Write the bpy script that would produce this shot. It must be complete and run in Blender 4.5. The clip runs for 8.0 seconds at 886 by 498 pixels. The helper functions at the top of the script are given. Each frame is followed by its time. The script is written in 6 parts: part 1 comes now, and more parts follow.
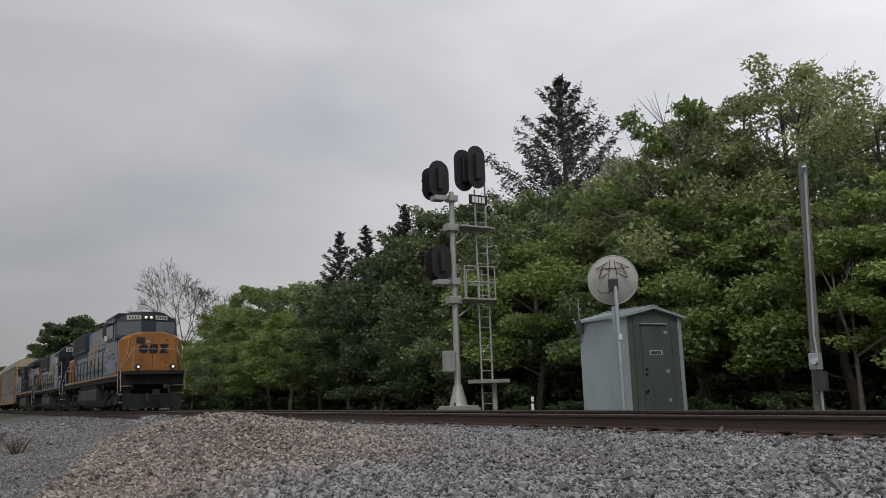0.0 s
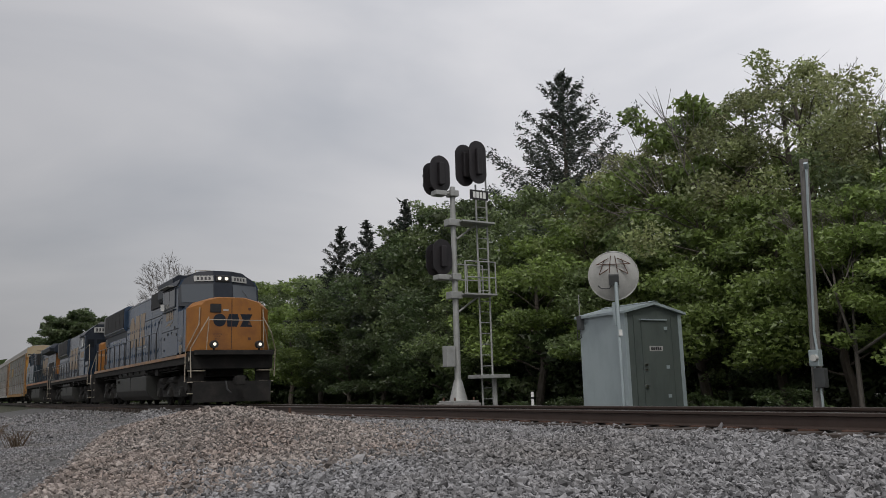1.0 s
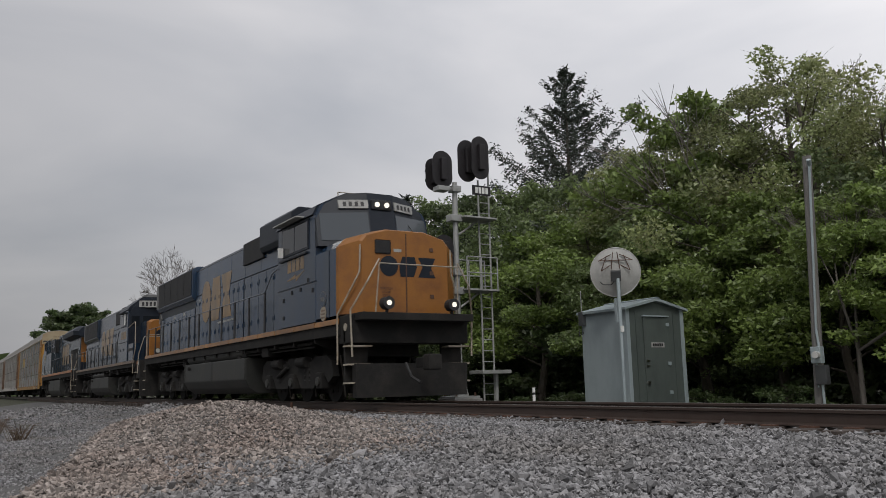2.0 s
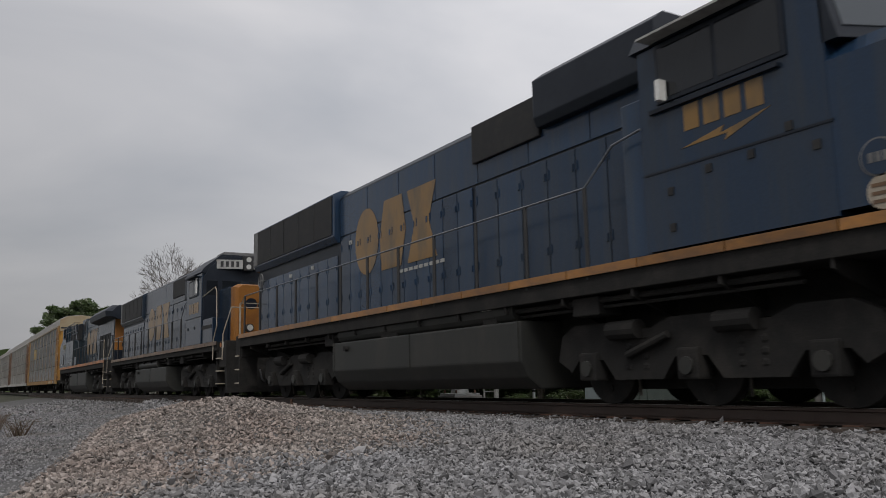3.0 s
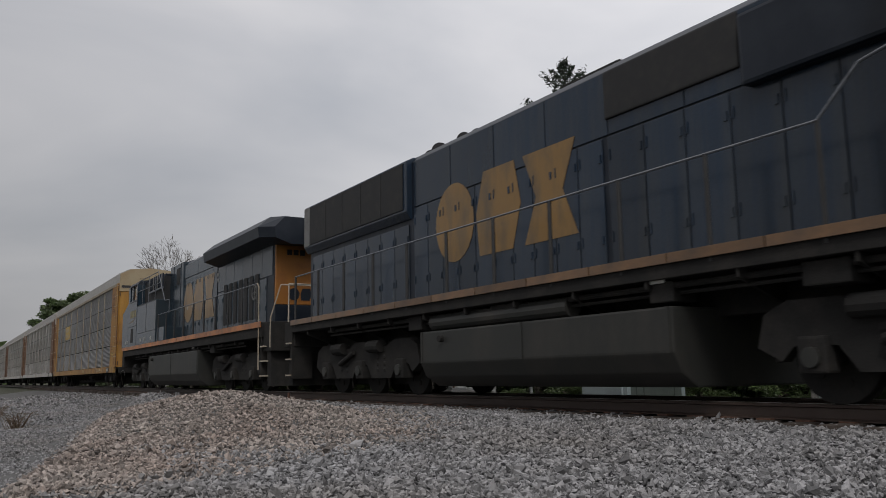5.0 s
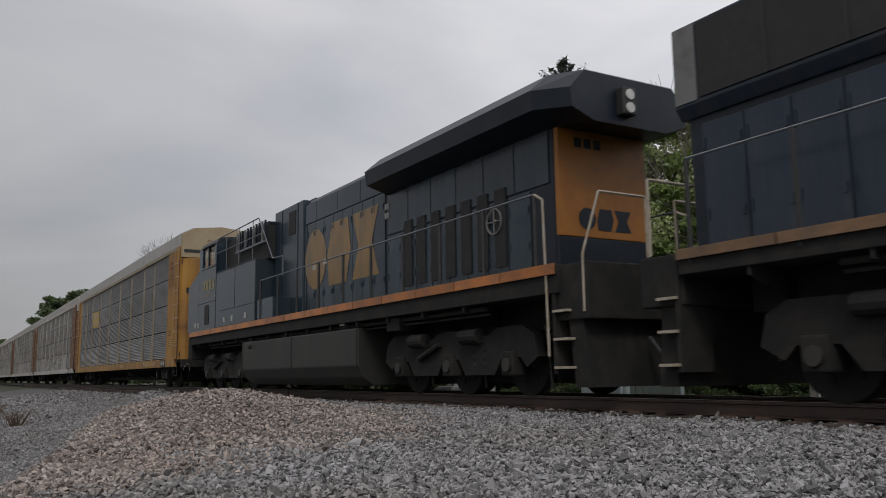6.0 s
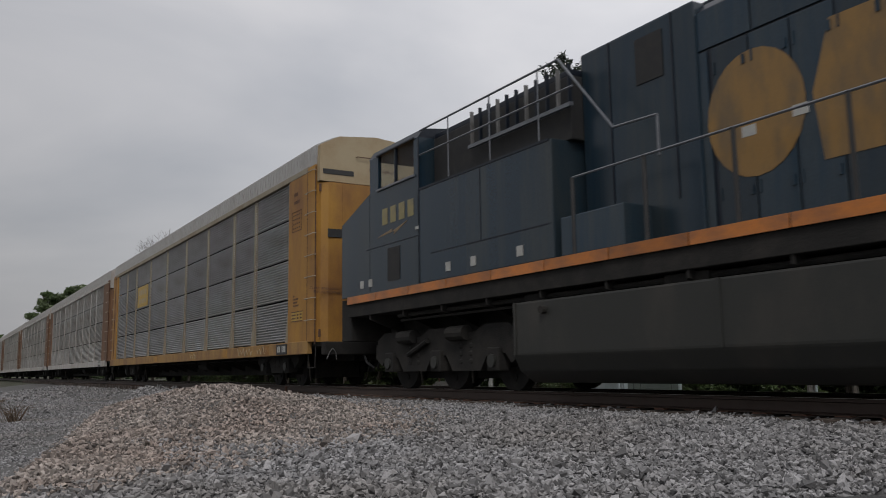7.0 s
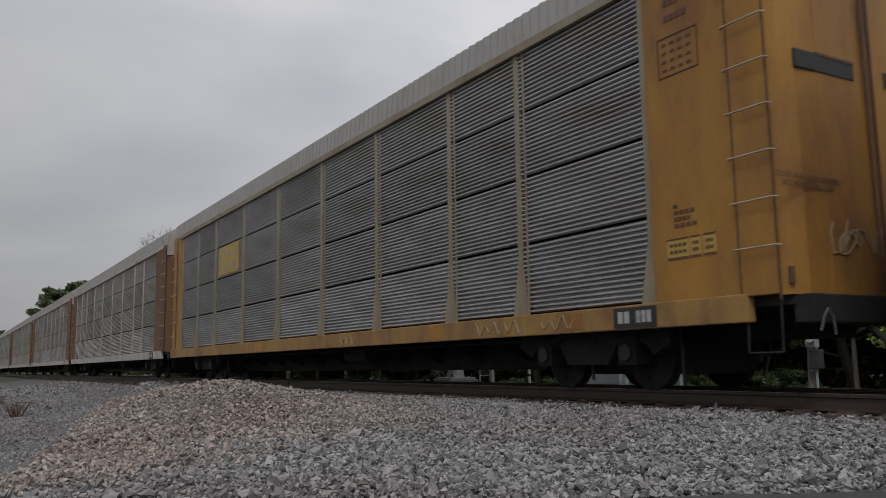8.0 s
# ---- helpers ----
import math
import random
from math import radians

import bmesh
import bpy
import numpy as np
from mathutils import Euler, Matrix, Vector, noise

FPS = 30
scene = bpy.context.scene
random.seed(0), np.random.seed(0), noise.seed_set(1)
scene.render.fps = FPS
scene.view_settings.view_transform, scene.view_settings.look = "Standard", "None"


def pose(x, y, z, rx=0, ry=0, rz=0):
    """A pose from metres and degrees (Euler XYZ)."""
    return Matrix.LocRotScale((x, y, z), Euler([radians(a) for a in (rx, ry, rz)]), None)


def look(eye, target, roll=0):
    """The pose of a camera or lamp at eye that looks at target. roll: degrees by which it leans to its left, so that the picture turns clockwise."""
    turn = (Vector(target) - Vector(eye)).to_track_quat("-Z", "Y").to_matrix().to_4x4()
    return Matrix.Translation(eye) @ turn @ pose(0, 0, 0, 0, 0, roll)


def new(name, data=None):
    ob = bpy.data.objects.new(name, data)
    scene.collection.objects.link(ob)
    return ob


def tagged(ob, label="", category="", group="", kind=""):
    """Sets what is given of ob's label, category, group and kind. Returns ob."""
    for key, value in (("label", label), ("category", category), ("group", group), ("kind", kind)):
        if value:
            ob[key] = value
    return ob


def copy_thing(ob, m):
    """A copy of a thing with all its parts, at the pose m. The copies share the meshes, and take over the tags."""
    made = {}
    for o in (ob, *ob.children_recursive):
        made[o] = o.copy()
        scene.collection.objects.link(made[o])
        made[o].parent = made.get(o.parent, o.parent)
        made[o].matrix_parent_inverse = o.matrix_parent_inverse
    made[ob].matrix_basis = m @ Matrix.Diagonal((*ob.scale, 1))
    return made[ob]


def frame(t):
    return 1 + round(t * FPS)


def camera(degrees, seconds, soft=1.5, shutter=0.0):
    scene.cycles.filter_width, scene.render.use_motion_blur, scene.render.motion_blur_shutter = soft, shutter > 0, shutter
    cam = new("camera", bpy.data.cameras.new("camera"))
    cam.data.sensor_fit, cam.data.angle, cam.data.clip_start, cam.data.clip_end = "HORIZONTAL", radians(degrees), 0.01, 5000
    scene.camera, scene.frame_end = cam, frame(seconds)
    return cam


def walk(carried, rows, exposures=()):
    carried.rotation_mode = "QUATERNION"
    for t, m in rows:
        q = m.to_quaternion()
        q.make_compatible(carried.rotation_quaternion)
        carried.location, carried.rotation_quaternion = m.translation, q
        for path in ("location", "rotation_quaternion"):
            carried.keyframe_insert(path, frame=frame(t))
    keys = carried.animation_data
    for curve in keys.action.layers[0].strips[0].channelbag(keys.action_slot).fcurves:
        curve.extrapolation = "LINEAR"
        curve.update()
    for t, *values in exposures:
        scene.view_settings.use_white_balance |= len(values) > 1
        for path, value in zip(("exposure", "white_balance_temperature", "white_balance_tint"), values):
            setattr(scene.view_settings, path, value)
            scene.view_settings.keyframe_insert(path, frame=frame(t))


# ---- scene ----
# Camera: nearly still, it tilts and rolls a little while the train passes. Rail top is z = 0, the track runs along x.
EYE = (0.0, 0.0, 0.38)
cam = camera(56.2, 8.0, 0.5, 0.10)


def aim(yaw, pitch, roll):
    y, p = radians(yaw), radians(pitch)
    to = (EYE[0] - math.sin(y) * math.cos(p), math.cos(y) * math.cos(p), EYE[2] + math.sin(p))
    return look(EYE, to, roll)


walk(cam, [
    (0.0, aim(58.90, 9.86, -1.90)), (0.5, aim(58.99, 9.76, -1.76)), (1.0, aim(58.96, 9.52, -1.63)),
    (1.5, aim(59.03, 9.34, -1.51)), (2.2, aim(59.13, 9.17, -1.36)), (3.0, aim(59.13, 9.01, -1.24)),
    (3.5, aim(59.13, 8.86, -1.10)), (4.0, aim(59.11, 8.77, -1.03)), (4.5, aim(59.05, 8.71, -1.02)),
    (5.2, aim(58.99, 8.61, -0.93)), (6.0, aim(58.96, 8.53, -0.88)), (6.5, aim(58.92, 8.39, -0.88)),
    (7.0, aim(58.83, 8.22, -0.89)), (7.5, aim(58.94, 8.06, -0.93)), (8.0, aim(58.92, 7.92, -0.90))])
scene.view_settings.exposure = 0.0

# Train: metres that its zero mark has gone along the track, by seconds
TRAVEL = [(0.0, -57.0), (0.5, -50.33), (1.0, -43.66), (1.5, -36.89), (2.2, -27.5), (3.0, -16.6), (3.5, -9.93),
          (4.0, -3.23), (4.5, 3.45), (5.2, 12.9), (6.0, 23.19), (6.5, 30.11), (7.0, 36.73), (7.5, 43.40), (8.0, 49.35)]
TRACK_Y = 9.02


# ---- world and light ----
world = bpy.data.worlds.new("overcast")
scene.world = world
world.use_nodes = True
wn, wl = world.node_tree.nodes, world.node_tree.links
wn.clear()
SUN_EL, SUN_AZ = radians(50), radians(128)
sky = wn.new("ShaderNodeTexSky")
sky.sky_type = "NISHITA"
sky.sun_disc = False
sky.sun_elevation, sky.sun_rotation = SUN_EL, SUN_AZ
sky.air_density, sky.dust_density = 1.5, 4.0
coord = wn.new("ShaderNodeTexCoord")
mapping = wn.new("ShaderNodeMapping")
mapping.inputs["Scale"].default_value = (1.0, 1.0, 3.0)
cloud = wn.new("ShaderNodeTexNoise")
cloud.inputs["Scale"].default_value = 1.6
cloud.inputs["Detail"].default_value = 5.0
cloud.inputs["Roughness"].default_value = 0.48
cloud.inputs["Distortion"].default_value = 0.4
ramp = wn.new("ShaderNodeValToRGB")
ramp.color_ramp.elements[0].position, ramp.color_ramp.elements[1].position = 0.30, 0.72
ramp.color_ramp.elements[0].color = (0.435, 0.45, 0.492, 1)
ramp.color_ramp.elements[1].color = (0.765, 0.745, 0.757, 1)
veil = wn.new("ShaderNodeBackground")
veil.inputs["Strength"].default_value = 1.0
blue = wn.new("ShaderNodeBackground")
blue.inputs["Strength"].default_value = 0.08
blend = wn.new("ShaderNodeMixShader")
blend.inputs["Fac"].default_value = 0.9
wout = wn.new("ShaderNodeOutputWorld")
wl.new(coord.outputs["Generated"], mapping.inputs["Vector"])
wl.new(mapping.outputs["Vector"], cloud.inputs["Vector"])
wl.new(cloud.outputs["Fac"], ramp.inputs["Fac"])
# the cloud cover thins towards the sun's side of the sky
lean = wn.new("ShaderNodeVectorMath")
lean.operation = "DOT_PRODUCT"
lean.inputs[1].default_value = (0.35, 0.55, 0.75)
thin = wn.new("ShaderNodeMapRange")
for socket, value in (("From Min", -0.3), ("From Max", 0.6), ("To Min", 0.62), ("To Max", 1.42)):
    thin.inputs[socket].default_value = value
glowing = wn.new("ShaderNodeVectorMath")
glowing.operation = "SCALE"
wl.new(coord.outputs["Generated"], lean.inputs[0])
wl.new(lean.outputs["Value"], thin.inputs["Value"])
wl.new(ramp.outputs["Color"], glowing.inputs[0])
wl.new(thin.outputs["Result"], glowing.inputs["Scale"])
wl.new(glowing.outputs["Vector"], veil.inputs["Color"])
wl.new(sky.outputs["Color"], blue.inputs["Color"])
wl.new(blue.outputs["Background"], blend.inputs[1])
wl.new(veil.outputs["Background"], blend.inputs[2])
wl.new(blend.outputs["Shader"], wout.inputs["Surface"])

sun_data = bpy.data.lights.new("sun", "SUN")
sun_data.energy, sun_data.angle, sun_data.color = 1.1, radians(14), (1.0, 0.97, 0.92)
sun = new("sun", sun_data)
sun.matrix_world = look((0, 0, 60), (-60 * math.cos(SUN_EL) * math.sin(SUN_AZ), -60 * math.cos(SUN_EL) * math.cos(SUN_AZ),
                                     60 - 60 * math.sin(SUN_EL)))


# ---- materials ----
def surface(name, colour, rough=0.6, metal=0.0, second=None, scale=3.0, mix=0.5, bump=0.0, bump_scale=40.0,
            grain=0.12, stretch=(1, 1, 1), per_piece=0.0, per_island=0.0, glow=0.0, specular=0.5):
    """Principled surface with stains at a large scale and grain at a small one."""
    m = bpy.data.materials.new(name)
    m.use_nodes = True
    n, k = m.node_tree.nodes, m.node_tree.links
    b = n["Principled BSDF"]
    b.inputs["Roughness"].default_value, b.inputs["Metallic"].default_value = rough, metal
    b.inputs["Specular IOR Level"].default_value = specular
    second = second or tuple(c * 0.6 for c in colour)
    tc, mp = n.new("ShaderNodeTexCoord"), n.new("ShaderNodeMapping")
    mp.inputs["Scale"].default_value = stretch
    k.new(tc.outputs["Object"], mp.inputs["Vector"])
    big, small = n.new("ShaderNodeTexNoise"), n.new("ShaderNodeTexNoise")
    big.inputs["Scale"].default_value, big.inputs["Detail"].default_value = scale, 6
    big.inputs["Roughness"].default_value = 0.65
    small.inputs["Scale"].default_value, small.inputs["Detail"].default_value = bump_scale, 4
    k.new(mp.outputs["Vector"], big.inputs["Vector"])
    k.new(tc.outputs["Object"], small.inputs["Vector"])
    cr = n.new("ShaderNodeValToRGB")
    cr.color_ramp.elements[0].position = 0.62 - 0.3 * mix
    cr.color_ramp.elements[1].position = 0.80 - 0.12 * mix
    cr.color_ramp.elements[0].color, cr.color_ramp.elements[1].color = (*colour, 1), (*second, 1)
    k.new(big.outputs["Fac"], cr.inputs["Fac"])
    hsv = n.new("ShaderNodeHueSaturation")
    k.new(cr.outputs["Color"], hsv.inputs["Color"])
    ma = n.new("ShaderNodeMath")
    ma.operation = "MULTIPLY_ADD"
    ma.inputs[1].default_value, ma.inputs[2].default_value = 2 * grain, 1 - grain
    k.new(small.outputs["Fac"], ma.inputs[0])
    last = ma.outputs[0]
    for amount in (per_piece, -per_island):
        if not amount:
            continue
        src = n.new("ShaderNodeObjectInfo").outputs["Random"] if amount > 0 else n.new("ShaderNodeNewGeometry").outputs["Random Per Island"]
        amount = abs(amount)
        mr = n.new("ShaderNodeMath")
        mr.operation = "MULTIPLY_ADD"
        mr.inputs[1].default_value, mr.inputs[2].default_value = 2 * amount, 1 - amount
        k.new(src, mr.inputs[0])
        mm = n.new("ShaderNodeMath")
        mm.operation = "MULTIPLY"
        k.new(last, mm.inputs[0])
        k.new(mr.outputs[0], mm.inputs[1])
        last = mm.outputs[0]
    k.new(last, hsv.inputs["Value"])
    k.new(hsv.outputs["Color"], b.inputs["Base Color"])
    if bump:
        bp = n.new("ShaderNodeBump")
        bp.inputs["Strength"].default_value, bp.inputs["Distance"].default_value = bump, 0.02
        k.new(small.outputs["Fac"], bp.inputs["Height"])
        k.new(bp.outputs["Normal"], b.inputs["Normal"])
    if glow:
        b.inputs["Emission Color"].default_value, b.inputs["Emission Strength"].default_value = (1, 0.93, 0.8, 1), glow
    return m


def leaf_surface(name, colour, second):
    m = surface(name, colour, 0.42, second=second, scale=0.5, mix=0.6, per_island=0.42, per_piece=0.22, bump_scale=6, specular=0.55)
    n, k = m.node_tree.nodes, m.node_tree.links
    b = n["Principled BSDF"]
    tr, mixer, gain = n.new("ShaderNodeBsdfTranslucent"), n.new("ShaderNodeMixShader"), n.new("ShaderNodeHueSaturation")
    mixer.inputs["Fac"].default_value, gain.inputs["Value"].default_value = 0.28, 1.5
    src = b.inputs["Base Color"].links[0].from_socket
    k.new(src, gain.inputs["Color"])
    k.new(gain.outputs["Color"], tr.inputs["Color"])
    k.new(b.outputs["BSDF"], mixer.inputs[1])
    k.new(tr.outputs["BSDF"], mixer.inputs[2])
    k.new(mixer.outputs["Shader"], n["Material Output"].inputs["Surface"])
    return m


def glass(name, colour=(0.014, 0.016, 0.019)):
    m = bpy.data.materials.new(name)
    m.use_nodes = True
    b = m.node_tree.nodes["Principled BSDF"]
    b.inputs["Base Color"].default_value, b.inputs["Roughness"].default_value = (*colour, 1), 0.06
    b.inputs["Specular IOR Level"].default_value = 0.45
    return m


# paler upright streaks: grime, plus soft reflections put into the colour
BLUE = surface("blue_paint", (0.0125, 0.0325, 0.069), 0.22, second=(0.032, 0.042, 0.054), scale=1.0, mix=0.58, stretch=(2.6, 1, 0.22), bump=0.012, grain=0.25, specular=0.45, per_piece=0.25)
FADED_BLUE = surface("grimy_dark_blue_paint", (0.0105, 0.0215, 0.040), 0.22, second=(0.030, 0.035, 0.040), scale=1.0, mix=0.6, stretch=(2.6, 1, 0.22), bump=0.012, grain=0.25, specular=0.45, per_piece=0.25)
TEAL_BLUE = surface("weathered_teal_blue_paint", (0.0105, 0.0255, 0.042), 0.25, second=(0.034, 0.042, 0.044), scale=1.0, mix=0.6, stretch=(2.6, 1, 0.22), bump=0.012, grain=0.25, specular=0.45, per_piece=0.25)
NAVY = surface("dark_navy_paint", (0.005, 0.009, 0.017), 0.45, second=(0.014, 0.019, 0.028), scale=1.5, mix=0.6, specular=0.35)
ORANGE = surface("nose_paint", (0.28, 0.112, 0.018), 0.5, second=(0.175, 0.066, 0.018), scale=1.3, mix=0.55, bump=0.04, grain=0.1)
STRIPE = surface("stripe_paint", (0.45, 0.150, 0.024), 0.36, second=(0.13, 0.065, 0.04), scale=0.9, mix=0.75, stretch=(1, 1, 2), per_piece=0.25)
LOGO = surface("gold_lettering_paint", (0.22, 0.124, 0.034), 0.30, second=(0.085, 0.065, 0.042), scale=2.0, mix=0.62, stretch=(1.2, 1, 0.4))
GRIME = surface("black_underframe", (0.021, 0.0205, 0.020), 0.85, second=(0.038, 0.035, 0.032), scale=2.0, mix=0.6, bump=0.2, grain=0.3, specular=0.18)
TANK = surface("tank_paint", (0.030, 0.031, 0.029), 0.5, second=(0.050, 0.046, 0.041), scale=1.2, mix=0.5, stretch=(1, 1, .5), bump=0.06, specular=0.3)
GRILLE = surface("radiator_mesh", (0.013, 0.013, 0.014), 0.7, second=(0.026, 0.024, 0.022), scale=4)
STEEL = surface("rail_steel", (0.055, 0.038, 0.031), 0.6, 0.2, second=(0.042, 0.025, 0.019), scale=4, bump=0.1)
SHINE = surface("polished_steel", (0.55, 0.54, 0.52), 0.28, 1.0, second=(0.42, 0.40, 0.38), scale=6)
RUST = surface("rusty_steel", (0.10, 0.050, 0.032), 0.8, second=(0.055, 0.032, 0.025), scale=5, bump=0.2)
# rails painted paler, for sky light along their top edges
RAILPIPE = surface("sky_lit_rail_paint", (0.13, 0.14, 0.16), 0.4, second=(0.08, 0.085, 0.095), scale=6)
PALEPIPE = surface("grab_iron_paint", (0.36, 0.32, 0.26), 0.5, second=(0.20, 0.14, 0.08), scale=5)
WHITE = surface("white_paint", (0.72, 0.72, 0.70), 0.5, second=(0.50, 0.49, 0.46), scale=4)
BLACK = surface("black_paint", (0.020, 0.020, 0.021), 0.6, second=(0.032, 0.032, 0.033))
LAMP = surface("lamp_lens", (0.9, 0.85, 0.7), 0.2, glow=0.75)
DIMLAMP = surface("unlit_lens", (0.55, 0.55, 0.52), 0.15, second=(0.4, 0.4, 0.4))
GOLD_STRIPE = surface("worn_gold_stripe", (0.36, 0.16, 0.035), 0.34, second=(0.07, 0.05, 0.04), scale=0.8, mix=0.72, stretch=(1, 1, 2), per_piece=0.25)
DULL_STRIPE = surface("grimy_stripe", (0.19, 0.105, 0.05), 0.36, second=(0.055, 0.043, 0.036), scale=0.9, mix=0.78, stretch=(1, 1, 2), per_piece=0.25)
FIGURES = surface("faded_figures_paint", (0.24, 0.205, 0.10), 0.6, second=(0.13, 0.12, 0.09), scale=3)
NOTICE = surface("notice_yellow", (0.40, 0.27, 0.06), 0.6, second=(0.28, 0.17, 0.05), scale=3)
GLASS = glass("window_glass")
PLATE = surface("faded_plate", (0.36, 0.36, 0.345), 0.6, second=(0.20, 0.195, 0.185), scale=5)
CLEAR = glass("clear_cab_glass", (0.80, 0.83, 0.85))
CLEAR.node_tree.nodes["Principled BSDF"].inputs["Transmission Weight"].default_value = 1.0
CLEAR.node_tree.nodes["Principled BSDF"].inputs["IOR"].default_value = 1.12
GRAB = surface("grey_slat_paint", (0.15, 0.15, 0.15), 0.6, second=(0.09, 0.085, 0.08), scale=4)
# lighter glass: reflected and see-through sky light put into the base colour
SHEEN_GLASS = glass("windscreen_glass_sky_sheen", (0.065, 0.076, 0.088))


# ---- building helpers ----
def root(name, m=None, label="", category="", group="", kind=""):
    ob = new(name)
    ob.empty_display_size = 0.3
    if m is not None:
        ob.matrix_basis = m
    return tagged(ob, label, category, group, kind)


def to_mesh(name, bm, material, smooth=False):
    bmesh.ops.recalc_face_normals(bm, faces=bm.faces)
    me = bpy.data.meshes.new(name)
    bm.to_mesh(me)
    bm.free()
    me.materials.append(material)
    if smooth:
        me.polygons.foreach_set("use_smooth", [True] * len(me.polygons))
        me.set_sharp_from_angle(angle=radians(38))
    return me


def part(name, bm, material, parent=None, label="", smooth=False):
    ob = new(name, bm if isinstance(bm, bpy.types.Mesh) else to_mesh(name, bm, material, smooth))
    if parent is not None:
        ob.parent = parent
    return tagged(ob, label)


def pieces(name, me, parent, spots):
    """Objects of their own on one shared mesh, at the poses given."""
    for m in spots:
        ob = new(name, me)
        ob.parent = parent
        ob.matrix_basis = m


def box(bm, x0, x1, y0, y1, z0, z1, bevel=0.0):
    v = [bm.verts.new((x, y, z)) for x in (x0, x1) for y in (y0, y1) for z in (z0, z1)]
    f = [bm.faces.new([v[i] for i in q]) for q in ((0, 1, 3, 2), (4, 6, 7, 5), (0, 4, 5, 1), (2, 3, 7, 6), (0, 2, 6, 4), (1, 5, 7, 3))]
    if bevel:
        edges = list({e for q in f for e in q.edges})
        bmesh.ops.bevel(bm, geom=edges, offset=bevel, segments=2, affect="EDGES", profile=0.6)
    return bm


def prism(bm, outline, axis, a, b, bevel=0.0):
    """A polygon pushed along an axis: outline in (y, z) for x, (x, z) for y, (x, y) for z."""
    def at(p, s):
        return {"x": (s, p[0], p[1]), "y": (p[0], s, p[1]), "z": (p[0], p[1], s)}[axis]
    lo, hi = [bm.verts.new(at(p, a)) for p in outline], [bm.verts.new(at(p, b)) for p in outline]
    k = len(outline)
    f = [bm.faces.new(lo), bm.faces.new(hi[::-1])]
    f += [bm.faces.new((lo[i], lo[(i + 1) % k], hi[(i + 1) % k], hi[i])) for i in range(k)]
    if bevel:
        bmesh.ops.bevel(bm, geom=list({e for q in f for e in q.edges}), offset=bevel, segments=2, affect="EDGES", profile=0.6)
    return bm


def loft(bm, rings):
    """Joins rings of equal length, closed at both ends."""
    vs = [[bm.verts.new(p) for p in r] for r in rings]
    k = len(vs[0])
    for a, b in zip(vs, vs[1:]):
        for i in range(k):
            bm.faces.new((a[i], a[(i + 1) % k], b[(i + 1) % k], b[i]))
    bm.faces.new(vs[0])
    bm.faces.new(vs[-1][::-1])
    return bm


def rod(bm, p, q, r, seg=8, r2=None):
    p, q = Vector(p), Vector(q)
    turn = (q - p).to_track_quat("Z", "Y").to_matrix()
    ring = [Vector((math.cos(2 * math.pi * i / seg), math.sin(2 * math.pi * i / seg), 0)) for i in range(seg)]
    r2 = r if r2 is None else r2
    return loft(bm, [[p + turn @ (c * r) for c in ring], [q + turn @ (c * r2) for c in ring]])


def pipe(bm, pts, r, seg=6):
    for p, q in zip(pts, pts[1:]):
        rod(bm, p, q, r, seg)
    return bm


def new_bm():
    return bmesh.new()


def smoothstep(a, b, x):
    t = min(1.0, max(0.0, (x - a) / (b - a)))
    return t * t * (3 - 2 * t)


# ---- ground ----
def heap_toe(x):
    """Where the heaped gravel ends towards the lower, finer ground."""
    return 1.66 - 0.23 * (x + 12.4)


def ground_z(x, y):
    """Height of the ballast and the land, rail top at zero."""
    z = -0.235
    z -= 0.10 * smoothstep(6.9, 2.5, y)
    z -= 0.25 * smoothstep(-22, -70, x) * smoothstep(7.0, 3.0, y)
    z -= 0.9 * smoothstep(1.5, -8, y)
    z -= 0.42 * smoothstep(10.9, 12.6, y)
    z += 0.25 * smoothstep(15, 40, y)
    z -= 0.15 * smoothstep(heap_toe(x) + 0.35, heap_toe(x) - 0.35, y) * smoothstep(-3.5, -5.5, x)
    # low heap of spare ballast
    dx, dy = (x + 12.6) / (2.6 if x > -12.6 else 4.2), (y - 3.55) / (1.9 if y > 3.55 else 1.45)
    r2 = dx * dx + dy * dy
    z += 0.48 * math.exp(-1.2 * r2)
    z += 0.03 * noise.noise((x * 0.5, y * 0.5, 0)) + 0.02 * noise.noise((x * 1.7, y * 1.7, 3))
    return z


# bed darker than its stones: shade in the gaps put into the colour
GRAVEL_BED = surface("ballast_bed", (0.085, 0.083, 0.082), 0.9, second=(0.05, 0.048, 0.046), scale=14, mix=0.6, bump=0.6, bump_scale=26, grain=0.5)
STONE = surface("ballast_stone", (0.205, 0.202, 0.206), 0.85, second=(0.168, 0.156, 0.147), scale=0.35, mix=0.6, bump=0.3, bump_scale=60, per_island=0.65, grain=0.25)
BROWN_STONE = surface("brownish_stone", (0.258, 0.226, 0.204), 0.85, second=(0.212, 0.166, 0.142), scale=0.5, mix=0.6, bump=0.3, bump_scale=60, per_island=0.65, grain=0.25)
SOIL = surface("soil", (0.035, 0.034, 0.020), 0.95, second=(0.04, 0.05, 0.02), scale=0.7, mix=0.6, bump=0.5, grain=0.4)
ASPHALT = surface("asphalt", (0.045, 0.045, 0.046), 0.9, second=(0.06, 0.058, 0.055), scale=3, bump=0.3, bump_scale=90, grain=0.3)


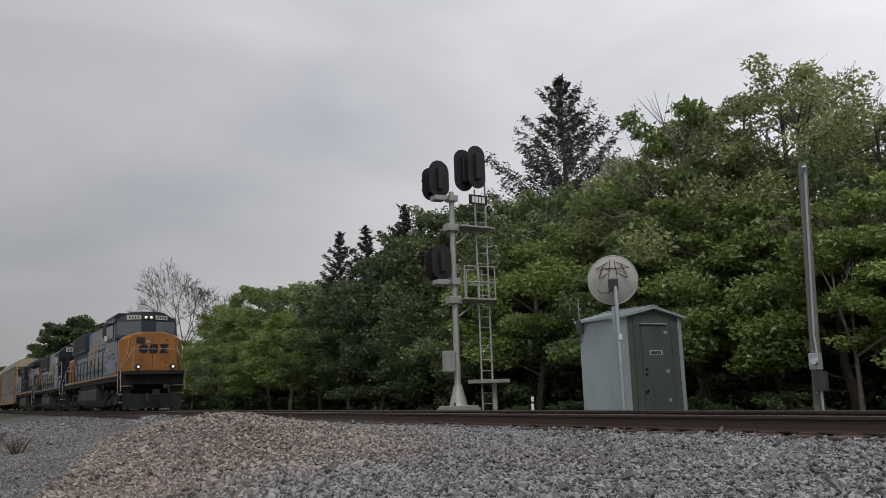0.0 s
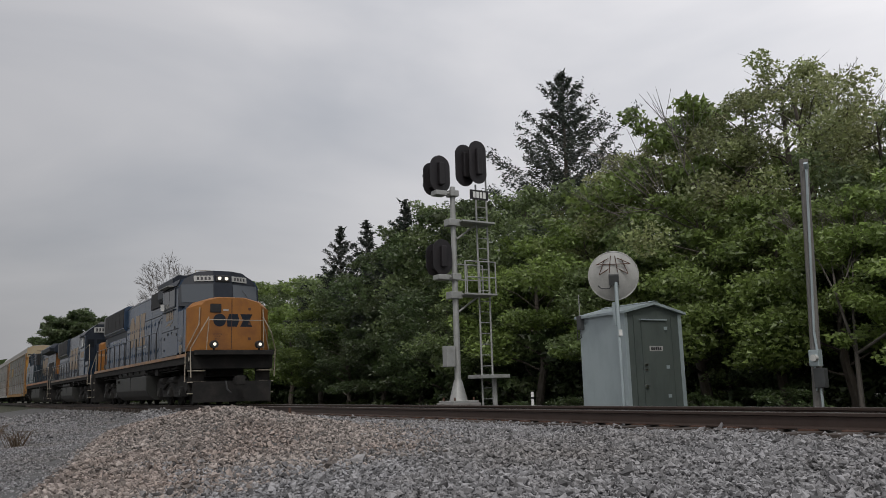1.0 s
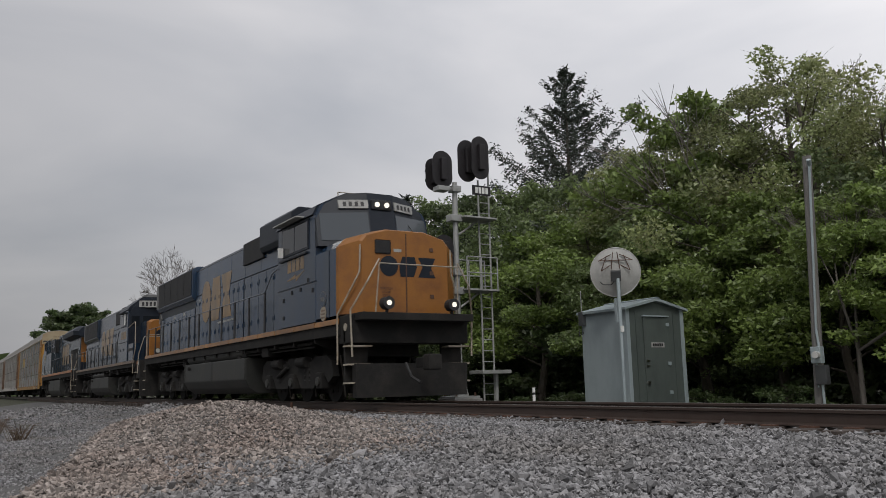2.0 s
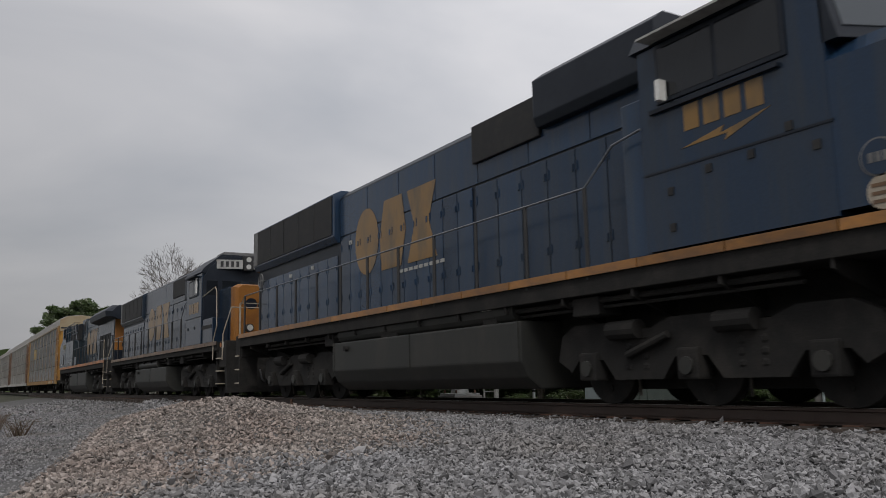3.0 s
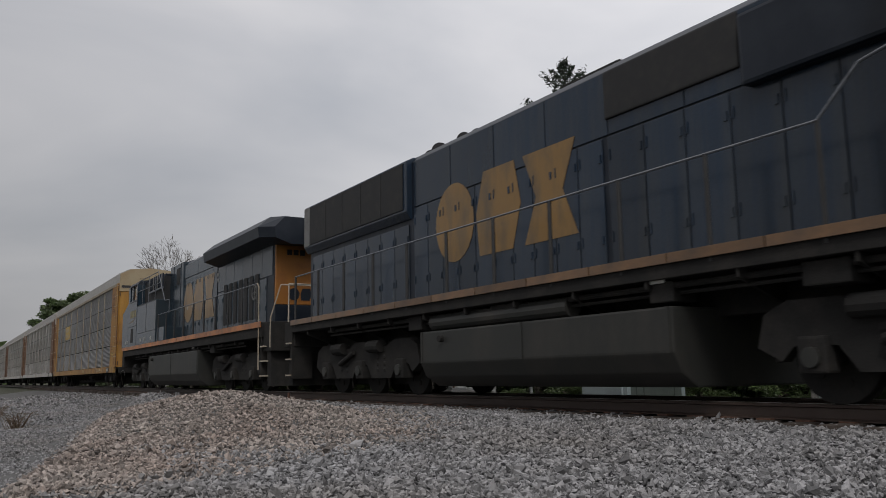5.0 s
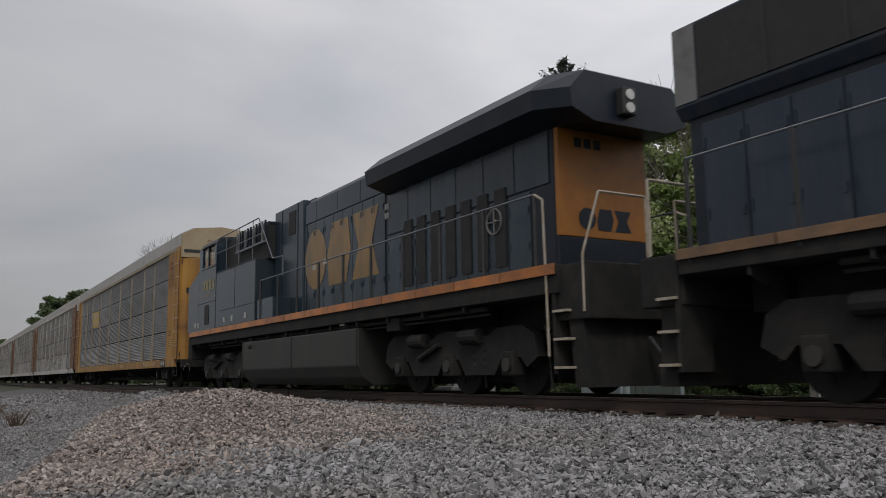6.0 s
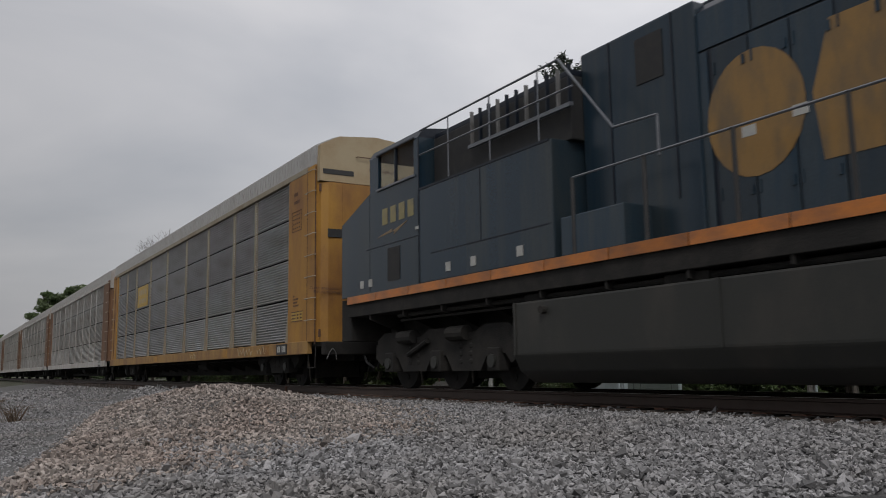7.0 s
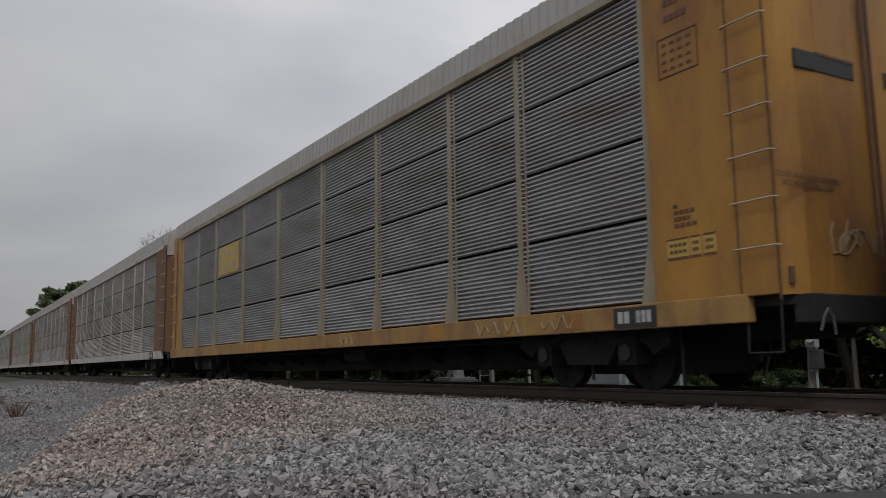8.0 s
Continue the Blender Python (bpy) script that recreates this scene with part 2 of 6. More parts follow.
def build_ground():
    def axis(spans):
        out = []
        for a, b, s in spans:
            out += list(np.arange(a, b, s))
        return out + [spans[-1][1]]
    xs = axis([(-2400, -400, 250), (-400, -80, 20), (-80, -26, 3), (-26, 4, 0.35), (4, 40, 3), (40, 400, 30), (400, 2400, 250)])
    ys = axis([(-2400, -300, 300), (-300, -20, 20), (-20, -2, 2), (-2, 13.4, 0.35), (13.4, 60, 3), (60, 400, 30), (400, 2400, 250)])
    verts = [(x, y, ground_z(x, y) if abs(x) < 300 and abs(y) < 100 else -0.6) for y in ys for x in xs]
    w = len(xs)
    faces = [(j * w + i, j * w + i + 1, (j + 1) * w + i + 1, (j + 1) * w + i) for j in range(len(ys) - 1) for i in range(w - 1)]
    me = bpy.data.meshes.new("ground")
    me.from_pydata(verts, [], faces)
    me.materials.append(SOIL)
    me.materials.append(GRAVEL_BED)
    for p in me.polygons:
        c = p.center
        p.material_index = 1 if -90 < c.x < 60 and -1.5 < c.y < 12.4 else 0
        p.use_smooth = True
    tagged(new("ground", me), "dark soil and grey crushed-stone bed along the track", "ground", kind="structure")


build_ground()


def build_road():
    """Asphalt pad where the camera stands, its edge slanting to the track."""
    ys = np.arange(-8, 4.21, 0.25)
    rows = [[(x, y, ground_z(x, y) + 0.03) for x in np.linspace(-2.45 - 0.62 * (4.2 - y) + 0.05 * math.sin(y * 5), 14, 40)] for y in ys]
    verts = [p for r in rows for p in r]
    faces = [(j * 40 + i, j * 40 + i + 1, (j + 1) * 40 + i + 1, (j + 1) * 40 + i) for j in range(len(rows) - 1) for i in range(39)]
    me = bpy.data.meshes.new("road")
    me.from_pydata(verts, [], faces)
    me.materials.append(ASPHALT)
    tagged(new("road", me), "dark worn asphalt beside the gravel", "road", kind="structure")


build_road()


def rock_shapes():
    """A few angular stones of about unit size."""
    rng = np.random.default_rng(4)
    turn = [math.radians(60 * i) for i in range(6)]
    base = np.array([(0.95 * math.cos(a), 0.95 * math.sin(a), 0.58 if i % 2 else -0.58) for i, a in enumerate(turn)])
    tris = np.array([(0, 4, 2), (1, 3, 5)] + [t for i in range(0, 6, 2) for t in ((i, (i + 2) % 6, i + 1), (i, i + 1, (i + 5) % 6))])
    shapes = []
    for _ in range(14):
        p = base * rng.uniform(0.70, 1.25, (6, 1)) + rng.normal(0, 0.14, (6, 3))
        shapes.append(p * np.array([1.0, rng.uniform(0.5, 0.85), rng.uniform(0.42, 0.72)]))
    return shapes, tris


def scatter_stones(name, spots, label, material):
    """spots: rows of x, y, size. All stones in one mesh."""
    shapes, tris = rock_shapes()
    rng = np.random.default_rng(9)
    n = len(spots)
    verts = np.empty((n * 6, 3))
    for i, (x, y, s) in enumerate(spots):
        a, b, c = rng.uniform(0, 6.28), rng.normal(0, 0.6), rng.normal(0, 0.6)
        r = np.array(Euler((b, c, a)).to_matrix())
        verts[i * 6:i * 6 + 6] = (shapes[i % 14] * s) @ r.T + (x, y, ground_z(x, y) + s * rng.uniform(-0.3, 1.0))
    faces = (tris[None] + (np.arange(n) * 6)[:, None, None]).reshape(-1, 3)
    me = bpy.data.meshes.new(name)
    me.vertices.add(len(verts))
    me.vertices.foreach_set("co", verts.ravel())
    me.loops.add(faces.size)
    me.loops.foreach_set("vertex_index", faces.ravel().astype(np.int32))
    me.polygons.add(len(faces))
    me.polygons.foreach_set("loop_start", np.arange(0, faces.size, 3, dtype=np.int32))
    me.polygons.foreach_set("use_smooth", [False] * len(faces))
    me.update(calc_edges=True)
    me.materials.append(material)
    return tagged(new(name, me), label, "gravel", kind="stuff")


def build_ballast():
    rng = np.random.default_rng(2)
    spots = []
    for x0, x1, y0, y1, per, size in ((-8, 1, 0.3, 8.05, 1280, 0.0208), (-18, -8, 0.2, 8.05, 860, 0.0213), (-32, -18, 0.7, 8.05, 210, 0.031),
                                      (-60, -32, -1.5, 8.05, 30, 0.065), (-24, 1, 8.05, 11.6, 130, 0.030)):
        k = int((x1 - x0) * (y1 - y0) * per)
        x, y = rng.uniform(x0, x1, k), rng.uniform(y0, y1, k)
        s = size * rng.lognormal(0, 0.28, k) * np.where((y < 1.66 - 0.23 * (x + 12.4)) & (x < -4.5), 0.66, 1.0)
        keep = np.ones(k, bool)
        if y0 < 8.0:
            keep &= x < -2.6 - 0.62 * (4.2 - y)
            keep |= y > 4.2
            keep &= x < 0.8 - 0.45 * y
        else:
            keep &= (np.abs(y - TRACK_Y + 0.72) > 0.12) & (np.abs(y - TRACK_Y - 0.72) > 0.12)
        spots += list(zip(x[keep], y[keep], s[keep]))
    mixed = random.Random(8)

    def heaped(x, y):
        wob = 0.5 * noise.noise((x * 0.8, y * 0.8, 7)) + mixed.uniform(-0.45, 0.45)
        if y < heap_toe(x) + 0.25 * wob:
            return False
        return ((x + 12.3) / 4.6) ** 2 + ((y - 3.0) / 2.9) ** 2 + wob < 1 or ((x + 8.3) / 2.4) ** 2 + ((y - 0.9) / 1.5) ** 2 + wob < 1
    split = [heaped(s[0], s[1]) for s in spots]
    brown = [s for s, b in zip(spots, split) if b]
    grey = [s for s, b in zip(spots, split) if not b]
    scatter_stones("ballast", grey, "grey crushed-stone ballast beside the track", STONE)
    scatter_stones("gravel_heap", brown, "low heap of brownish spare gravel beside the track", BROWN_STONE)


build_ballast()


# ---- track ----
def rail_outline(h=0.18):
    half = [(0.075, 0.0), (0.075, 0.012), (0.012, 0.03), (0.010, h - 0.045), (0.036, h - 0.035), (0.037, h - 0.006), (0.028, h)]
    return [(y, z - h) for y, z in half] + [(-y, z - h) for y, z in half[::-1]]


def build_track():
    for s in (-1, 1):
        rail = root("rail", None, "rusty steel rail with a bright worn running face", "rail", "rails of the track", kind="structure")
        y = TRACK_Y + s * 0.753
        part("rail_web", prism(new_bm(), [(y + a, b) for a, b in rail_outline()], "x", -420, 160), STEEL, rail)
        part("running_face", prism(new_bm(), [(y - 0.027, 0.0015), (y + 0.027, 0.0015), (y + 0.027, 0.0035), (y - 0.027, 0.0035)], "x", -420, 160), SHINE, rail, "bright polished running face")
    sleepers = root("sleepers", None, "dark creosoted timber sleepers bedded in ballast", "sleeper", kind="structure")
    rng = random.Random(5)
    wood = surface("creosoted_timber", (0.045, 0.034, 0.028), 0.85, second=(0.085, 0.07, 0.06), scale=3, mix=0.5, stretch=(6, 0.6, 6), bump=0.4, per_piece=0.3)
    me = to_mesh("sleeper", box(new_bm(), -0.115, 0.115, -1.3, 1.3, -0.18, 0.0, 0.012), wood)
    pieces("sleeper", me, sleepers, [pose(-100 + 0.52 * i, TRACK_Y + rng.uniform(-0.04, 0.04), -0.185 + rng.uniform(-0.008, 0.004), 0, 0, rng.uniform(-1, 1)) for i in range(290)])
    plate = to_mesh("tie_plate", box(new_bm(), -0.09, 0.09, -0.17, 0.17, -0.006, 0.014), RUST)
    pieces("tie_plate", plate, sleepers, [pose(-60 + 0.52 * i, TRACK_Y + s * 0.753, -0.185) for i in range(130) for s in (-1, 1)])


build_track()


# ---- rolling stock: local x points in the direction of travel, y = -1.57 is the side towards the camera ----
WHEELS = []
# worn steel, paler to stand in for highlights on the bogies as well
GEAR = surface("worn_gear_steel", (0.075, 0.070, 0.062), 0.55, 0.3, second=(0.12, 0.10, 0.085), scale=5)


def wheelset(parent, x, r=0.50):
    w = part("wheelset", new_bm_wheel(r), GRIME, parent, "worn steel wheelset")
    w.matrix_basis = pose(x, 0, r)
    WHEELS.append((w, x, r))
    return w


def new_bm_wheel(r):
    bm = new_bm()
    for s in (-1, 1):
        rod(bm, (0, s * 0.68, 0), (0, s * 0.70, 0), r + 0.025, 24)
        rod(bm, (0, s * 0.70, 0), (0, s * 0.82, 0), r, 24)
        for i in range(5):
            a = i * 2 * math.pi / 5
            rod(bm, (0.28 * math.cos(a), s * 0.82, 0.28 * math.sin(a)), (0.28 * math.cos(a), s * 0.835, 0.28 * math.sin(a)), 0.06, 8)
        rod(bm, (0, s * 0.82, 0), (0, s * 1.0, 0), 0.13, 12)
    rod(bm, (0, -0.7, 0), (0, 0.7, 0), 0.09, 8)
    return bm


def truck(parent, x, axles, r=0.50, gap=1.85, high=1.02):
    """A bogie: side frames, boxes, springs, brake rigging, wheelsets."""
    # solid inner block, added to shut out daylight between the wheels
    t = part("truck", box(new_bm(), x - gap * (axles - 1) / 2 - 0.5, x + gap * (axles - 1) / 2 + 0.5, -0.62, 0.62, 0.20, 1.02, 0.03), GRIME, parent, "black cast steel bogie")
    half = gap * (axles - 1) / 2
    for s in (-1, 1):
        bm = new_bm()
        y0, y1 = s * 1.02, s * 1.18
        deep = high + 0.10
        pts = [(x - half - 0.72, 0.62), (x - half - 0.62, 0.98)]
        for i in range(axles):
            c = x - half + i * gap
            pts += [(c - 0.32, deep), (c + 0.32, deep)]
            if i < axles - 1:
                pts += [(c + gap * 0.36, high - 0.02), (c + gap * 0.64, high - 0.02)]
        pts += [(x + half + 0.62, 0.98), (x + half + 0.72, 0.62), (x + half + 0.42, 0.46)]
        for i in range(axles - 1, -1, -1):
            c = x - half + i * gap
            pts += [(c + 0.26, 0.62), (c - 0.26, 0.62)]
            if i:
                pts += [(c - gap * 0.26, 0.34), (c - gap * 0.74, 0.34)]
        pts += [(x - half - 0.42, 0.46)]
        part("side_frame", prism(bm, pts, "y", min(y0, y1), max(y0, y1)), GRIME, t)
        for i in range(axles):
            c = x - half + i * gap
            part("journal_box", box(new_bm(), c - 0.17, c + 0.17, min(s * 1.0, s * 1.26), max(s * 1.0, s * 1.26), 0.33, 0.72, 0.03), GRIME, t)
            part("cap", rod(new_bm(), (c, s * 1.26, 0.5), (c, s * 1.30, 0.5), 0.11, 12), TANK, t)
        for i in range(axles - 1):
            c = x - half + (i + 0.5) * gap
            for q in (-0.16, 0.16):
                stack = [[(c + q + rr * math.cos(k * 0.6283), s * 1.10 + rr * math.sin(k * 0.6283), 0.48 + 0.045 * j) for k in range(10)] for j, rr in enumerate((0.10, 0.10, 0.075, 0.10, 0.10, 0.075, 0.10, 0.10, 0.075, 0.10))]
                part("spring", loft(new_bm(), stack), GRIME, t)
            part("brake_cylinder", rod(new_bm(), (c - 0.45, s * 1.22, 1.0), (c + 0.1, s * 1.22, 1.0), 0.13, 12), GRIME, t)
        for i in range(axles):
            c = x - half + i * gap
            part("brake_hanger", pipe(new_bm(), [(c - 0.52, s * 1.05, 0.95), (c - 0.56, s * 1.05, 0.45)], 0.035, 6), GRIME, t)
            part("sand_pipe", pipe(new_bm(), [(c + 0.62, s * 0.95, 1.1), (c + 0.60, s * 0.85, 0.5), (c + 0.54, s * 0.78, 0.12)], 0.022, 6), GEAR, t)
        part("damper", rod(new_bm(), (x - half * 0.3 - 0.5, s * 1.24, 0.66), (x - half * 0.3 + 0.25, s * 1.24, 0.90), 0.05, 8), GRIME, t)
    for i in range(axles):
        wheelset(t, x - half + i * gap, r)
    return t


def handrail(parent, x0, x1, z0, z1, y, step=1.42, start=None, material=None):
    """Side rail on stanchions; each stanchion a part."""
    rail = part("handrail", pipe(new_bm(), [(x0, y, z1), (x1, y, z1)], 0.017), material or RAILPIPE, parent)
    n = max(2, round((x1 - x0) / step) + 1)
    me = to_mesh("stanchion", rod(new_bm(), (0, 0, z0 - 0.16), (0, 0, z1), 0.031, 6), material or BLACK)
    pieces("stanchion", me, rail, [pose(x0 + (x1 - x0) * i / (n - 1), y, 0) for i in range(n)])


def mark_blocks(parent, x0, x1, z0, z1, y, n, material, name="number_bar", gap=0.25, normal="y"):
    """Unlettered bars in the size and colour of a line of figures."""
    w = (x1 - x0) / n
    for i in range(n):
        a, b = x0 + w * (i + gap / 2), x0 + w * (i + 1 - gap / 2)
        if normal == "y":
            bar = part(name, box(new_bm(), a, b, y - 0.004, y, z0, z1), material, parent)
        else:
            bar = part(name, box(new_bm(), y, y + 0.004, a, b, z0, z1), material, parent)
    return bar


def emblem(parent, x0, x1, z0, z1, y, material, sign=1, normal="y", base=None):
    """A fleet emblem as three plain bold shapes: an oval, a slab and a notched block."""
    w, h = x1 - x0, z1 - z0

    def place(pts):
        return [((x0 + u * w) if sign > 0 else (x1 - u * w), z0 + v * h) for u, v in pts]
    ring = [(0.16 + 0.16 * math.cos(a), 0.5 + 0.5 * math.sin(a)) for a in np.linspace(0, 2 * math.pi, 24, endpoint=False)]
    slab = [(0.36, 0.0), (0.60, 0.0), (0.66, 0.5), (0.62, 1.0), (0.40, 1.0), (0.34, 0.5)]
    notched = [(0.68, 1.0), (1.0, 1.0), (0.92, 0.5), (1.0, 0.0), (0.68, 0.0), (0.76, 0.5)]
    first = None
    for pts in (ring, slab, notched):
        q = place(pts)
        bm = new_bm()
        lo = [bm.verts.new((a, y - 0.004, b) if normal == "y" else (y + 0.004, a, b)) for a, b in q]
        hi = [bm.verts.new((a, y, b) if normal == "y" else (y, a, b)) for a, b in q]
        k = len(q)
        f = [bm.faces.new(lo), bm.faces.new(hi[::-1])]
        for i in range(k):
            bm.faces.new((lo[i], lo[(i + 1) % k], hi[(i + 1) % k], hi[i]))
        bm.normal_update()
        bmesh.ops.triangulate(bm, faces=f, ngon_method="EAR_CLIP")
        first = part("emblem_shape", bm, material, parent, "bold painted fleet emblem shape")
    return first


def hood_doors(parent, x0, x1, z0, z1, y, n, material, name="hood_door", handles=True):
    """Shallow access doors along a hood, each with handles."""
    w = (x1 - x0) / n
    bm = box(new_bm(), 0.012, w - 0.012, -0.014, 0, z0, z1, 0.006)
    for q in (z0 + 0.35, z1 - 0.35) if handles else ():
        box(bm, w - 0.10, w - 0.05, -0.034, -0.012, q, q + 0.12)
        box(bm, 0.03, 0.055, -0.03, -0.012, q, q + 0.16)
    me = to_mesh(name, bm, material)
    pieces(name, me, parent, [pose(x0 + w * i, y, 0) for i in range(n)])
    pieces(name, me, parent, [pose(x0 + w * (i + 1), -y, 0, 0, 0, 180) for i in range(n)])


def fuel_tank(parent, x0, x1, low=0.22, high=1.26):
    out = [(-1.52, high), (-1.52, low + 0.42), (-1.40, low + 0.18), (-1.15, low), (1.15, low), (1.40, low + 0.18), (1.52, low + 0.42), (1.52, high)]
    t = part("fuel_tank", prism(new_bm(), out, "x", x0, x1, 0.03), TANK, parent, "large dark painted fuel tank")
    for x in (x0 + 0.04, (x0 + x1) / 2, x1 - 0.1):
        part("tank_seam", box(new_bm(), x, x + 0.05, -1.535, -1.515, low + 0.42, high), TANK, t)
    part("filler", rod(new_bm(), (x0 + 0.8, -1.5, high - 0.15), (x0 + 0.8, -1.60, high - 0.15), 0.06, 10), GRIME, t)
    return t


def steps(parent, x, side, facing):
    """Corner steps with grab irons. facing: +1 at the leading end."""
    s = part("corner_steps", box(new_bm(), x - 0.05, x + 0.02, min(side * 0.95, side * 1.5), max(side * 0.95, side * 1.5), 0.35, 1.75), GRIME, parent)
    for z in (0.42, 0.82, 1.22):
        part("tread", box(new_bm(), min(x, x + facing * 0.32), max(x, x + facing * 0.32), min(side * 0.98, side * 1.54), max(side * 0.98, side * 1.54), z, z + 0.035), PALEPIPE, s, "worn pale step edge")
    return s


def coupler(parent, x, facing):
    bm = box(new_bm(), min(x, x + facing * 0.45), max(x, x + facing * 0.45), -0.10, 0.10, 0.74, 0.96, 0.02)
    box(bm, min(x + facing * 0.42, x + facing * 0.72), max(x + facing * 0.42, x + facing * 0.72), -0.17, 0.15, 0.68, 1.02, 0.04)
    c = part("coupler", bm, GRIME, parent)
    part("air_hose", pipe(new_bm(), [(x, -0.35, 0.85), (x + facing * 0.3, -0.38, 0.55), (x + facing * 0.55, -0.30, 0.42)], 0.03), BLACK, c)


def roof_fan(parent, x, z, r=0.62):
    f = part("roof_fan", rod(new_bm(), (x, 0, z), (x, 0, z + 0.16), r, 24), NAVY, parent)
    bm = new_bm()
    for i in range(6):
        a = i * math.pi / 6
        box_r = r * 0.9
        rod(bm, (x - box_r * math.cos(a), -box_r * math.sin(a), z + 0.165), (x + box_r * math.cos(a), box_r * math.sin(a), z + 0.165), 0.015, 5)
    part("fan_guard", bm, GRIME, f)


def platform(parent, x0, x1, stripe=STRIPE, deck=1.86, deep=0.15):
    p = part("platform", box(new_bm(), x0, x1, -1.52, 1.52, 1.50, deck - 0.01, 0.01), GRIME, parent)
    for s in (-1, 1):
        n = round((x1 - x0) / 1.42)
        w = (x1 - x0) / n
        me = to_mesh("side_sill", box(new_bm(), 0.012, w - 0.012, -0.012, 0.012, deck - deep, deck + 0.01, 0.003), stripe)
        pieces("side_sill", me, p, [pose(x0 + w * i, s * 1.55, 0) for i in range(n)])
    bracket = to_mesh("bracket", prism(new_bm(), [(-1.50, 1.50), (-1.50, 1.40), (-0.72, 1.12), (-0.72, 1.50)], "x", -0.02, 0.02), GRIME)
    pieces("bracket", bracket, p, [pose(x0 + 1.0 + 1.42 * i, 0, 0) for i in range(int((x1 - x0 - 1) / 1.42))])
    for k, (f, w) in enumerate(((0.30, 0.5), (0.44, 0.7), (0.62, 0.4), (0.73, 0.55))):
        part("equipment_box", box(new_bm(), x0 + (x1 - x0) * f, x0 + (x1 - x0) * f + w, -1.42, -1.0, 1.22, 1.48, 0.02), GRIME, p)
    part("tag", box(new_bm(), x0 + (x1 - x0) * 0.62, x0 + (x1 - x0) * 0.62 + 0.28, -1.445, -1.43, 1.46, 1.66), WHITE, p, "small pale equipment tag")
    part("centre_sill", box(new_bm(), x0 + 0.4, x1 - 0.4, -0.7, 0.7, 1.05, 1.5), GRIME, p)
    pipe_bm = pipe(new_bm(), [(x0 + 2, -1.36, 1.42), (x1 - 2, -1.36, 1.42)], 0.04)
    pipe(pipe_bm, [(x0 + 2, -1.30, 1.33), (x1 - 2, -1.30, 1.33)], 0.025)
    part("air_pipe", pipe_bm, GRIME, p)
    return p


def side_window(parent, x0, x1, z0, z1, y):
    f = part("side_window", box(new_bm(), x0, x1, y - 0.02, y + 0.03, z0, z1, 0.01), NAVY, parent)
    part("pane", box(new_bm(), x0 + 0.06, (x0 + x1) / 2 - 0.03, y - 0.025, y - 0.018, z0 + 0.06, z1 - 0.06), GLASS, f)
    part("pane", box(new_bm(), (x0 + x1) / 2 + 0.03, x1 - 0.06, y - 0.025, y - 0.018, z0 + 0.06, z1 - 0.06), GLASS, f)
    return f


def hood_shell(parent, x0, x1, half, z1, name="engine_hood", material=BLUE, slope=0.16):
    out = [(-half, 1.86), (-half, z1 - slope), (-half + slope * 1.1, z1), (half - slope * 1.1, z1), (half, z1 - slope), (half, 1.86)]
    return part(name, prism(new_bm(), out, "x", x0, x1, 0.02), material, parent)


def hood_panels(parent, x0, x1, z0, z1, n):
    hood_doors(parent, x0, x1, z0, z1, -0.945, n, BLUE, "hood_panel", False)


def radiator(parent, x0, x1, half, z0, z1, material=BLUE):
    """Flared radiator section with dark intake mesh on both sides."""
    out = [(-half, z0), (-half - 0.10, z0 + 0.15), (-half - 0.10, z1 - 0.10), (-half + 0.1, z1), (half - 0.1, z1), (half + 0.10, z1 - 0.10), (half + 0.10, z0 + 0.15), (half, z0)]
    r = part("radiator_section", prism(new_bm(), out, "x", x0, x1, 0.02), material, parent)
    for s in (-1, 1):
        y = s * (half + 0.105)
        part("intake_mesh", box(new_bm(), x0 + 0.42, x1 - 0.12, min(y, y + s * 0.02), max(y, y + s * 0.02), z0 + 0.20, z1 - 0.14), GRILLE, r, "black intake mesh")
        # grey strip stands in for light caught by the radiator corner
        part("corner_panel", box(new_bm(), x0 + 0.02, x0 + 0.38, min(y, y + s * 0.012), max(y, y + s * 0.012), z0 + 0.18, z1 - 0.12, 0.004), GRAB, r, "pale strip for the light on the radiator corner")
        for k in range(1, 5):
            x = x0 + 0.42 + (x1 - x0 - 0.54) * k / 5
            part("mesh_bar", box(new_bm(), x - 0.015, x + 0.015, min(y + s * 0.018, y + s * 0.032), max(y + s * 0.018, y + s * 0.032), z0 + 0.20, z1 - 0.14), BLACK, r)
    return r


def text_mesh(words, size, material):
    cu = bpy.data.curves.new("words", "FONT")
    cu.body, cu.size, cu.align_x, cu.extrude = words, size, "CENTER", 0.002
    ob = new("words", cu)
    bpy.context.view_layer.update()
    me = bpy.data.meshes.new_from_object(ob.evaluated_get(bpy.context.evaluated_depsgraph_get()))
    bpy.data.objects.remove(ob)
    me.materials.clear()
    me.materials.append(material)
    return me


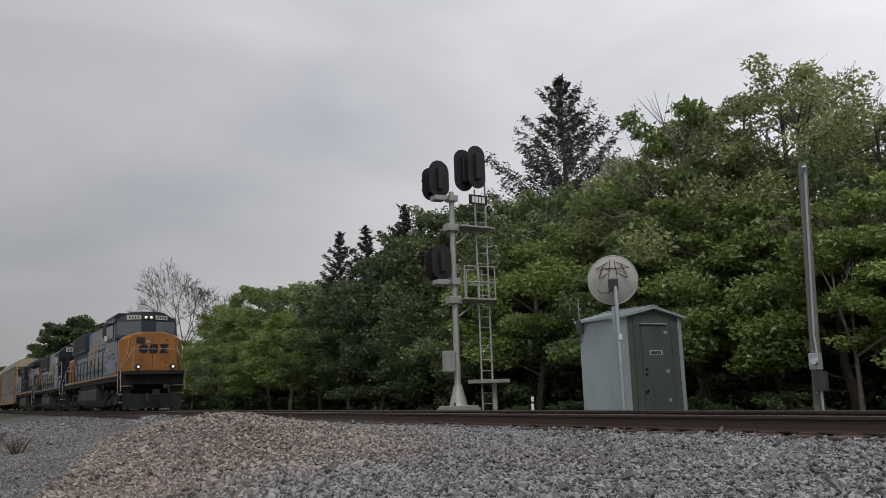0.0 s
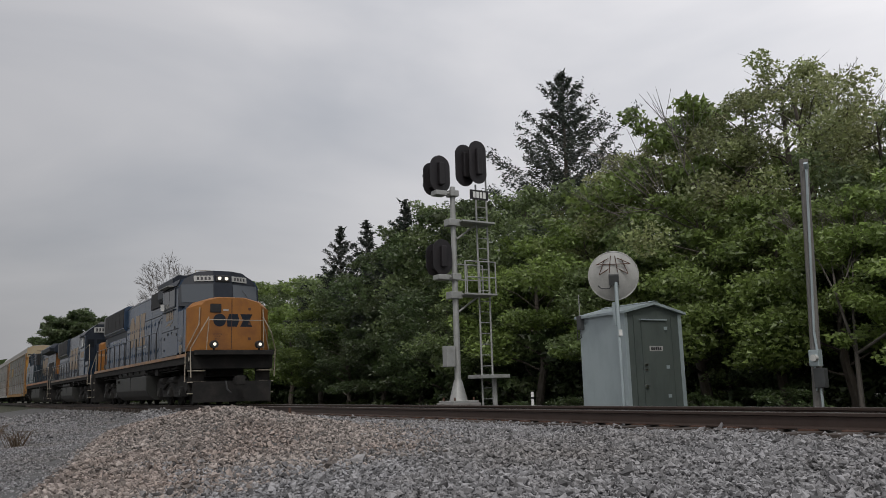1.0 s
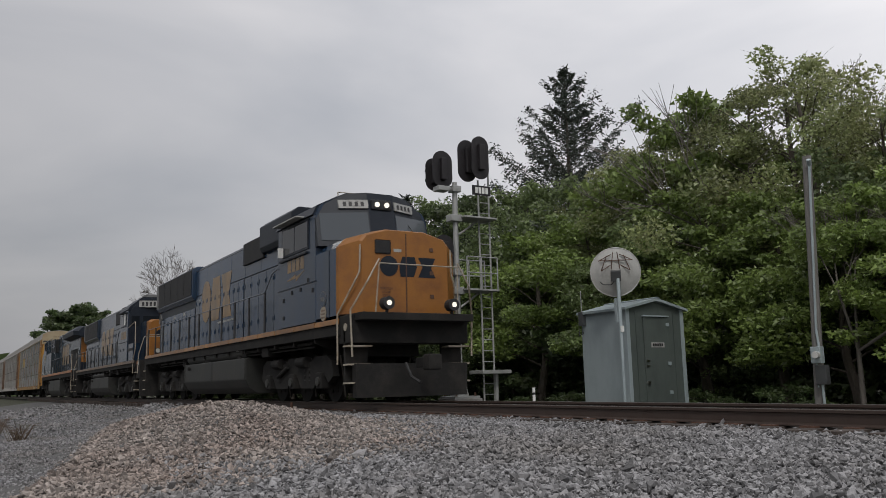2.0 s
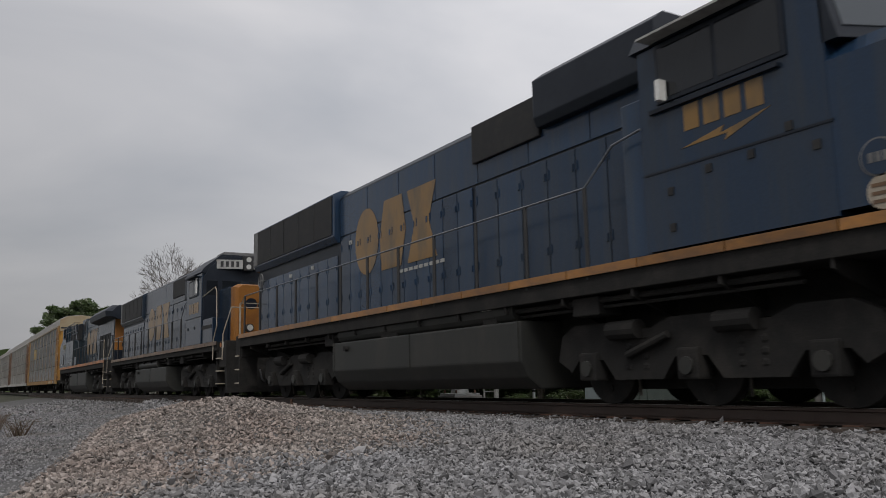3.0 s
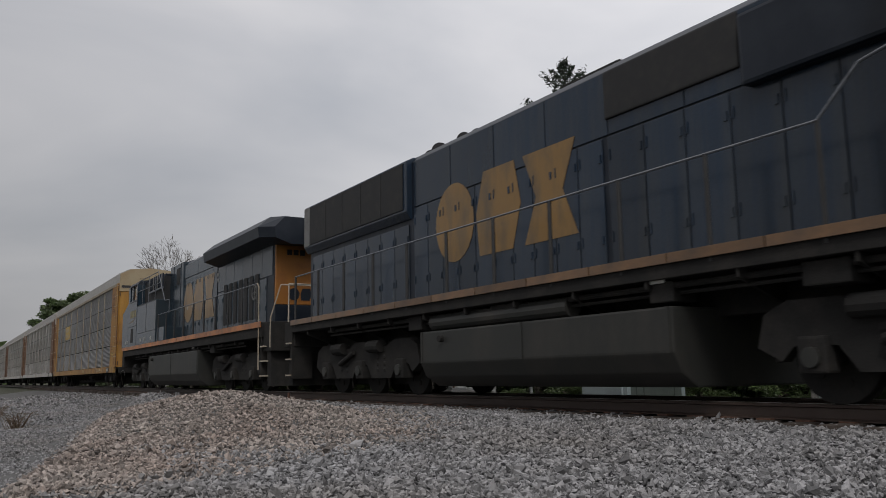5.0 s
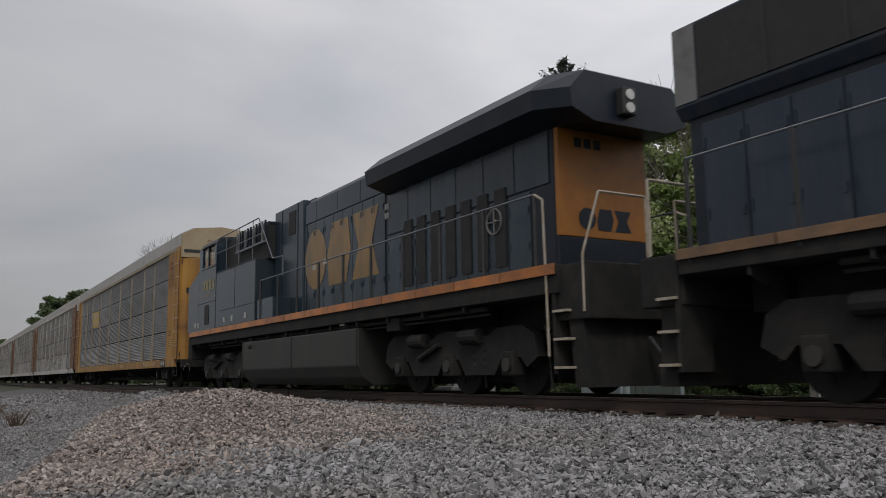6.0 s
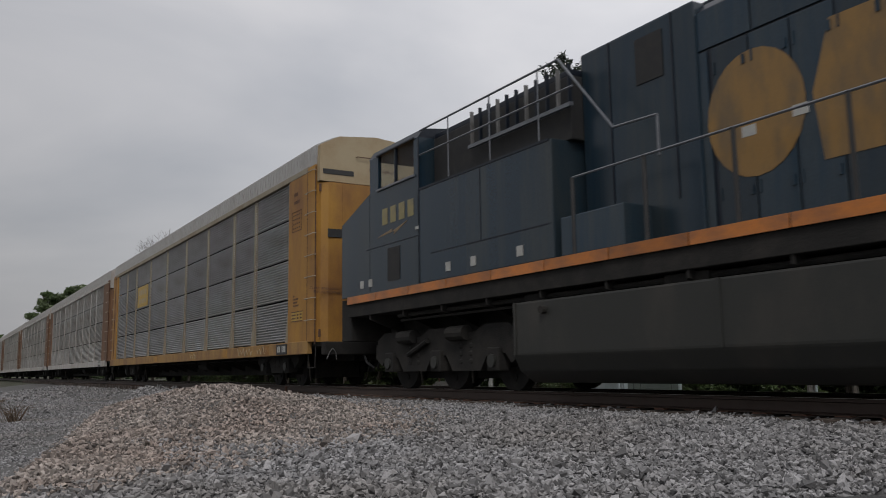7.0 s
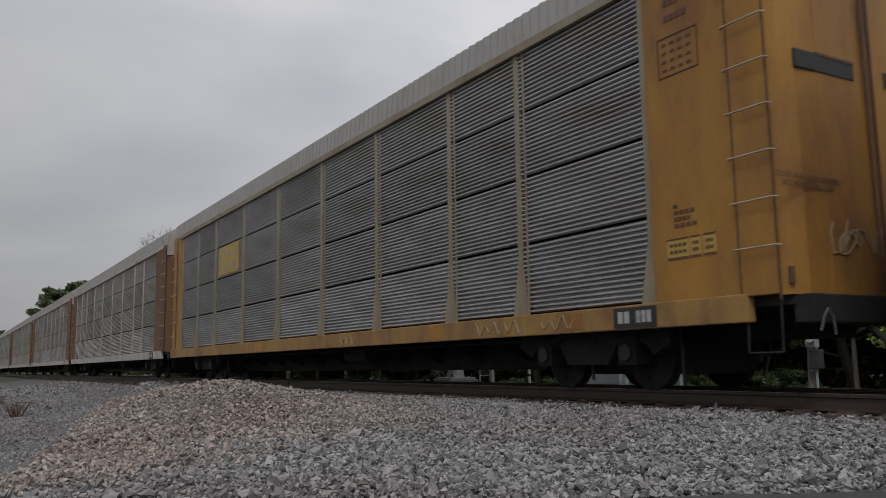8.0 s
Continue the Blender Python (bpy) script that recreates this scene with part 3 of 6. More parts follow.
# --- leading six-axle unit with a wide nose ---
def loco_a():
    xc = 2.8
    L = root("leading_locomotive", None, "dark blue diesel locomotive with wide orange nose and lit headlights", "locomotive", "locomotives of the train")
    X = lambda v: v - xc
    platform(L, X(-7.9), X(13.1), GOLD_STRIPE, deep=0.11)
    out = [(-1.535, 1.95), (-1.535, 3.50), (-1.34, 3.70), (-0.70, 3.90), (0.70, 3.90), (1.34, 3.70), (1.535, 3.50), (1.535, 1.95)]
    face = [(-1.17, 1.97), (-1.17, 3.62), (-1.05, 3.77), (-0.50, 3.92), (0.50, 3.92), (1.05, 3.77), (1.17, 3.62), (1.17, 1.97)]
    bm = loft(new_bm(), [[(X(12.93), y, z) for y, z in out], [(X(13.03), y * 0.985, z + 0.01) for y, z in out], [(X(13.37), y, z) for y, z in face], [(X(13.43), y * 0.95, 1.99 + (z - 1.97) * 0.975) for y, z in face]])
    nose = part("nose", bm, ORANGE, L, "wide orange painted nose")
    bm = loft(new_bm(), [[(X(11.70), y, z) for y, z in out], [(X(12.93), y, z - 0.004) for y, z in out]])
    flank = part("nose_flank", bm, BLUE, L, "blue side of the nose")
    part("flank_seam", box(new_bm(), X(12.52), X(12.55), -1.542, -1.53, 1.95, 3.48), NAVY, flank)
    part("nose_door", box(new_bm(), X(13.42), X(13.437), 0.02, 0.66, 2.08, 3.70), ORANGE, nose)
    part("nose_seam", box(new_bm(), X(13.43), X(13.442), -0.012, 0.012, 2.02, 3.84), RUST, nose)
    part("nose_rail", pipe(new_bm(), [(X(13.95), -1.05, 1.95), (X(14.06), -1.0, 3.02), (X(14.06), 1.0, 3.02), (X(13.95), 1.05, 1.95)], 0.016), PALEPIPE, nose)
    part("nose_vent", box(new_bm(), X(13.425), X(13.45), -0.80, -0.40, 3.34, 3.66, 0.03), GRILLE, nose)
    part("vent_plate", box(new_bm(), X(13.43), X(13.44), -0.32, -0.12, 3.40, 3.47), PLATE, nose)
    for z in (2.35, 2.9, 3.45):
        part("hinge", box(new_bm(), X(13.43), X(13.45), 0.62, 0.72, z, z + 0.09), RUST, nose)
    emblem(nose, -0.68, 0.78, 2.83, 3.30, X(13.436), NAVY, 1, "x")
    part("porch", box(new_bm(), X(13.0), X(14.05), -1.42, 1.42, 1.78, 1.95, 0.02), GRIME, L)
    for y in (-0.80, 0.86):
        c = part("ditch_light", rod(new_bm(), (X(13.9), y, 2.15), (X(14.12), y, 2.15), 0.14, 16), BLACK, L)
        part("lamp_post", rod(new_bm(), (X(14.0), y, 1.9), (X(14.0), y, 2.06), 0.04, 8), GRIME, c)
        part("lens", rod(new_bm(), (X(14.12), y, 2.15), (X(14.13), y, 2.15), 0.058, 16), LAMP, c, "lit headlight lens")
    # cab with a front that is angled in plan
    def front_x(y, z):
        return 12.40 - 0.52 * max(0.0, abs(y) - 0.35) / 1.2 - 0.24 * max(0.0, z - 3.7)
    ring_a = [(-1.54, 1.9), (-1.54, 3.8), (-1.54, 4.50), (-1.42, 4.74), (-0.85, 5.06), (-0.35, 5.09), (0.35, 5.09), (0.85, 5.06), (1.42, 4.74), (1.54, 4.50), (1.54, 3.8), (1.54, 1.9), (0.35, 1.9), (-0.35, 1.9)]
    cab = [(-1.54, 1.9), (-1.54, 4.50), (-1.42, 4.74), (-0.85, 5.04), (0.85, 5.04), (1.42, 4.74), (1.54, 4.50), (1.54, 1.9)]
    bm = loft(new_bm(), [[(X(9.1), y, z) for y, z in ring_a], [(X(11.72), y, z) for y, z in ring_a]])
    c = part("cab", bm, BLUE, L, "blue cab with slanted windscreen")
    for facet in ([(-1.54, 3.7), (-0.35, 3.7), (-0.35, 5.08), (-0.85, 5.05), (-1.42, 4.73), (-1.54, 4.49)], [(-0.35, 3.7), (0.35, 3.7), (0.35, 5.08), (-0.35, 5.08)],
                  [(0.35, 3.7), (1.54, 3.7), (1.54, 4.49), (1.42, 4.73), (0.85, 5.05), (0.35, 5.08)]):
        part("cab_front", loft(new_bm(), [[(X(11.70), y, z) for y, z in facet], [(X(front_x(y, z)), y, z) for y, z in facet]]), NAVY, L)
    part("cab_roof", loft(new_bm(), [[(X(9.0), y * 1.03, z + 0.02) for y, z in cab[1:7]] + [(X(9.0), 1.4, 4.5), (X(9.0), -1.4, 4.5)],
                                     [(X(11.6), y * 1.03, z + 0.02) for y, z in cab[1:7]] + [(X(11.6), 1.4, 4.5), (X(11.6), -1.4, 4.5)]]), NAVY, c)
    for y0, y1 in ((-1.36, -0.10), (0.10, 1.36)):
        b0, b1 = X(12.20), X(12.0)
        if y0 < 0:
            k0, k1 = -1.46, -0.38
        else:
            k0, k1 = 0.38, 1.46
        corners = [(k0, 3.84), (k1, 3.84), (k1, 4.56), (k0, 4.54)]
        bm = loft(new_bm(), [[(X(front_x(y, z)) + q, y, z) for y, z in corners] for q in (-0.02, 0.015)])
        part("windscreen", bm, SHEEN_GLASS, c, "windscreen pane with sky light put into its colour")
        part("wiper", rod(new_bm(), (b1 - 0.02, (y0 + y1) / 2, 4.50), (b0 + 0.02, (y0 + y1) / 2 + 0.3, 3.98), 0.012, 5), BLACK, c)
    for s in (-1, 1):
        side_window(L, X(9.42), X(11.3), 3.72, 4.50, s * 1.545 if s < 0 else 1.56)
        part("sun_visor", box(new_bm(), X(9.35), X(11.05), min(s * 1.54, s * 1.8), max(s * 1.54, s * 1.8), 4.54, 4.57), PLATE, c)
    part("mirror", box(new_bm(), X(9.55), X(9.62), -1.72, -1.60, 3.72, 3.98), WHITE, c)
    for y0, y1 in ((-1.02, -0.36), (0.36, 1.02)):
        ends = [(y0, 4.66), (y1, 4.66), (y1, 4.88), (y0, 4.88)]
        b = part("number_board", loft(new_bm(), [[(X(front_x(y, z)) + q, y, z) for y, z in ends] for q in (-0.02, 0.05)]), PLATE, L, "pale number board with dark bars")
        for i in range(4):
            bars = new_bm()
            u0, u1 = y0 + (y1 - y0) * (0.145 + 0.2 * i), y0 + (y1 - y0) * (0.255 + 0.2 * i)
            quad = [(u0, 4.71), (u1, 4.71), (u1, 4.83), (u0, 4.83)]
            loft(bars, [[(X(front_x(y, z)) + q, y, z) for y, z in quad] for q in (0.045, 0.056)])
            part("number_bar", bars, BLACK, b)
    part("headlight", box(new_bm(), X(12.0), X(12.22), -0.28, 0.28, 4.64, 4.90, 0.04), BLACK, c)
    for y in (-0.13, 0.13):
        part("headlight_lens", rod(new_bm(), (X(12.22), y, 4.77), (X(12.24), y, 4.77), 0.066, 16), LAMP, c, "lit headlight lens")
    nose_words = text_mesh("WATCH\nYOUR\nSTEP", 0.085, RUST)
    w = part("step_notice", nose_words, RUST, nose, "small stencilled step warning")
    w.matrix_basis = Matrix.Translation((X(13.436), -0.52, 2.52)) @ Euler((radians(90), 0, radians(90))).to_matrix().to_4x4()
    part("roof_rail", pipe(new_bm(), [(X(11.6), -0.9, 5.0), (X(11.6), -0.9, 5.14), (X(11.6), -0.3, 5.14), (X(11.6), -0.3, 5.0)], 0.014), PALEPIPE, c)
    mark_blocks(c, X(9.78), X(11.0), 3.28, 3.60, -1.542, 4, LOGO)
    part("flash", prism(new_bm(), [(X(9.75), 3.08), (X(10.4), 3.2), (X(10.35), 3.12), (X(11.05), 3.24), (X(10.4), 3.02), (X(10.45), 3.10)], "y", -1.546, -1.540), LOGO, c, "painted lightning flash")
    part("round_decal", rod(new_bm(), (X(12.17), -1.548, 2.39), (X(12.17), -1.520, 2.39), 0.19, 28), GRAB, L, "round painted decal")
    part("round_decal", rod(new_bm(), (X(12.19), -1.548, 2.05), (X(12.19), -1.520, 2.05), 0.17, 28), PALEPIPE, L)
    part("decal_centre", rod(new_bm(), (X(12.17), -1.552, 2.39), (X(12.17), -1.545, 2.39), 0.172, 28), BLUE, L)
    mark_blocks(L, X(12.06), X(12.28), 2.34, 2.44, -1.552, 3, GRAB, "decal_bar")
    for z in (1.96, 2.04, 2.12):
        part("decal_bar", box(new_bm(), X(12.07), X(12.31), -1.553, -1.546, z - 0.018, z + 0.018), DULL_STRIPE, L)
    part("step_decal", rod(new_bm(), (X(13.36), -1.512, 1.66), (X(13.36), -1.50, 1.66), 0.085, 18), PALEPIPE, L, "small round pale decal")
    part("cab_door", box(new_bm(), X(8.55), X(9.1), -1.35, -0.9, 1.9, 4.0, 0.02), BLUE, L)
    horn = part("horn", rod(new_bm(), (X(9.6), -0.5, 5.12), (X(10.1), -0.5, 5.12), 0.03, 8, 0.07), GRIME, L)
    part("horn_stand", rod(new_bm(), (X(9.7), -0.5, 4.9), (X(9.7), -0.5, 5.12), 0.025, 6), GRIME, horn)
    part("window_sill", box(new_bm(), X(9.3), X(11.2), -1.60, -1.54, 3.62, 3.67), NAVY, c)
    part("belt_seam", box(new_bm(), X(9.12), X(11.75), -1.552, -1.540, 2.86, 2.89), NAVY, c)
    for x, z in ((9.5, 2.55), (10.1, 2.7), (10.7, 2.72), (11.2, 2.9), (9.5, 2.1), (11.5, 2.62)):
        part("vent", box(new_bm(), X(x), X(x) + 0.09, -1.556, -1.54, z, z + 0.10), GRILLE, c)
    part("sticker", box(new_bm(), X(12.74), X(12.90), -1.532, -1.518, 2.06, 2.28), WHITE, L, "small white sticker")
    # hood
    h = hood_shell(L, X(-7.9), X(9.1), 0.94, 5.0, material=NAVY)
    hood_panels(h, X(-1.75), X(9.0), 3.88, 4.80, 7)
    hood_doors(h, X(-1.7), X(4.2), 1.95, 3.85, -0.945, 11, BLUE)
    hood_doors(h, X(4.3), X(8.5), 1.95, 3.84, -0.945, 6, BLUE)
    hood_doors(h, X(-7.6), X(-1.9), 1.95, 3.45, -0.945, 9, BLUE)
    radiator(L, X(-7.95), X(-1.8), 1.00, 3.75, 5.06)
    bm = prism(new_bm(), [(-1.10, 4.35), (-1.16, 4.5), (-1.16, 5.12), (-0.95, 5.28), (0.95, 5.28), (1.16, 5.12), (1.16, 4.5), (1.10, 4.35)], "x", X(6.35), X(9.05), 0.02)
    part("intake_box", bm, NAVY, L)
    part("intake_mesh", box(new_bm(), X(4.3), X(6.3), -1.02, 1.02, 4.25, 4.95, 0.02), GRILLE, L, "black intake mesh")
    part("exhaust", box(new_bm(), X(2.2), X(3.6), -0.35, 0.35, 4.98, 5.16, 0.03), GRIME, L)
    for x in (-6.9, -5.3, -3.7):
        roof_fan(L, X(x), 5.05)
    emblem(h, X(-0.85), X(2.9), 2.78, 4.30, -0.964, LOGO)
    mark_blocks(h, X(1.3), X(3.2), 2.62, 2.69, -0.964, 9, PLATE, "small_bar")
    # running gear
    fuel_tank(L, X(-0.9), X(6.3))
    part("air_reservoir", rod(new_bm(), (X(-0.8), -1.22, 1.46), (X(6.0), -1.22, 1.46), 0.23, 18), TANK, L)
    truck(L, X(9.35), 3)
    truck(L, X(-4.0), 3)
    plow = [(-1.40, 0.12), (-1.42, 0.85), (1.42, 0.85), (1.40, 0.12)]
    part("plow", loft(new_bm(), [[(X(13.5), y, z) for y, z in plow], [(X(13.70 + 0.02 * z), y, z) for y, z in plow]]), GRIME, L)
    part("pilot", box(new_bm(), X(13.0), X(13.65), -1.5, 1.5, 1.3, 1.92, 0.02), GRIME, L)
    for s in (-1, 1):
        steps(L, X(13.3), s, 1)
        steps(L, X(-7.95), s, -1)
        part("grab_iron", pipe(new_bm(), [(X(13.05), s * 1.56, 0.85), (X(13.05), s * 1.56, 1.95), (X(13.44), s * 1.27, 2.75), (X(13.46), s * 1.20, 2.9), (X(13.46), s * 1.18, 3.52)], 0.02), PALEPIPE, L)
        part("grab_iron", pipe(new_bm(), [(X(13.75), s * 1.52, 1.0), (X(13.75), s * 1.56, 2.0), (X(14.06), s * 1.3, 2.6), (X(14.06), s * 1.0, 3.12)], 0.02), PALEPIPE, L)
        handrail(L, X(-7.5), X(7.9), 1.86, 2.99, s * 1.50)
        part("rail_end", pipe(new_bm(), [(X(7.9), s * 1.5, 2.99), (X(8.5), s * 1.5, 3.45), (X(9.1), s * 1.56, 3.5)], 0.017), RAILPIPE, L)
        part("rail_end", pipe(new_bm(), [(X(-7.5), s * 1.5, 2.99), (X(-7.9), s * 1.5, 2.75), (X(-8.05), s * 1.45, 1.0)], 0.017), PALEPIPE, L)
    part("end_rail", pipe(new_bm(), [(X(-8.3), -1.4, 1.9), (X(-8.3), -1.4, 2.85), (X(-8.3), 1.4, 2.85), (X(-8.3), 1.4, 1.9)], 0.02), PALEPIPE, L)
    part("end_deck", box(new_bm(), X(-8.5), X(-7.9), -1.45, 1.45, 1.2, 1.85, 0.02), GRIME, L)
    wheel = part("brake_wheel", rod(new_bm(), (X(-7.45), -0.94, 3.45), (X(-7.45), -1.03, 3.45), 0.04, 10), GRAB, L, "hand-brake wheel")
    ring = [(X(-7.45) + 0.21 * math.cos(i * math.pi / 10), -1.04, 3.45 + 0.21 * math.sin(i * math.pi / 10)) for i in range(21)]
    rim = pipe(new_bm(), ring, 0.016)
    for i in range(0, 20, 5):
        rod(rim, (X(-7.45), -1.04, 3.45), ring[i], 0.012, 5)
    part("wheel_rim", rim, GRAB, wheel)
    for x, z in ((-3.6, 3.30), (-5.2, 3.28), (-1.2, 3.6)):
        part("small_plate", box(new_bm(), X(x), X(x) + 0.16, -0.972, -0.958, z, z + 0.10), PLATE, L)
    coupler(L, X(14.0), 1)
    coupler(L, X(-8.5), -1)
    return L, xc


# --- second unit: narrow cab, low short nose ---
def loco_b():
    xc = -20.3
    L = root("second_locomotive", None, "dark blue diesel locomotive with narrow cab and low orange nose", "locomotive", "locomotives of the train")
    X = lambda v: v - xc
    platform(L, X(-30.2), X(-10.3), DULL_STRIPE, 1.79, 0.115)
    nose = loft(new_bm(), [[(X(-12.3), y, z) for y, z in ((-0.95, 1.8), (-0.95, 3.64), (-0.8, 3.74), (0.8, 3.74), (0.95, 3.64), (0.95, 1.8))],
                           [(X(-10.75), y, z) for y, z in ((-0.95, 1.8), (-0.95, 3.60), (-0.8, 3.70), (0.8, 3.70), (0.95, 3.60), (0.95, 1.8))]])
    part("short_hood", nose, BLUE, L)
    ring = ((-0.96, 1.8), (-0.96, 3.605), (-0.8, 3.705), (0.8, 3.705), (0.96, 3.605), (0.96, 1.8))
    face = part("nose", loft(new_bm(), [[(X(-10.75), y, z) for y, z in ring], [(X(-10.5), y, z) for y, z in ring], [(X(-10.36), y * 0.97, z - 0.02) for y, z in ring],
                                        [(X(-10.26), y * 0.90, 1.82 + (z - 1.8) * 0.96) for y, z in ring]]), ORANGE, L, "orange painted nose")
    emblem(face, -0.62, 0.62, 2.85, 3.22, X(-10.256), NAVY, 1, "x")
    for y in (-0.66, 0.66):
        c = part("ditch_light", rod(new_bm(), (X(-9.82), y, 2.20), (X(-9.60), y, 2.20), 0.13, 14), BLACK, L)
        part("lens", rod(new_bm(), (X(-9.60), y, 2.20), (X(-9.59), y, 2.20), 0.10, 14), DIMLAMP, c)
        part("lamp_post", rod(new_bm(), (X(-9.72), y, 1.7), (X(-9.72), y, 2.12), 0.03, 8), GRIME, c)
    for y in (-0.5, 0.0, 0.5):
        part("nose_grab", pipe(new_bm(), [(X(-10.27), y - 0.14, 2.2), (X(-10.20), y - 0.14, 2.2), (X(-10.20), y + 0.14, 2.2), (X(-10.27), y + 0.14, 2.2)], 0.012), PALEPIPE, face)
    part("nose_seam", box(new_bm(), X(-10.262), X(-10.248), -0.015, 0.015, 1.95, 3.5), RUST, face)
    cab = [(-1.54, 1.8), (-1.54, 4.26), (-1.42, 4.44), (-0.85, 4.92), (0.85, 4.92), (1.42, 4.44), (1.54, 4.26), (1.54, 1.8)]
    c = part("cab", prism(new_bm(), cab, "x", X(-14.4), X(-12.3), 0.02), BLUE, L, "dark blue cab")
    part("cab_roof", prism(new_bm(), [(y * 1.03, z + 0.03) for y, z in cab[1:7]] + [(1.3, 4.2), (-1.3, 4.2)], "x", X(-14.55), X(-12.25), 0.01), NAVY, c)
    head = [(-1.35, 4.1), (-1.3, 4.46), (-0.82, 4.88), (0.82, 4.88), (1.3, 4.46), (1.35, 4.1)]
    part("cab_front", prism(new_bm(), [(-1.5, 1.85), (-1.5, 4.1)] + head[1:5] + [(1.5, 4.1), (1.5, 1.85)], "x", X(-12.3), X(-12.2), 0.01), NAVY, c)
    for y0, y1 in ((-1.4, -1.02), (-0.85, -0.1), (0.1, 0.85), (1.02, 1.4)):
        part("front_window", box(new_bm(), X(-12.2), X(-12.18), y0, y1, 3.5, 4.0, 0.005), GLASS, c)
    for s in (-1, 1):
        p0, p1 = Vector((X(-12.20), s * 1.06, 0)), Vector((X(-11.96), s * 0.20, 0))
        back = Vector((-0.12, 0, 0))
        b = part("number_board", loft(new_bm(), [[p0 + q + Vector((0, 0, 4.43)), p1 + q + Vector((0, 0, 4.43)), p1 + q + Vector((0, 0, 4.75)), p0 + q + Vector((0, 0, 4.75))] for q in (back, Vector((0, 0, 0)))]), PLATE, L, "pale number board with dark bars")
        o = Vector((0.008, 0, 0))
        for i in range(4):
            bm = new_bm()
            p, q = p0.lerp(p1, 0.145 + 0.2 * i), p0.lerp(p1, 0.255 + 0.2 * i)
            loft(bm, [[p + k + Vector((0, 0, 4.49)), q + k + Vector((0, 0, 4.49)), q + k + Vector((0, 0, 4.69)), p + k + Vector((0, 0, 4.69))] for k in (-o, o)])
            part("number_bar", bm, BLACK, b)
        side_window(L, X(-13.95), X(-12.75), 3.50, 4.12, s * 1.545 if s < 0 else 1.56)
        part("sun_visor", box(new_bm(), X(-14.0), X(-12.7), min(s * 1.54, s * 1.72), max(s * 1.54, s * 1.72), 4.18, 4.21), NAVY, c)
    h1 = part("headlight", box(new_bm(), X(-12.2), X(-11.92), -0.17, 0.17, 4.36, 4.90, 0.03), BLACK, L)
    for z in (4.50, 4.76):
        part("headlight_lens", rod(new_bm(), (X(-11.92), 0, z), (X(-11.90), 0, z), 0.09, 14), DIMLAMP, h1)
    part("air_conditioner", box(new_bm(), X(-13.9), X(-12.9), -0.6, 0.6, 4.92, 5.16, 0.04), GRAB, c)
    part("wind_deflector", box(new_bm(), X(-12.86), X(-12.80), -1.62, -1.56, 3.60, 4.14), WHITE, c, "pale window deflector")
    part("pilot_decal", rod(new_bm(), (X(-10.12), -1.465, 1.66), (X(-10.12), -1.45, 1.66), 0.075, 16), STRIPE, L, "small round orange decal")
    part("pilot_plate", box(new_bm(), X(-9.96), X(-9.78), -1.462, -1.45, 1.57, 1.75), PLATE, L, "small pale plate")
    part("cab_seam", box(new_bm(), X(-14.38), X(-12.32), -1.552, -1.538, 2.74, 2.77), NAVY, c)
    for x in (-14.1, -13.2):
        part("vent", box(new_bm(), X(x), X(x) + 0.08, -1.556, -1.54, 2.35, 2.45), GRILLE, c)
    mark_blocks(c, X(-14.0), X(-12.65), 2.92, 3.28, -1.542, 4, LOGO)
    part("cab_step", box(new_bm(), X(-12.4), X(-11.0), -1.5, -0.96, 1.80, 2.62, 0.02), BLUE, L)
    part("louvre", box(new_bm(), X(-12.3), X(-11.1), -1.515, -1.505, 2.28, 2.40), GRILLE, L)
    h = hood_shell(L, X(-30.4), X(-14.4), 0.94, 4.90, material=NAVY)
    hood_panels(h, X(-24.8), X(-14.6), 3.78, 4.72, 7)
    hood_doors(h, X(-24.8), X(-19.1), 1.85, 3.75, -0.945, 10, BLUE)
    hood_doors(h, X(-19.0), X(-14.6), 1.85, 3.75, -0.945, 6, BLUE)
    hood_doors(h, X(-30.2), X(-25.0), 1.85, 3.45, -0.945, 8, BLUE)
    radiator(L, X(-30.5), X(-24.9), 0.98, 3.55, 4.86)
    part("intake_mesh", box(new_bm(), X(-19.0), X(-16.6), -1.0, 1.0, 4.0, 4.72, 0.03), GRILLE, L)
    part("blower_duct", box(new_bm(), X(-16.5), X(-14.6), -1.12, 1.12, 3.7, 4.6, 0.05), NAVY, L)
    part("exhaust", box(new_bm(), X(-20.6), X(-19.2), -0.45, 0.45, 4.8, 5.12, 0.04), GRIME, L)
    for x in (-29.5, -28.0, -26.5):
        roof_fan(L, X(x), 4.84)
    roof_fan(L, X(-18.0), 4.7)
    emblem(h, X(-23.9), X(-19.7), 2.45, 3.95, -0.964, LOGO)
    fuel_tank(L, X(-23.6), X(-17.4), 0.18, 1.16)
    part("air_reservoir", rod(new_bm(), (X(-23.4), -1.30, 1.32), (X(-19.5), -1.30, 1.32), 0.15, 14), TANK, L)
    truck(L, X(-13.9), 3)
    truck(L, X(-26.8), 3)
    part("pilot", box(new_bm(), X(-10.3), X(-9.5), -1.45, 1.45, 0.95, 1.78, 0.02), GRIME, L)
    part("plow", prism(new_bm(), [(X(-9.6), 0.15), (X(-9.4), 0.15), (X(-9.5), 1.0), (X(-9.8), 1.0)], "y", -1.42, 1.42), GRIME, L)
    part("end_deck", box(new_bm(), X(-30.9), X(-30.2), -1.45, 1.45, 1.15, 1.78, 0.02), GRIME, L)
    part("end_plow", prism(new_bm(), [(X(-30.7), 0.18), (X(-30.4), 0.18), (X(-30.4), 1.15), (X(-30.6), 1.15)], "y", -1.40, 1.40), GRIME, L)
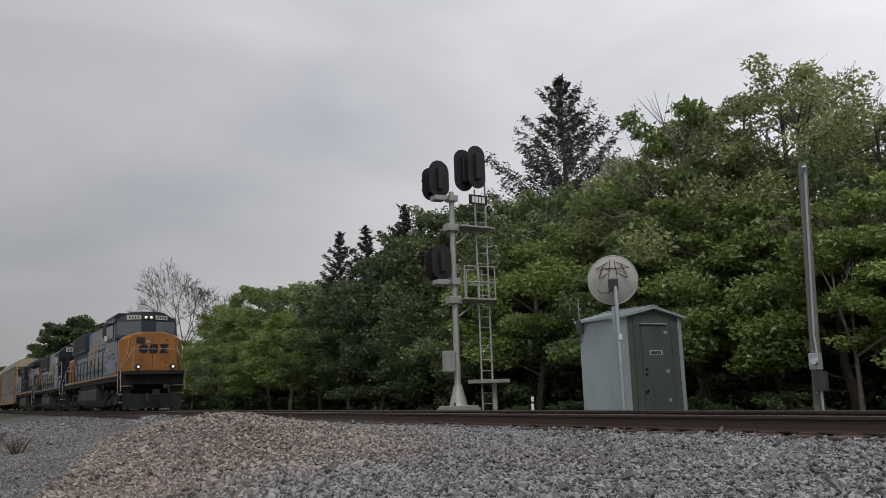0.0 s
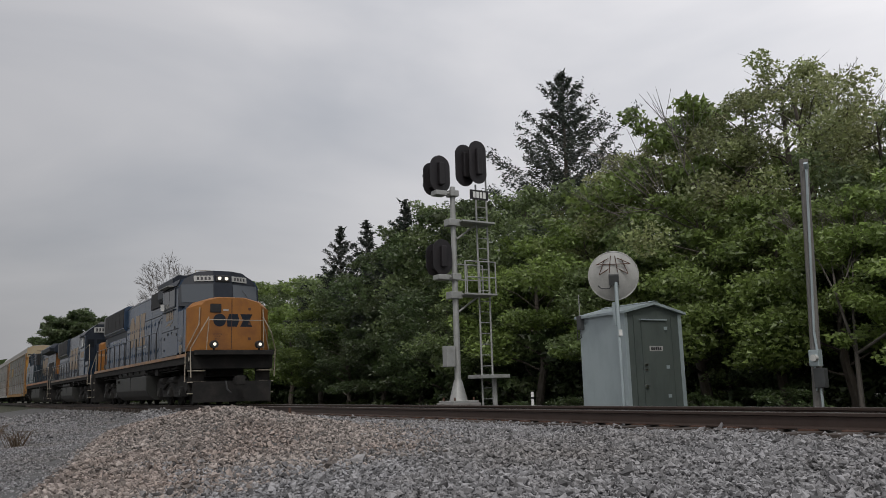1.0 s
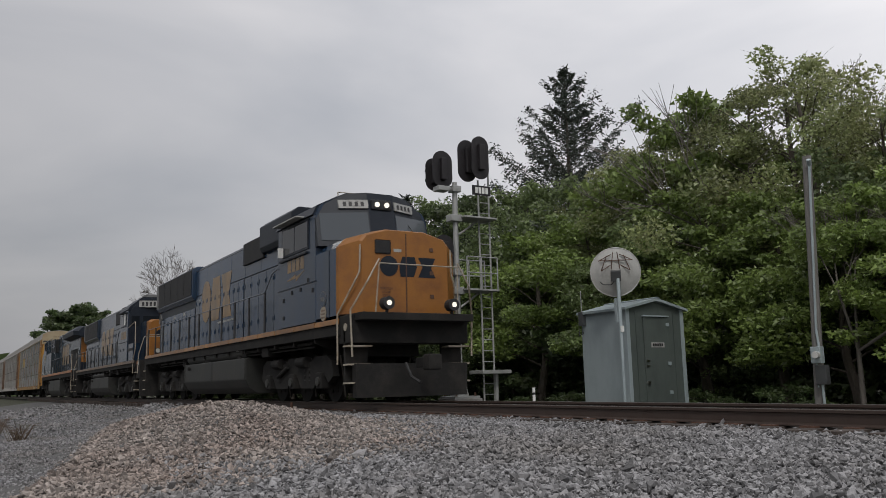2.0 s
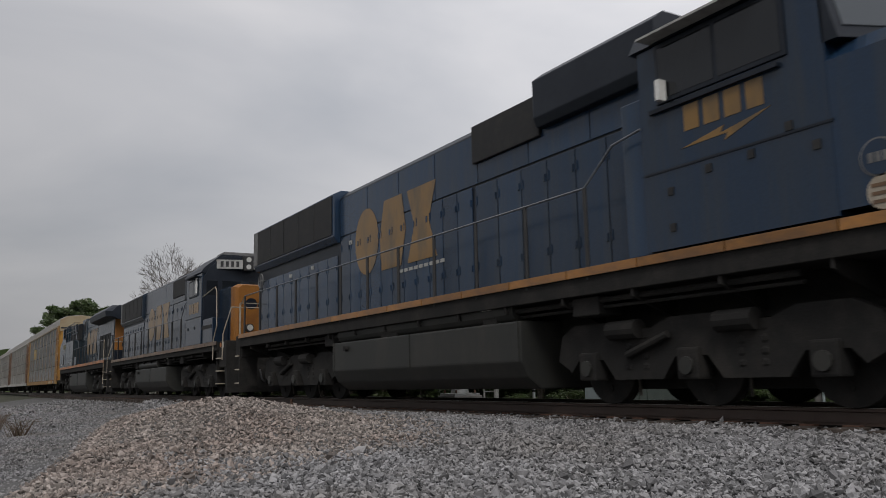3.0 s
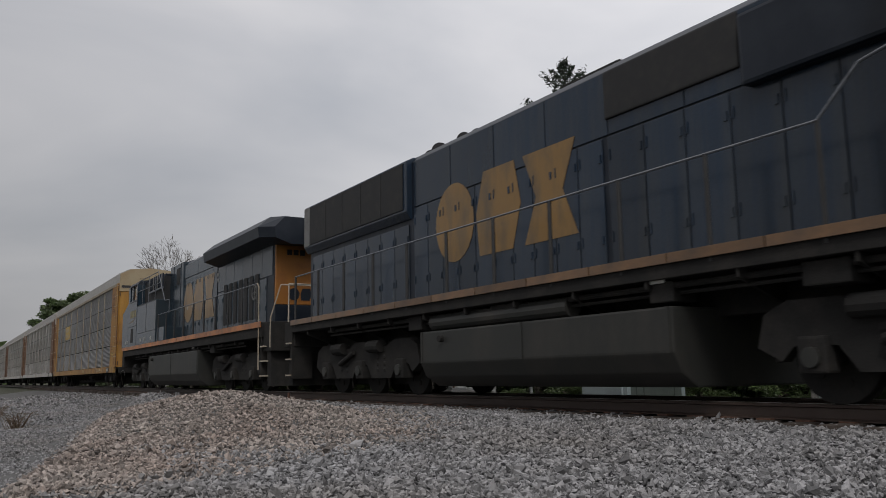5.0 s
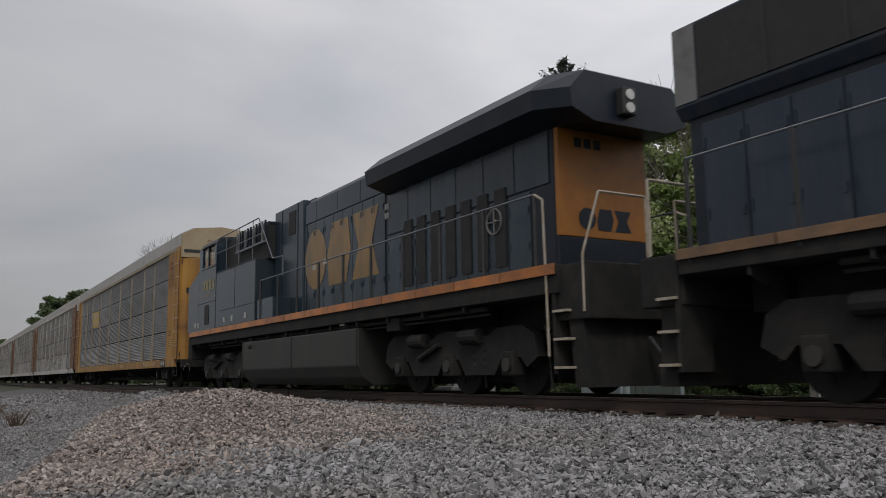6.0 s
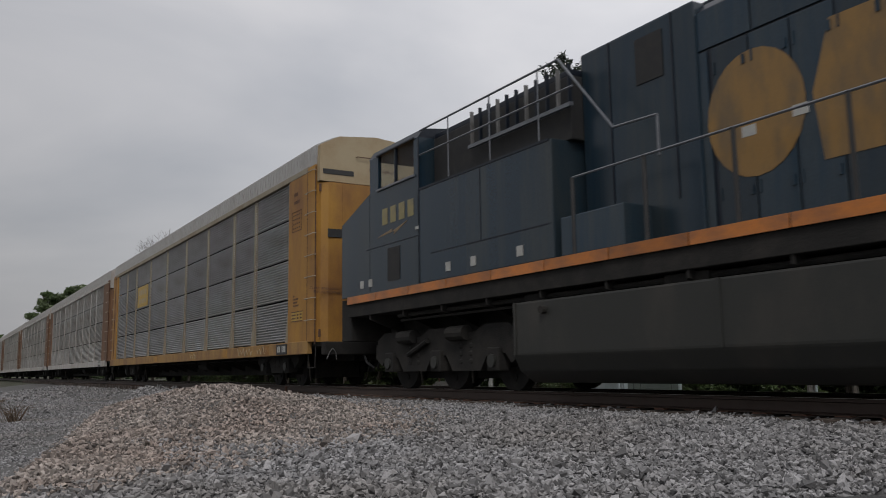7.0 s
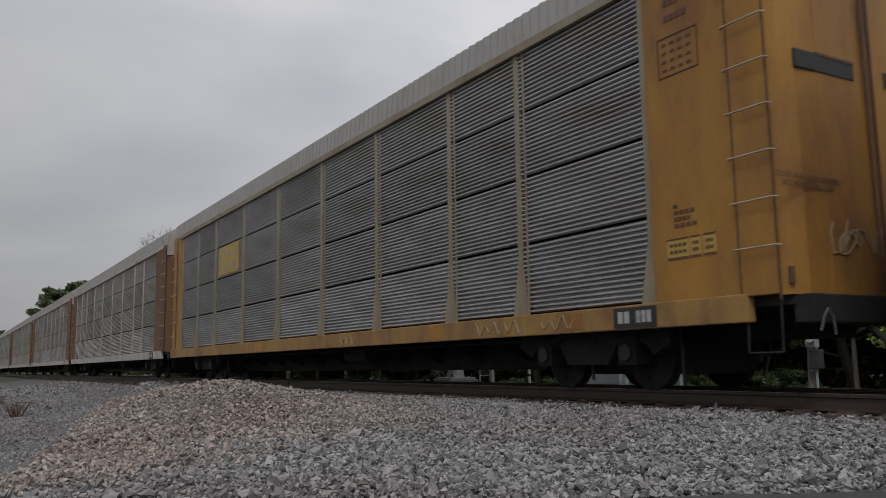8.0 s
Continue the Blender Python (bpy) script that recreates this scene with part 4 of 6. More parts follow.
    for s in (-1, 1):
        steps(L, X(-10.35), s, 1)
        steps(L, X(-30.25), s, -1)
        handrail(L, X(-30.0), X(-15.3), 1.78, 2.89, s * 1.50)
        part("rail_end", pipe(new_bm(), [(X(-15.3), s * 1.5, 2.89), (X(-14.8), s * 1.5, 3.35), (X(-14.4), s * 1.56, 3.4)], 0.017), RAILPIPE, L)
        part("grab_iron", pipe(new_bm(), [(X(-10.75), s * 1.53, 1.2), (X(-10.72), s * 1.53, 1.85), (X(-10.46), s * 1.5, 2.3), (X(-10.56), s * 1.5, 3.48), (X(-10.72), s * 1.5, 3.60), (X(-12.25), s * 1.5, 3.42)], 0.02), PALEPIPE, L)
        part("grab_iron", pipe(new_bm(), [(X(-9.90), s * 1.46, 1.18), (X(-9.86), s * 1.46, 2.0), (X(-9.70), s * 1.25, 2.85), (X(-9.66), s * 0.3, 2.85), (X(-9.66), s * 0.3, 1.75)], 0.02), PALEPIPE, L)
    part("end_rail", pipe(new_bm(), [(X(-30.75), -1.4, 1.8), (X(-30.75), -1.4, 2.8), (X(-30.75), 1.4, 2.8), (X(-30.75), 1.4, 1.8)], 0.02), PALEPIPE, L)
    coupler(L, X(-9.5), 1)
    coupler(L, X(-30.9), -1)
    return L, xc


# --- third unit: runs long hood first, broad radiator wings at the leading end ---
def loco_c():
    xc = -42.8
    L = root("third_locomotive", None, "dark blue diesel locomotive with overhanging radiator wings and orange end", "locomotive", "locomotives of the train")
    X = lambda v: v - xc
    platform(L, X(-53.1), X(-32.5), deck=1.92)
    h = hood_shell(L, X(-45.6), X(-33.2), 0.94, 5.02, material=NAVY)
    hood_panels(h, X(-45.5), X(-38.95), 4.33, 4.84, 5)
    hood_panels(h, X(-38.9), X(-33.3), 3.34, 4.30, 6)
    hood_panels(h, X(-45.5), X(-43.55), 2.0, 4.3, 2)
    part("end_face", prism(new_bm(), [(-0.93, 2.47), (-0.93, 4.3), (0.93, 4.3), (0.93, 2.47)], "x", X(-33.2), X(-33.1), 0.02), ORANGE, L, "orange painted end of the hood")
    mark_blocks(L, -0.62, -0.02, 3.92, 4.08, X(-33.097), 3, NAVY, normal="x")
    part("end_base", prism(new_bm(), [(-0.93, 1.95), (-0.93, 2.465), (0.93, 2.465), (0.93, 1.95)], "x", X(-33.2), X(-33.11), 0.01), NAVY, L)
    part("end_flank", prism(new_bm(), [(-0.932, 1.95), (-0.932, 4.3), (0.932, 4.3), (0.932, 1.95)], "x", X(-33.75), X(-33.2)), BLUE, L)
    emblem(L, -0.55, 0.55, 2.6, 2.95, X(-33.096), NAVY, 1, "x")
    wing = [(-0.95, 4.20), (-1.48, 4.36), (-1.52, 4.66), (-1.15, 4.98), (1.15, 4.98), (1.52, 4.66), (1.48, 4.36), (0.95, 4.20)]
    w = part("radiator_wing", loft(new_bm(), [[(X(-38.85), y, z) for y, z in wing], [(X(-33.0), y, z) for y, z in wing], [(X(-32.4), y * 0.8, z - 0.06) for y, z in wing]]), NAVY, L, "dark overhanging radiator wing")
    lamp = part("headlight", box(new_bm(), X(-32.45), X(-32.25), -0.30, -0.02, 4.28, 4.72, 0.03), BLACK, L)
    for z in (4.39, 4.60):
        part("headlight_lens", rod(new_bm(), (X(-32.25), -0.16, z), (X(-32.23), -0.16, z), 0.085, 14), DIMLAMP, lamp)
    hood_doors(h, X(-43.5), X(-39.0), 2.0, 4.3, -0.945, 8, BLUE)
    hood_doors(h, X(-38.9), X(-33.8), 2.0, 3.3, -0.945, 8, BLUE)
    for i in range(7):
        part("air_intake", box(new_bm(), X(-38.1) + 0.55 * i, X(-37.78) + 0.55 * i, -0.985, -0.935, 2.15, 3.5), GRILLE, h, "dark louvred air intake")
    wheel = part("brake_wheel", rod(new_bm(), (X(-34.80), -0.94, 2.95), (X(-34.80), -0.99, 2.95), 0.05, 10), PALEPIPE, L, "hand-brake wheel")
    ring = [(X(-34.80) + 0.22 * math.cos(i * math.pi / 10), -1.0, 2.95 + 0.22 * math.sin(i * math.pi / 10)) for i in range(21)]
    rim = pipe(new_bm(), ring, 0.018)
    for i in range(0, 20, 5):
        rod(rim, (X(-34.80), -1.0, 2.95), ring[i], 0.014, 5)
    part("wheel_rim", rim, GRAB, wheel)
    emblem(h, X(-43.6), X(-39.3), 2.55, 4.10, -0.964, LOGO)
    part("exhaust", box(new_bm(), X(-41.0), X(-39.6), -0.4, 0.4, 5.0, 5.14, 0.03), GRIME, L)
    part("roof_hatch", box(new_bm(), X(-45.2), X(-43.6), -0.7, 0.7, 5.0, 5.1, 0.02), NAVY, L)
    part("upper_cabinet", box(new_bm(), X(-45.9), X(-43.7), -1.0, 1.0, 1.95, 5.03, 0.03), BLUE, L)
    part("cabinet_vent", box(new_bm(), X(-44.75), X(-44.25), -1.015, -0.99, 4.2, 4.85), GRILLE, L)
    for x in (-45.3, -44.1):
        part("panel_seam", box(new_bm(), X(x), X(x) + 0.03, -1.012, -0.99, 2.5, 5.0), NAVY, L)
    # equipment cabinet and cab at the trailing end
    cabinet = part("equipment_cabinet", box(new_bm(), X(-50.0), X(-46.0), -1.54, 1.54, 1.93, 3.71, 0.02), BLUE, L)
    part("upper_grille", box(new_bm(), X(-49.9), X(-45.9), -1.22, 1.22, 3.71, 4.70, 0.02), GRILLE, cabinet)
    part("grille_frame", box(new_bm(), X(-48.5), X(-45.75), -1.36, -1.30, 4.16, 4.22), RAILPIPE, cabinet)
    for i in range(11):
        part("slat", box(new_bm(), X(-48.42) + 0.262 * i, X(-48.39) + 0.262 * i, -1.36, -1.30, 4.22, 4.80), NAVY if i % 3 else GRAB, cabinet)
    part("roof_rail", pipe(new_bm(), [(X(-49.9), -1.52, 4.83), (X(-45.8), -1.52, 4.84), (X(-44.78), -1.45, 3.56), (X(-43.98), -1.45, 3.52), (X(-43.98), -1.45, 2.98)], 0.018), RAILPIPE, cabinet)
    part("roof_rail", pipe(new_bm(), [(X(-49.94), -1.52, 4.36), (X(-45.5), -1.52, 4.35)], 0.016), RAILPIPE, cabinet)
    for x in (-48.9, -47.6, -46.3):
        part("rail_post", rod(new_bm(), (X(x), -1.52, 3.70), (X(x), -1.52, 4.84), 0.012, 6), RAILPIPE, cabinet)
    part("roof_deck", box(new_bm(), X(-49.9), X(-45.9), -1.2, 1.2, 4.70, 4.80, 0.02), NAVY, cabinet)
    part("panel_seam", box(new_bm(), X(-49.5), X(-46.1), -1.546, -1.538, 2.44, 2.46), NAVY, cabinet)
    part("panel_seam", box(new_bm(), X(-47.9), X(-47.88), -1.546, -1.538, 2.46, 3.68), NAVY, cabinet)
    part("cabinet_edge", box(new_bm(), X(-49.9), X(-46.05), -1.552, -1.538, 3.68, 3.72), NAVY, cabinet)
    # hollow cab with open window frames
    for s in (-1, 1):
        y0, y1 = min(s * 1.54, s * 1.46), max(s * 1.54, s * 1.46)
        part("window_pillar", box(new_bm(), X(-52.0), X(-51.62), y0, y1, 4.02, 4.72), BLUE, L)
        part("window_pillar", box(new_bm(), X(-50.12), X(-49.95), y0, y1, 4.02, 4.72), BLUE, L)
        part("front_pillar", box(new_bm(), X(-52.0), X(-51.92), min(s * 1.46, s * 1.36), max(s * 1.46, s * 1.36), 4.10, 4.72), BLUE, L)
        c = part("cab_side", box(new_bm(), X(-52.0), X(-49.95), -y1, -y0, 1.93, 4.02), BLUE, L, "blue side of the cab")
    part("cab_front", box(new_bm(), X(-52.0), X(-51.92), -1.46, 1.46, 1.93, 4.10), BLUE, L)
    part("front_pillar", box(new_bm(), X(-52.0), X(-51.92), -0.08, 0.08, 4.10, 4.72), BLUE, L)
    part("cab_bulkhead", box(new_bm(), X(-50.03), X(-49.95), -1.46, 1.46, 1.93, 4.72), BLUE, L)
    part("cab_roof", prism(new_bm(), [(-1.54, 4.72), (-1.42, 4.90), (-0.75, 4.98), (0.75, 4.98), (1.42, 4.90), (1.54, 4.72)], "x", X(-52.05), X(-49.95)), NAVY, L)
    for s in (-1, 1):
        f = part("side_window", box(new_bm(), X(-50.90), X(-50.85), min(s * 1.55, s * 1.49), max(s * 1.55, s * 1.49), 4.02, 4.72), NAVY, L)
        for a, b in ((-51.62, -50.90), (-50.85, -50.12)):
            part("pane", box(new_bm(), X(a), X(b), min(s * 1.505, s * 1.495), max(s * 1.505, s * 1.495), 4.03, 4.71), CLEAR, f).visible_shadow = False
        part("window_sill", box(new_bm(), X(-51.66), X(-50.08), min(s * 1.575, s * 1.54), max(s * 1.575, s * 1.54), 3.98, 4.02), RAILPIPE, f)
        part("drip_strip", box(new_bm(), X(-51.66), X(-50.08), min(s * 1.575, s * 1.54), max(s * 1.575, s * 1.54), 4.71, 4.74), NAVY, f)
        part("windscreen_pane", box(new_bm(), X(-51.965), X(-51.955), min(s * 0.08, s * 1.36), max(s * 0.08, s * 1.36), 4.10, 4.72), CLEAR, c).visible_shadow = False
    part("panel_seam", box(new_bm(), X(-52.18), X(-49.9), -1.546, -1.538, 2.83, 2.85), NAVY, c)
    part("panel_seam", box(new_bm(), X(-49.95), X(-49.92), -1.548, -1.538, 1.95, 4.70), NAVY, c)
    nose_out = [(-1.54, 1.93), (-1.54, 3.9), (-1.3, 4.0), (1.3, 4.0), (1.54, 3.9), (1.54, 1.93)]
    nose = part("short_nose", loft(new_bm(), [[(X(-53.4), y, z if z < 2 else z - 0.36) for y, z in nose_out], [(X(-52.02), y, z if z < 2 else z + 0.10) for y, z in nose_out]]), BLUE, L)
    part("nose_decal", box(new_bm(), X(-51.62) + 1.55, X(-51.62) + 1.67, -1.55, -1.54, 2.96, 3.02), PLATE, c)
    mark_blocks(c, X(-51.5), X(-50.08), 3.25, 3.58, -1.542, 4, FIGURES, gap=0.35)
    part("flash", prism(new_bm(), [(X(-51.7), 3.02), (X(-51.0), 3.13), (X(-51.05), 3.07), (X(-50.36), 3.20), (X(-50.95), 3.00), (X(-50.9), 3.07)], "y", -1.546, -1.540), LOGO, c)
    part("cab_vent", box(new_bm(), X(-51.2), X(-50.7), -1.552, -1.540, 2.1, 2.75), GRILLE, c)
    for x in (-52.45, -52.05, -49.0, -48.2, -46.9):
        part("small_plate", box(new_bm(), X(x), X(x) + 0.15, -1.555, -1.538, 2.06, 2.22), PLATE, L)
    for x, z in ((-43.1, 3.05), (-42.4, 3.12), (-39.0, 3.7), (-39.0, 3.9)):
        part("small_plate", box(new_bm(), X(x), X(x) + 0.2, -0.972, -0.962, z, z + 0.13), PLATE, h)
    part("battery_box", box(new_bm(), X(-45.9), X(-44.6), -1.5, -0.95, 1.93, 2.5, 0.02), BLUE, L)
    fuel_tank(L, X(-47.1), X(-39.2), 0.15, 1.36)
    truck(L, X(-36.0), 3)
    truck(L, X(-49.9), 3)
    part("pilot", box(new_bm(), X(-32.6), X(-31.9), -1.45, 1.45, 1.1, 1.9, 0.02), GRIME, L)
    part("plow", prism(new_bm(), [(X(-32.3), 0.16), (X(-32.0), 0.16), (X(-32.1), 1.1), (X(-32.4), 1.1)], "y", -1.40, 1.40), GRIME, L)
    part("end_deck", box(new_bm(), X(-53.6), X(-53.1), -1.45, 1.45, 1.0, 1.9, 0.02), GRIME, L)
    for s in (-1, 1):
        steps(L, X(-32.6), s, 1)
        handrail(L, X(-45.6), X(-33.0), 1.92, 3.03, s * 1.50)
        part("grab_iron", pipe(new_bm(), [(X(-33.0), s * 1.5, 3.03), (X(-32.75), s * 1.54, 2.9), (X(-32.7), s * 1.54, 0.6)], 0.02), PALEPIPE, L)
        part("grab_iron", pipe(new_bm(), [(X(-32.0), s * 1.45, 1.2), (X(-32.0), s * 1.45, 2.0), (X(-31.9), s * 1.2, 2.9), (X(-31.9), s * 0.3, 2.9), (X(-31.9), s * 0.3, 2.0)], 0.02), PALEPIPE, L)
    coupler(L, X(-31.9), 1)
    coupler(L, X(-53.6), -1)
    return L, xc


# --- covered car carriers ---
RACK_YELLOW = surface("rack_yellow_paint", (0.345, 0.175, 0.026), 0.6, second=(0.15, 0.062, 0.024), scale=0.9, mix=0.78, stretch=(1, 1, 0.4), bump=0.08, grain=0.2)
RACK_POST = surface("rack_post_paint", (0.25, 0.222, 0.165), 0.65, second=(0.165, 0.120, 0.072), scale=1.6, mix=0.6, stretch=(1, 1, 0.3), grain=0.2)
RACK_PANEL = surface("galvanised_panel", (0.41, 0.41, 0.425), 0.5, 0.3, second=(0.30, 0.285, 0.27), scale=0.9, mix=0.6, stretch=(0.5, 1, 1.6), bump=0.1, grain=0.15, per_piece=0.10)
PALE_PANEL = surface("weathered_pale_panel", (0.46, 0.455, 0.445), 0.65, 0.1, second=(0.31, 0.275, 0.24), scale=0.9, mix=0.6, stretch=(0.5, 1, 1.6), bump=0.1, grain=0.15, per_piece=0.15)
RACK_ROOF = surface("rack_roof_paint", (0.33, 0.327, 0.322), 0.6, second=(0.25, 0.24, 0.225), scale=1.3, mix=0.5)
PALE_POST = surface("weathered_pale_post", (0.38, 0.37, 0.355), 0.7, second=(0.24, 0.20, 0.165), scale=1.6, mix=0.6, stretch=(1, 1, 0.3), grain=0.2)
RACK_END = surface("rack_end_cream", (0.34, 0.275, 0.175), 0.6, second=(0.28, 0.20, 0.11), scale=1.2, mix=0.6)
RACK_RUST = surface("rack_rust_paint", (0.14, 0.070, 0.034), 0.75, second=(0.085, 0.06, 0.045), scale=1.5, mix=0.6, stretch=(1, 1, .4))
RACK_SILL = surface("rack_sill_paint", (0.30, 0.175, 0.055), 0.7, second=(0.13, 0.062, 0.034), scale=1.4, mix=0.7, stretch=(1, 1, .5), grain=0.25)


def car_carrier(yellow_end=True):
    """Local x from -13.65 to 13.65; sheet panels between posts, corrugated lengthwise."""
    L = root("car_carrier", None, "covered car-carrier wagon with grey ribbed panels and yellow end doors" if yellow_end else
             "covered car-carrier wagon with weathered grey ribbed panels", "rail wagon", "car carriers of the train")
    post_paint, sill_paint = (RACK_POST, RACK_SILL) if yellow_end else (PALE_POST, PALE_POST)
    proud = 1.494 if yellow_end else 1.479
    part("deck", box(new_bm(), -13.5, 13.5, -1.42, 1.42, 0.95, 1.08), GRIME, L)
    for s in (-1, 1):
        part("side_sill", box(new_bm(), -13.55, 13.0, min(s * 1.44, s * 1.56), max(s * 1.44, s * 1.56), 0.78, 1.09, 0.015), sill_paint, L, "yellowish rusty side sill" if yellow_end else "")
        part("top_rail", box(new_bm(), -13.0, 13.0, min(s * 1.44, s * 1.54), max(s * 1.44, s * 1.54), 5.20, 5.34, 0.01), post_paint, L)
    roof = [(-1.53, 5.32), (-1.50, 5.79), (-1.02, 6.04), (0, 6.14), (1.02, 6.04), (1.50, 5.79), (1.53, 5.32)]
    bm = new_bm()
    top, under = roof, [(y * 0.97, z - 0.05) for y, z in roof]
    prism(bm, top + under[::-1], "x", -13.4, 13.4)
    r = part("roof", bm, RACK_ROOF, L, "pale corrugated roof")
    rib = to_mesh("roof_rib", loft(new_bm(), [[(-0.02, y, z - 0.01) for y, z in roof] + [(-0.02, y, z - 0.03) for y, z in roof[::-1]], [(0.045, y * 1.008, z + 0.022) for y, z in roof] + [(0.045, y, z - 0.03) for y, z in roof[::-1]]]), RACK_ROOF)
    pieces("roof_rib", rib, r, [pose(-13.2 + 0.22 * i, 0, 0) for i in range(121)])
    # posts and panels
    xs = [-12.3, -10.15, -8.0, -5.05, -2.05, 0.95, 3.85, 6.75, 8.8, 11.55]
    for s in (-1, 1):
        side = part("rack_side", box(new_bm(), -12.3, 11.55, min(s * 1.30, s * 1.34), max(s * 1.30, s * 1.34), 1.1, 5.25), GRIME, L)
        me = bpy.data.meshes.new("post")
        bm = box(new_bm(), -0.055, 0.055, min(s * 1.42, s * proud), max(s * 1.42, s * proud), 1.85, 5.24, 0.01)
        loft(bm, [[(-0.20, s * 1.47, 1.07), (0.20, s * 1.47, 1.07), (0.20, s * (proud + 0.01), 1.07), (-0.20, s * (proud + 0.01), 1.07)],
                  [(-0.055, s * 1.47, 1.85), (0.055, s * 1.47, 1.85), (0.055, s * proud, 1.85), (-0.055, s * proud, 1.85)]])
        bmesh.ops.recalc_face_normals(bm, faces=bm.faces)
        bm.to_mesh(me)
        bm.free()
        me.materials.append(post_paint)
        pieces("post", me, side, [pose(x, 0, 0) for x in xs])
        strap = to_mesh("strap", box(new_bm(), 0.16, 0.20, min(s * 1.47, s * 1.486), max(s * 1.47, s * 1.486), 1.1, 5.2), post_paint)
        pieces("strap", strap, side, [pose(x, 0, 0) for x in xs[1:-1]])
        rows = [(1.12, 2.165), (2.205, 3.21), (3.25, 4.245), (4.285, 5.20)]
        cache = {}
        for a, b in zip(xs, xs[1:]):
            for z0, z1 in rows:
                key = (round(b - a, 2), z0)
                if key not in cache:
                    n = round((z1 - z0) / 0.068)
                    d = (z1 - z0) / n
                    prof = []
                    for i in range(n):
                        z = z0 + d * i
                        prof += [(1.418, z + 0.004), (1.478, z + d * 0.26), (1.478, z + d * 0.54), (1.418, z + d * 0.84)]
                    prof = prof + [(1.41, z1), (1.41, z0)]
                    cache[key] = to_mesh("panel", prism(new_bm(), [(s * y, z) for y, z in prof], "x", 0, b - a - 0.02), RACK_PANEL if yellow_end else PALE_PANEL)
                pieces("panel", cache[key], side, [pose(a + 0.01, 0, 0)])
    # ends
    paint = RACK_YELLOW if yellow_end else RACK_RUST
    for q in (-1, 1):
        for s in (-1, 1):
            inner = 11.62 if q > 0 else 12.36
            out = [(q * inner, s * 1.53), (q * 12.93, s * 1.53), (q * 12.93, s * 1.47), (q * inner, s * 1.47)]
            p = part("corner_plate", prism(new_bm(), out, "z", 1.09, 5.30), paint, L, "yellow painted corner plate" if yellow_end else "rusty corner plate")
            # ladder strip on the corner, dark rails and thin rungs
            strip = part("ladder", box(new_bm(), min(q * 12.93, q * 13.40), max(q * 12.93, q * 13.40), min(s * 1.36, s * 1.55), max(s * 1.36, s * 1.55), 1.06, 5.3, 0.012), paint, L)
            for x in (12.92, 13.41):
                part("ladder_rail", rod(new_bm(), (q * x, s * 1.54, 1.0), (q * x, s * 1.54, 5.25), 0.014, 6), RUST, strip)
            for k in range(8):
                part("rung", pipe(new_bm(), [(q * 12.88, s * 1.55, 1.57 + 0.513 * k), (q * 12.90, s * 1.61, 1.57 + 0.513 * k), (q * 13.44, s * 1.61, 1.57 + 0.513 * k), (q * 13.46, s * 1.54, 1.57 + 0.513 * k)], 0.011), PALEPIPE, strip)
            # end door leaf with a rounded outer edge
            prof = [(13.38, 1.50), (13.50, 1.44), (13.58, 1.28), (13.6, 0.9), (13.6, 0.015)]
            inside = [(x - 0.05, max(0.0, y - 0.03)) for x, y in prof]
            outline = [(q * x, s * y) for x, y in prof] + [(q * x, s * y) for x, y in inside[::-1]]
            dr = part("end_door", prism(new_bm(), outline, "z", 1.05, 4.86), paint, L, "yellow end door leaf" if yellow_end else "")
            part("lock_rod", rod(new_bm(), (q * 13.63, s * 0.06, 1.1), (q * 13.63, s * 0.06, 5.4), 0.022, 6), RUST, dr)
            part("door_seam", rod(new_bm(), (q * 13.595, s * 0.92, 1.1), (q * 13.595, s * 0.92, 4.84), 0.012, 6), paint, dr)
            if q > 0:
                lo, hi = (-1.3, -0.25) if s < 0 else (0.35, 1.2)
                part("slot", box(new_bm(), 13.585, 13.612, lo, hi, 3.52, 3.72), BLACK, dr, "dark recessed slot")
                part("slot_lip", box(new_bm(), 13.585, 13.618, lo + 0.35, hi, 3.70, 3.735), RUST, dr)
            if q > 0 and yellow_end:
                for x, z in ((13.50, 4.72), (13.50, 1.25)):
                    part("hinge", rod(new_bm(), (x, s * 1.46, z - 0.09), (x, s * 1.46, z + 0.09), 0.03, 8), RUST, dr)
                scrawl = [(13.612, s * (0.86 - 0.075 * k * 0.5 + 0.10 * math.sin(k * 1.05)), 1.68 + (0.16 + 0.07 * math.sin(k * 0.41)) * math.cos(k * 1.32)) for k in range(26)]
                swirl = [(13.612, s * (0.62 - 0.16 * math.cos(k * 0.55)), 1.62 + 0.13 * math.sin(k * 0.62)) for k in range(14)]
                for line in (scrawl, swirl):
                    rings = []
                    for k, p in enumerate(line):
                        d = Vector(line[min(k + 1, len(line) - 1)]) - Vector(line[max(k - 1, 0)])
                        w = Vector((0, -d.z, d.y)).normalized() * 0.008
                        x = Vector((0.004, 0, 0))
                        p = Vector(p)
                        rings.append([p - w - x, p + w - x, p + w + x, p - w + x])
                    part("scrawl", loft(new_bm(), rings), RACK_END, dr, "pale sprayed scrawl")
                if s < 0:
                    w = part("door_notice", text_mesh("CLOSE AND LOCK DOORS\nBEFORE MOVING CAR", 0.088, RUST), RUST, dr, "stencilled door notice")
                    w.matrix_basis = Matrix.Translation((13.606, -1.22, 2.26)) @ Euler((radians(90), 0, radians(90))).to_matrix().to_4x4()
        gable = [(-1.50, 4.88), (-1.50, 5.32), (-1.48, 5.77), (-1.0, 6.02), (0, 6.12), (1.0, 6.02), (1.48, 5.77), (1.50, 5.32), (1.50, 4.88)]
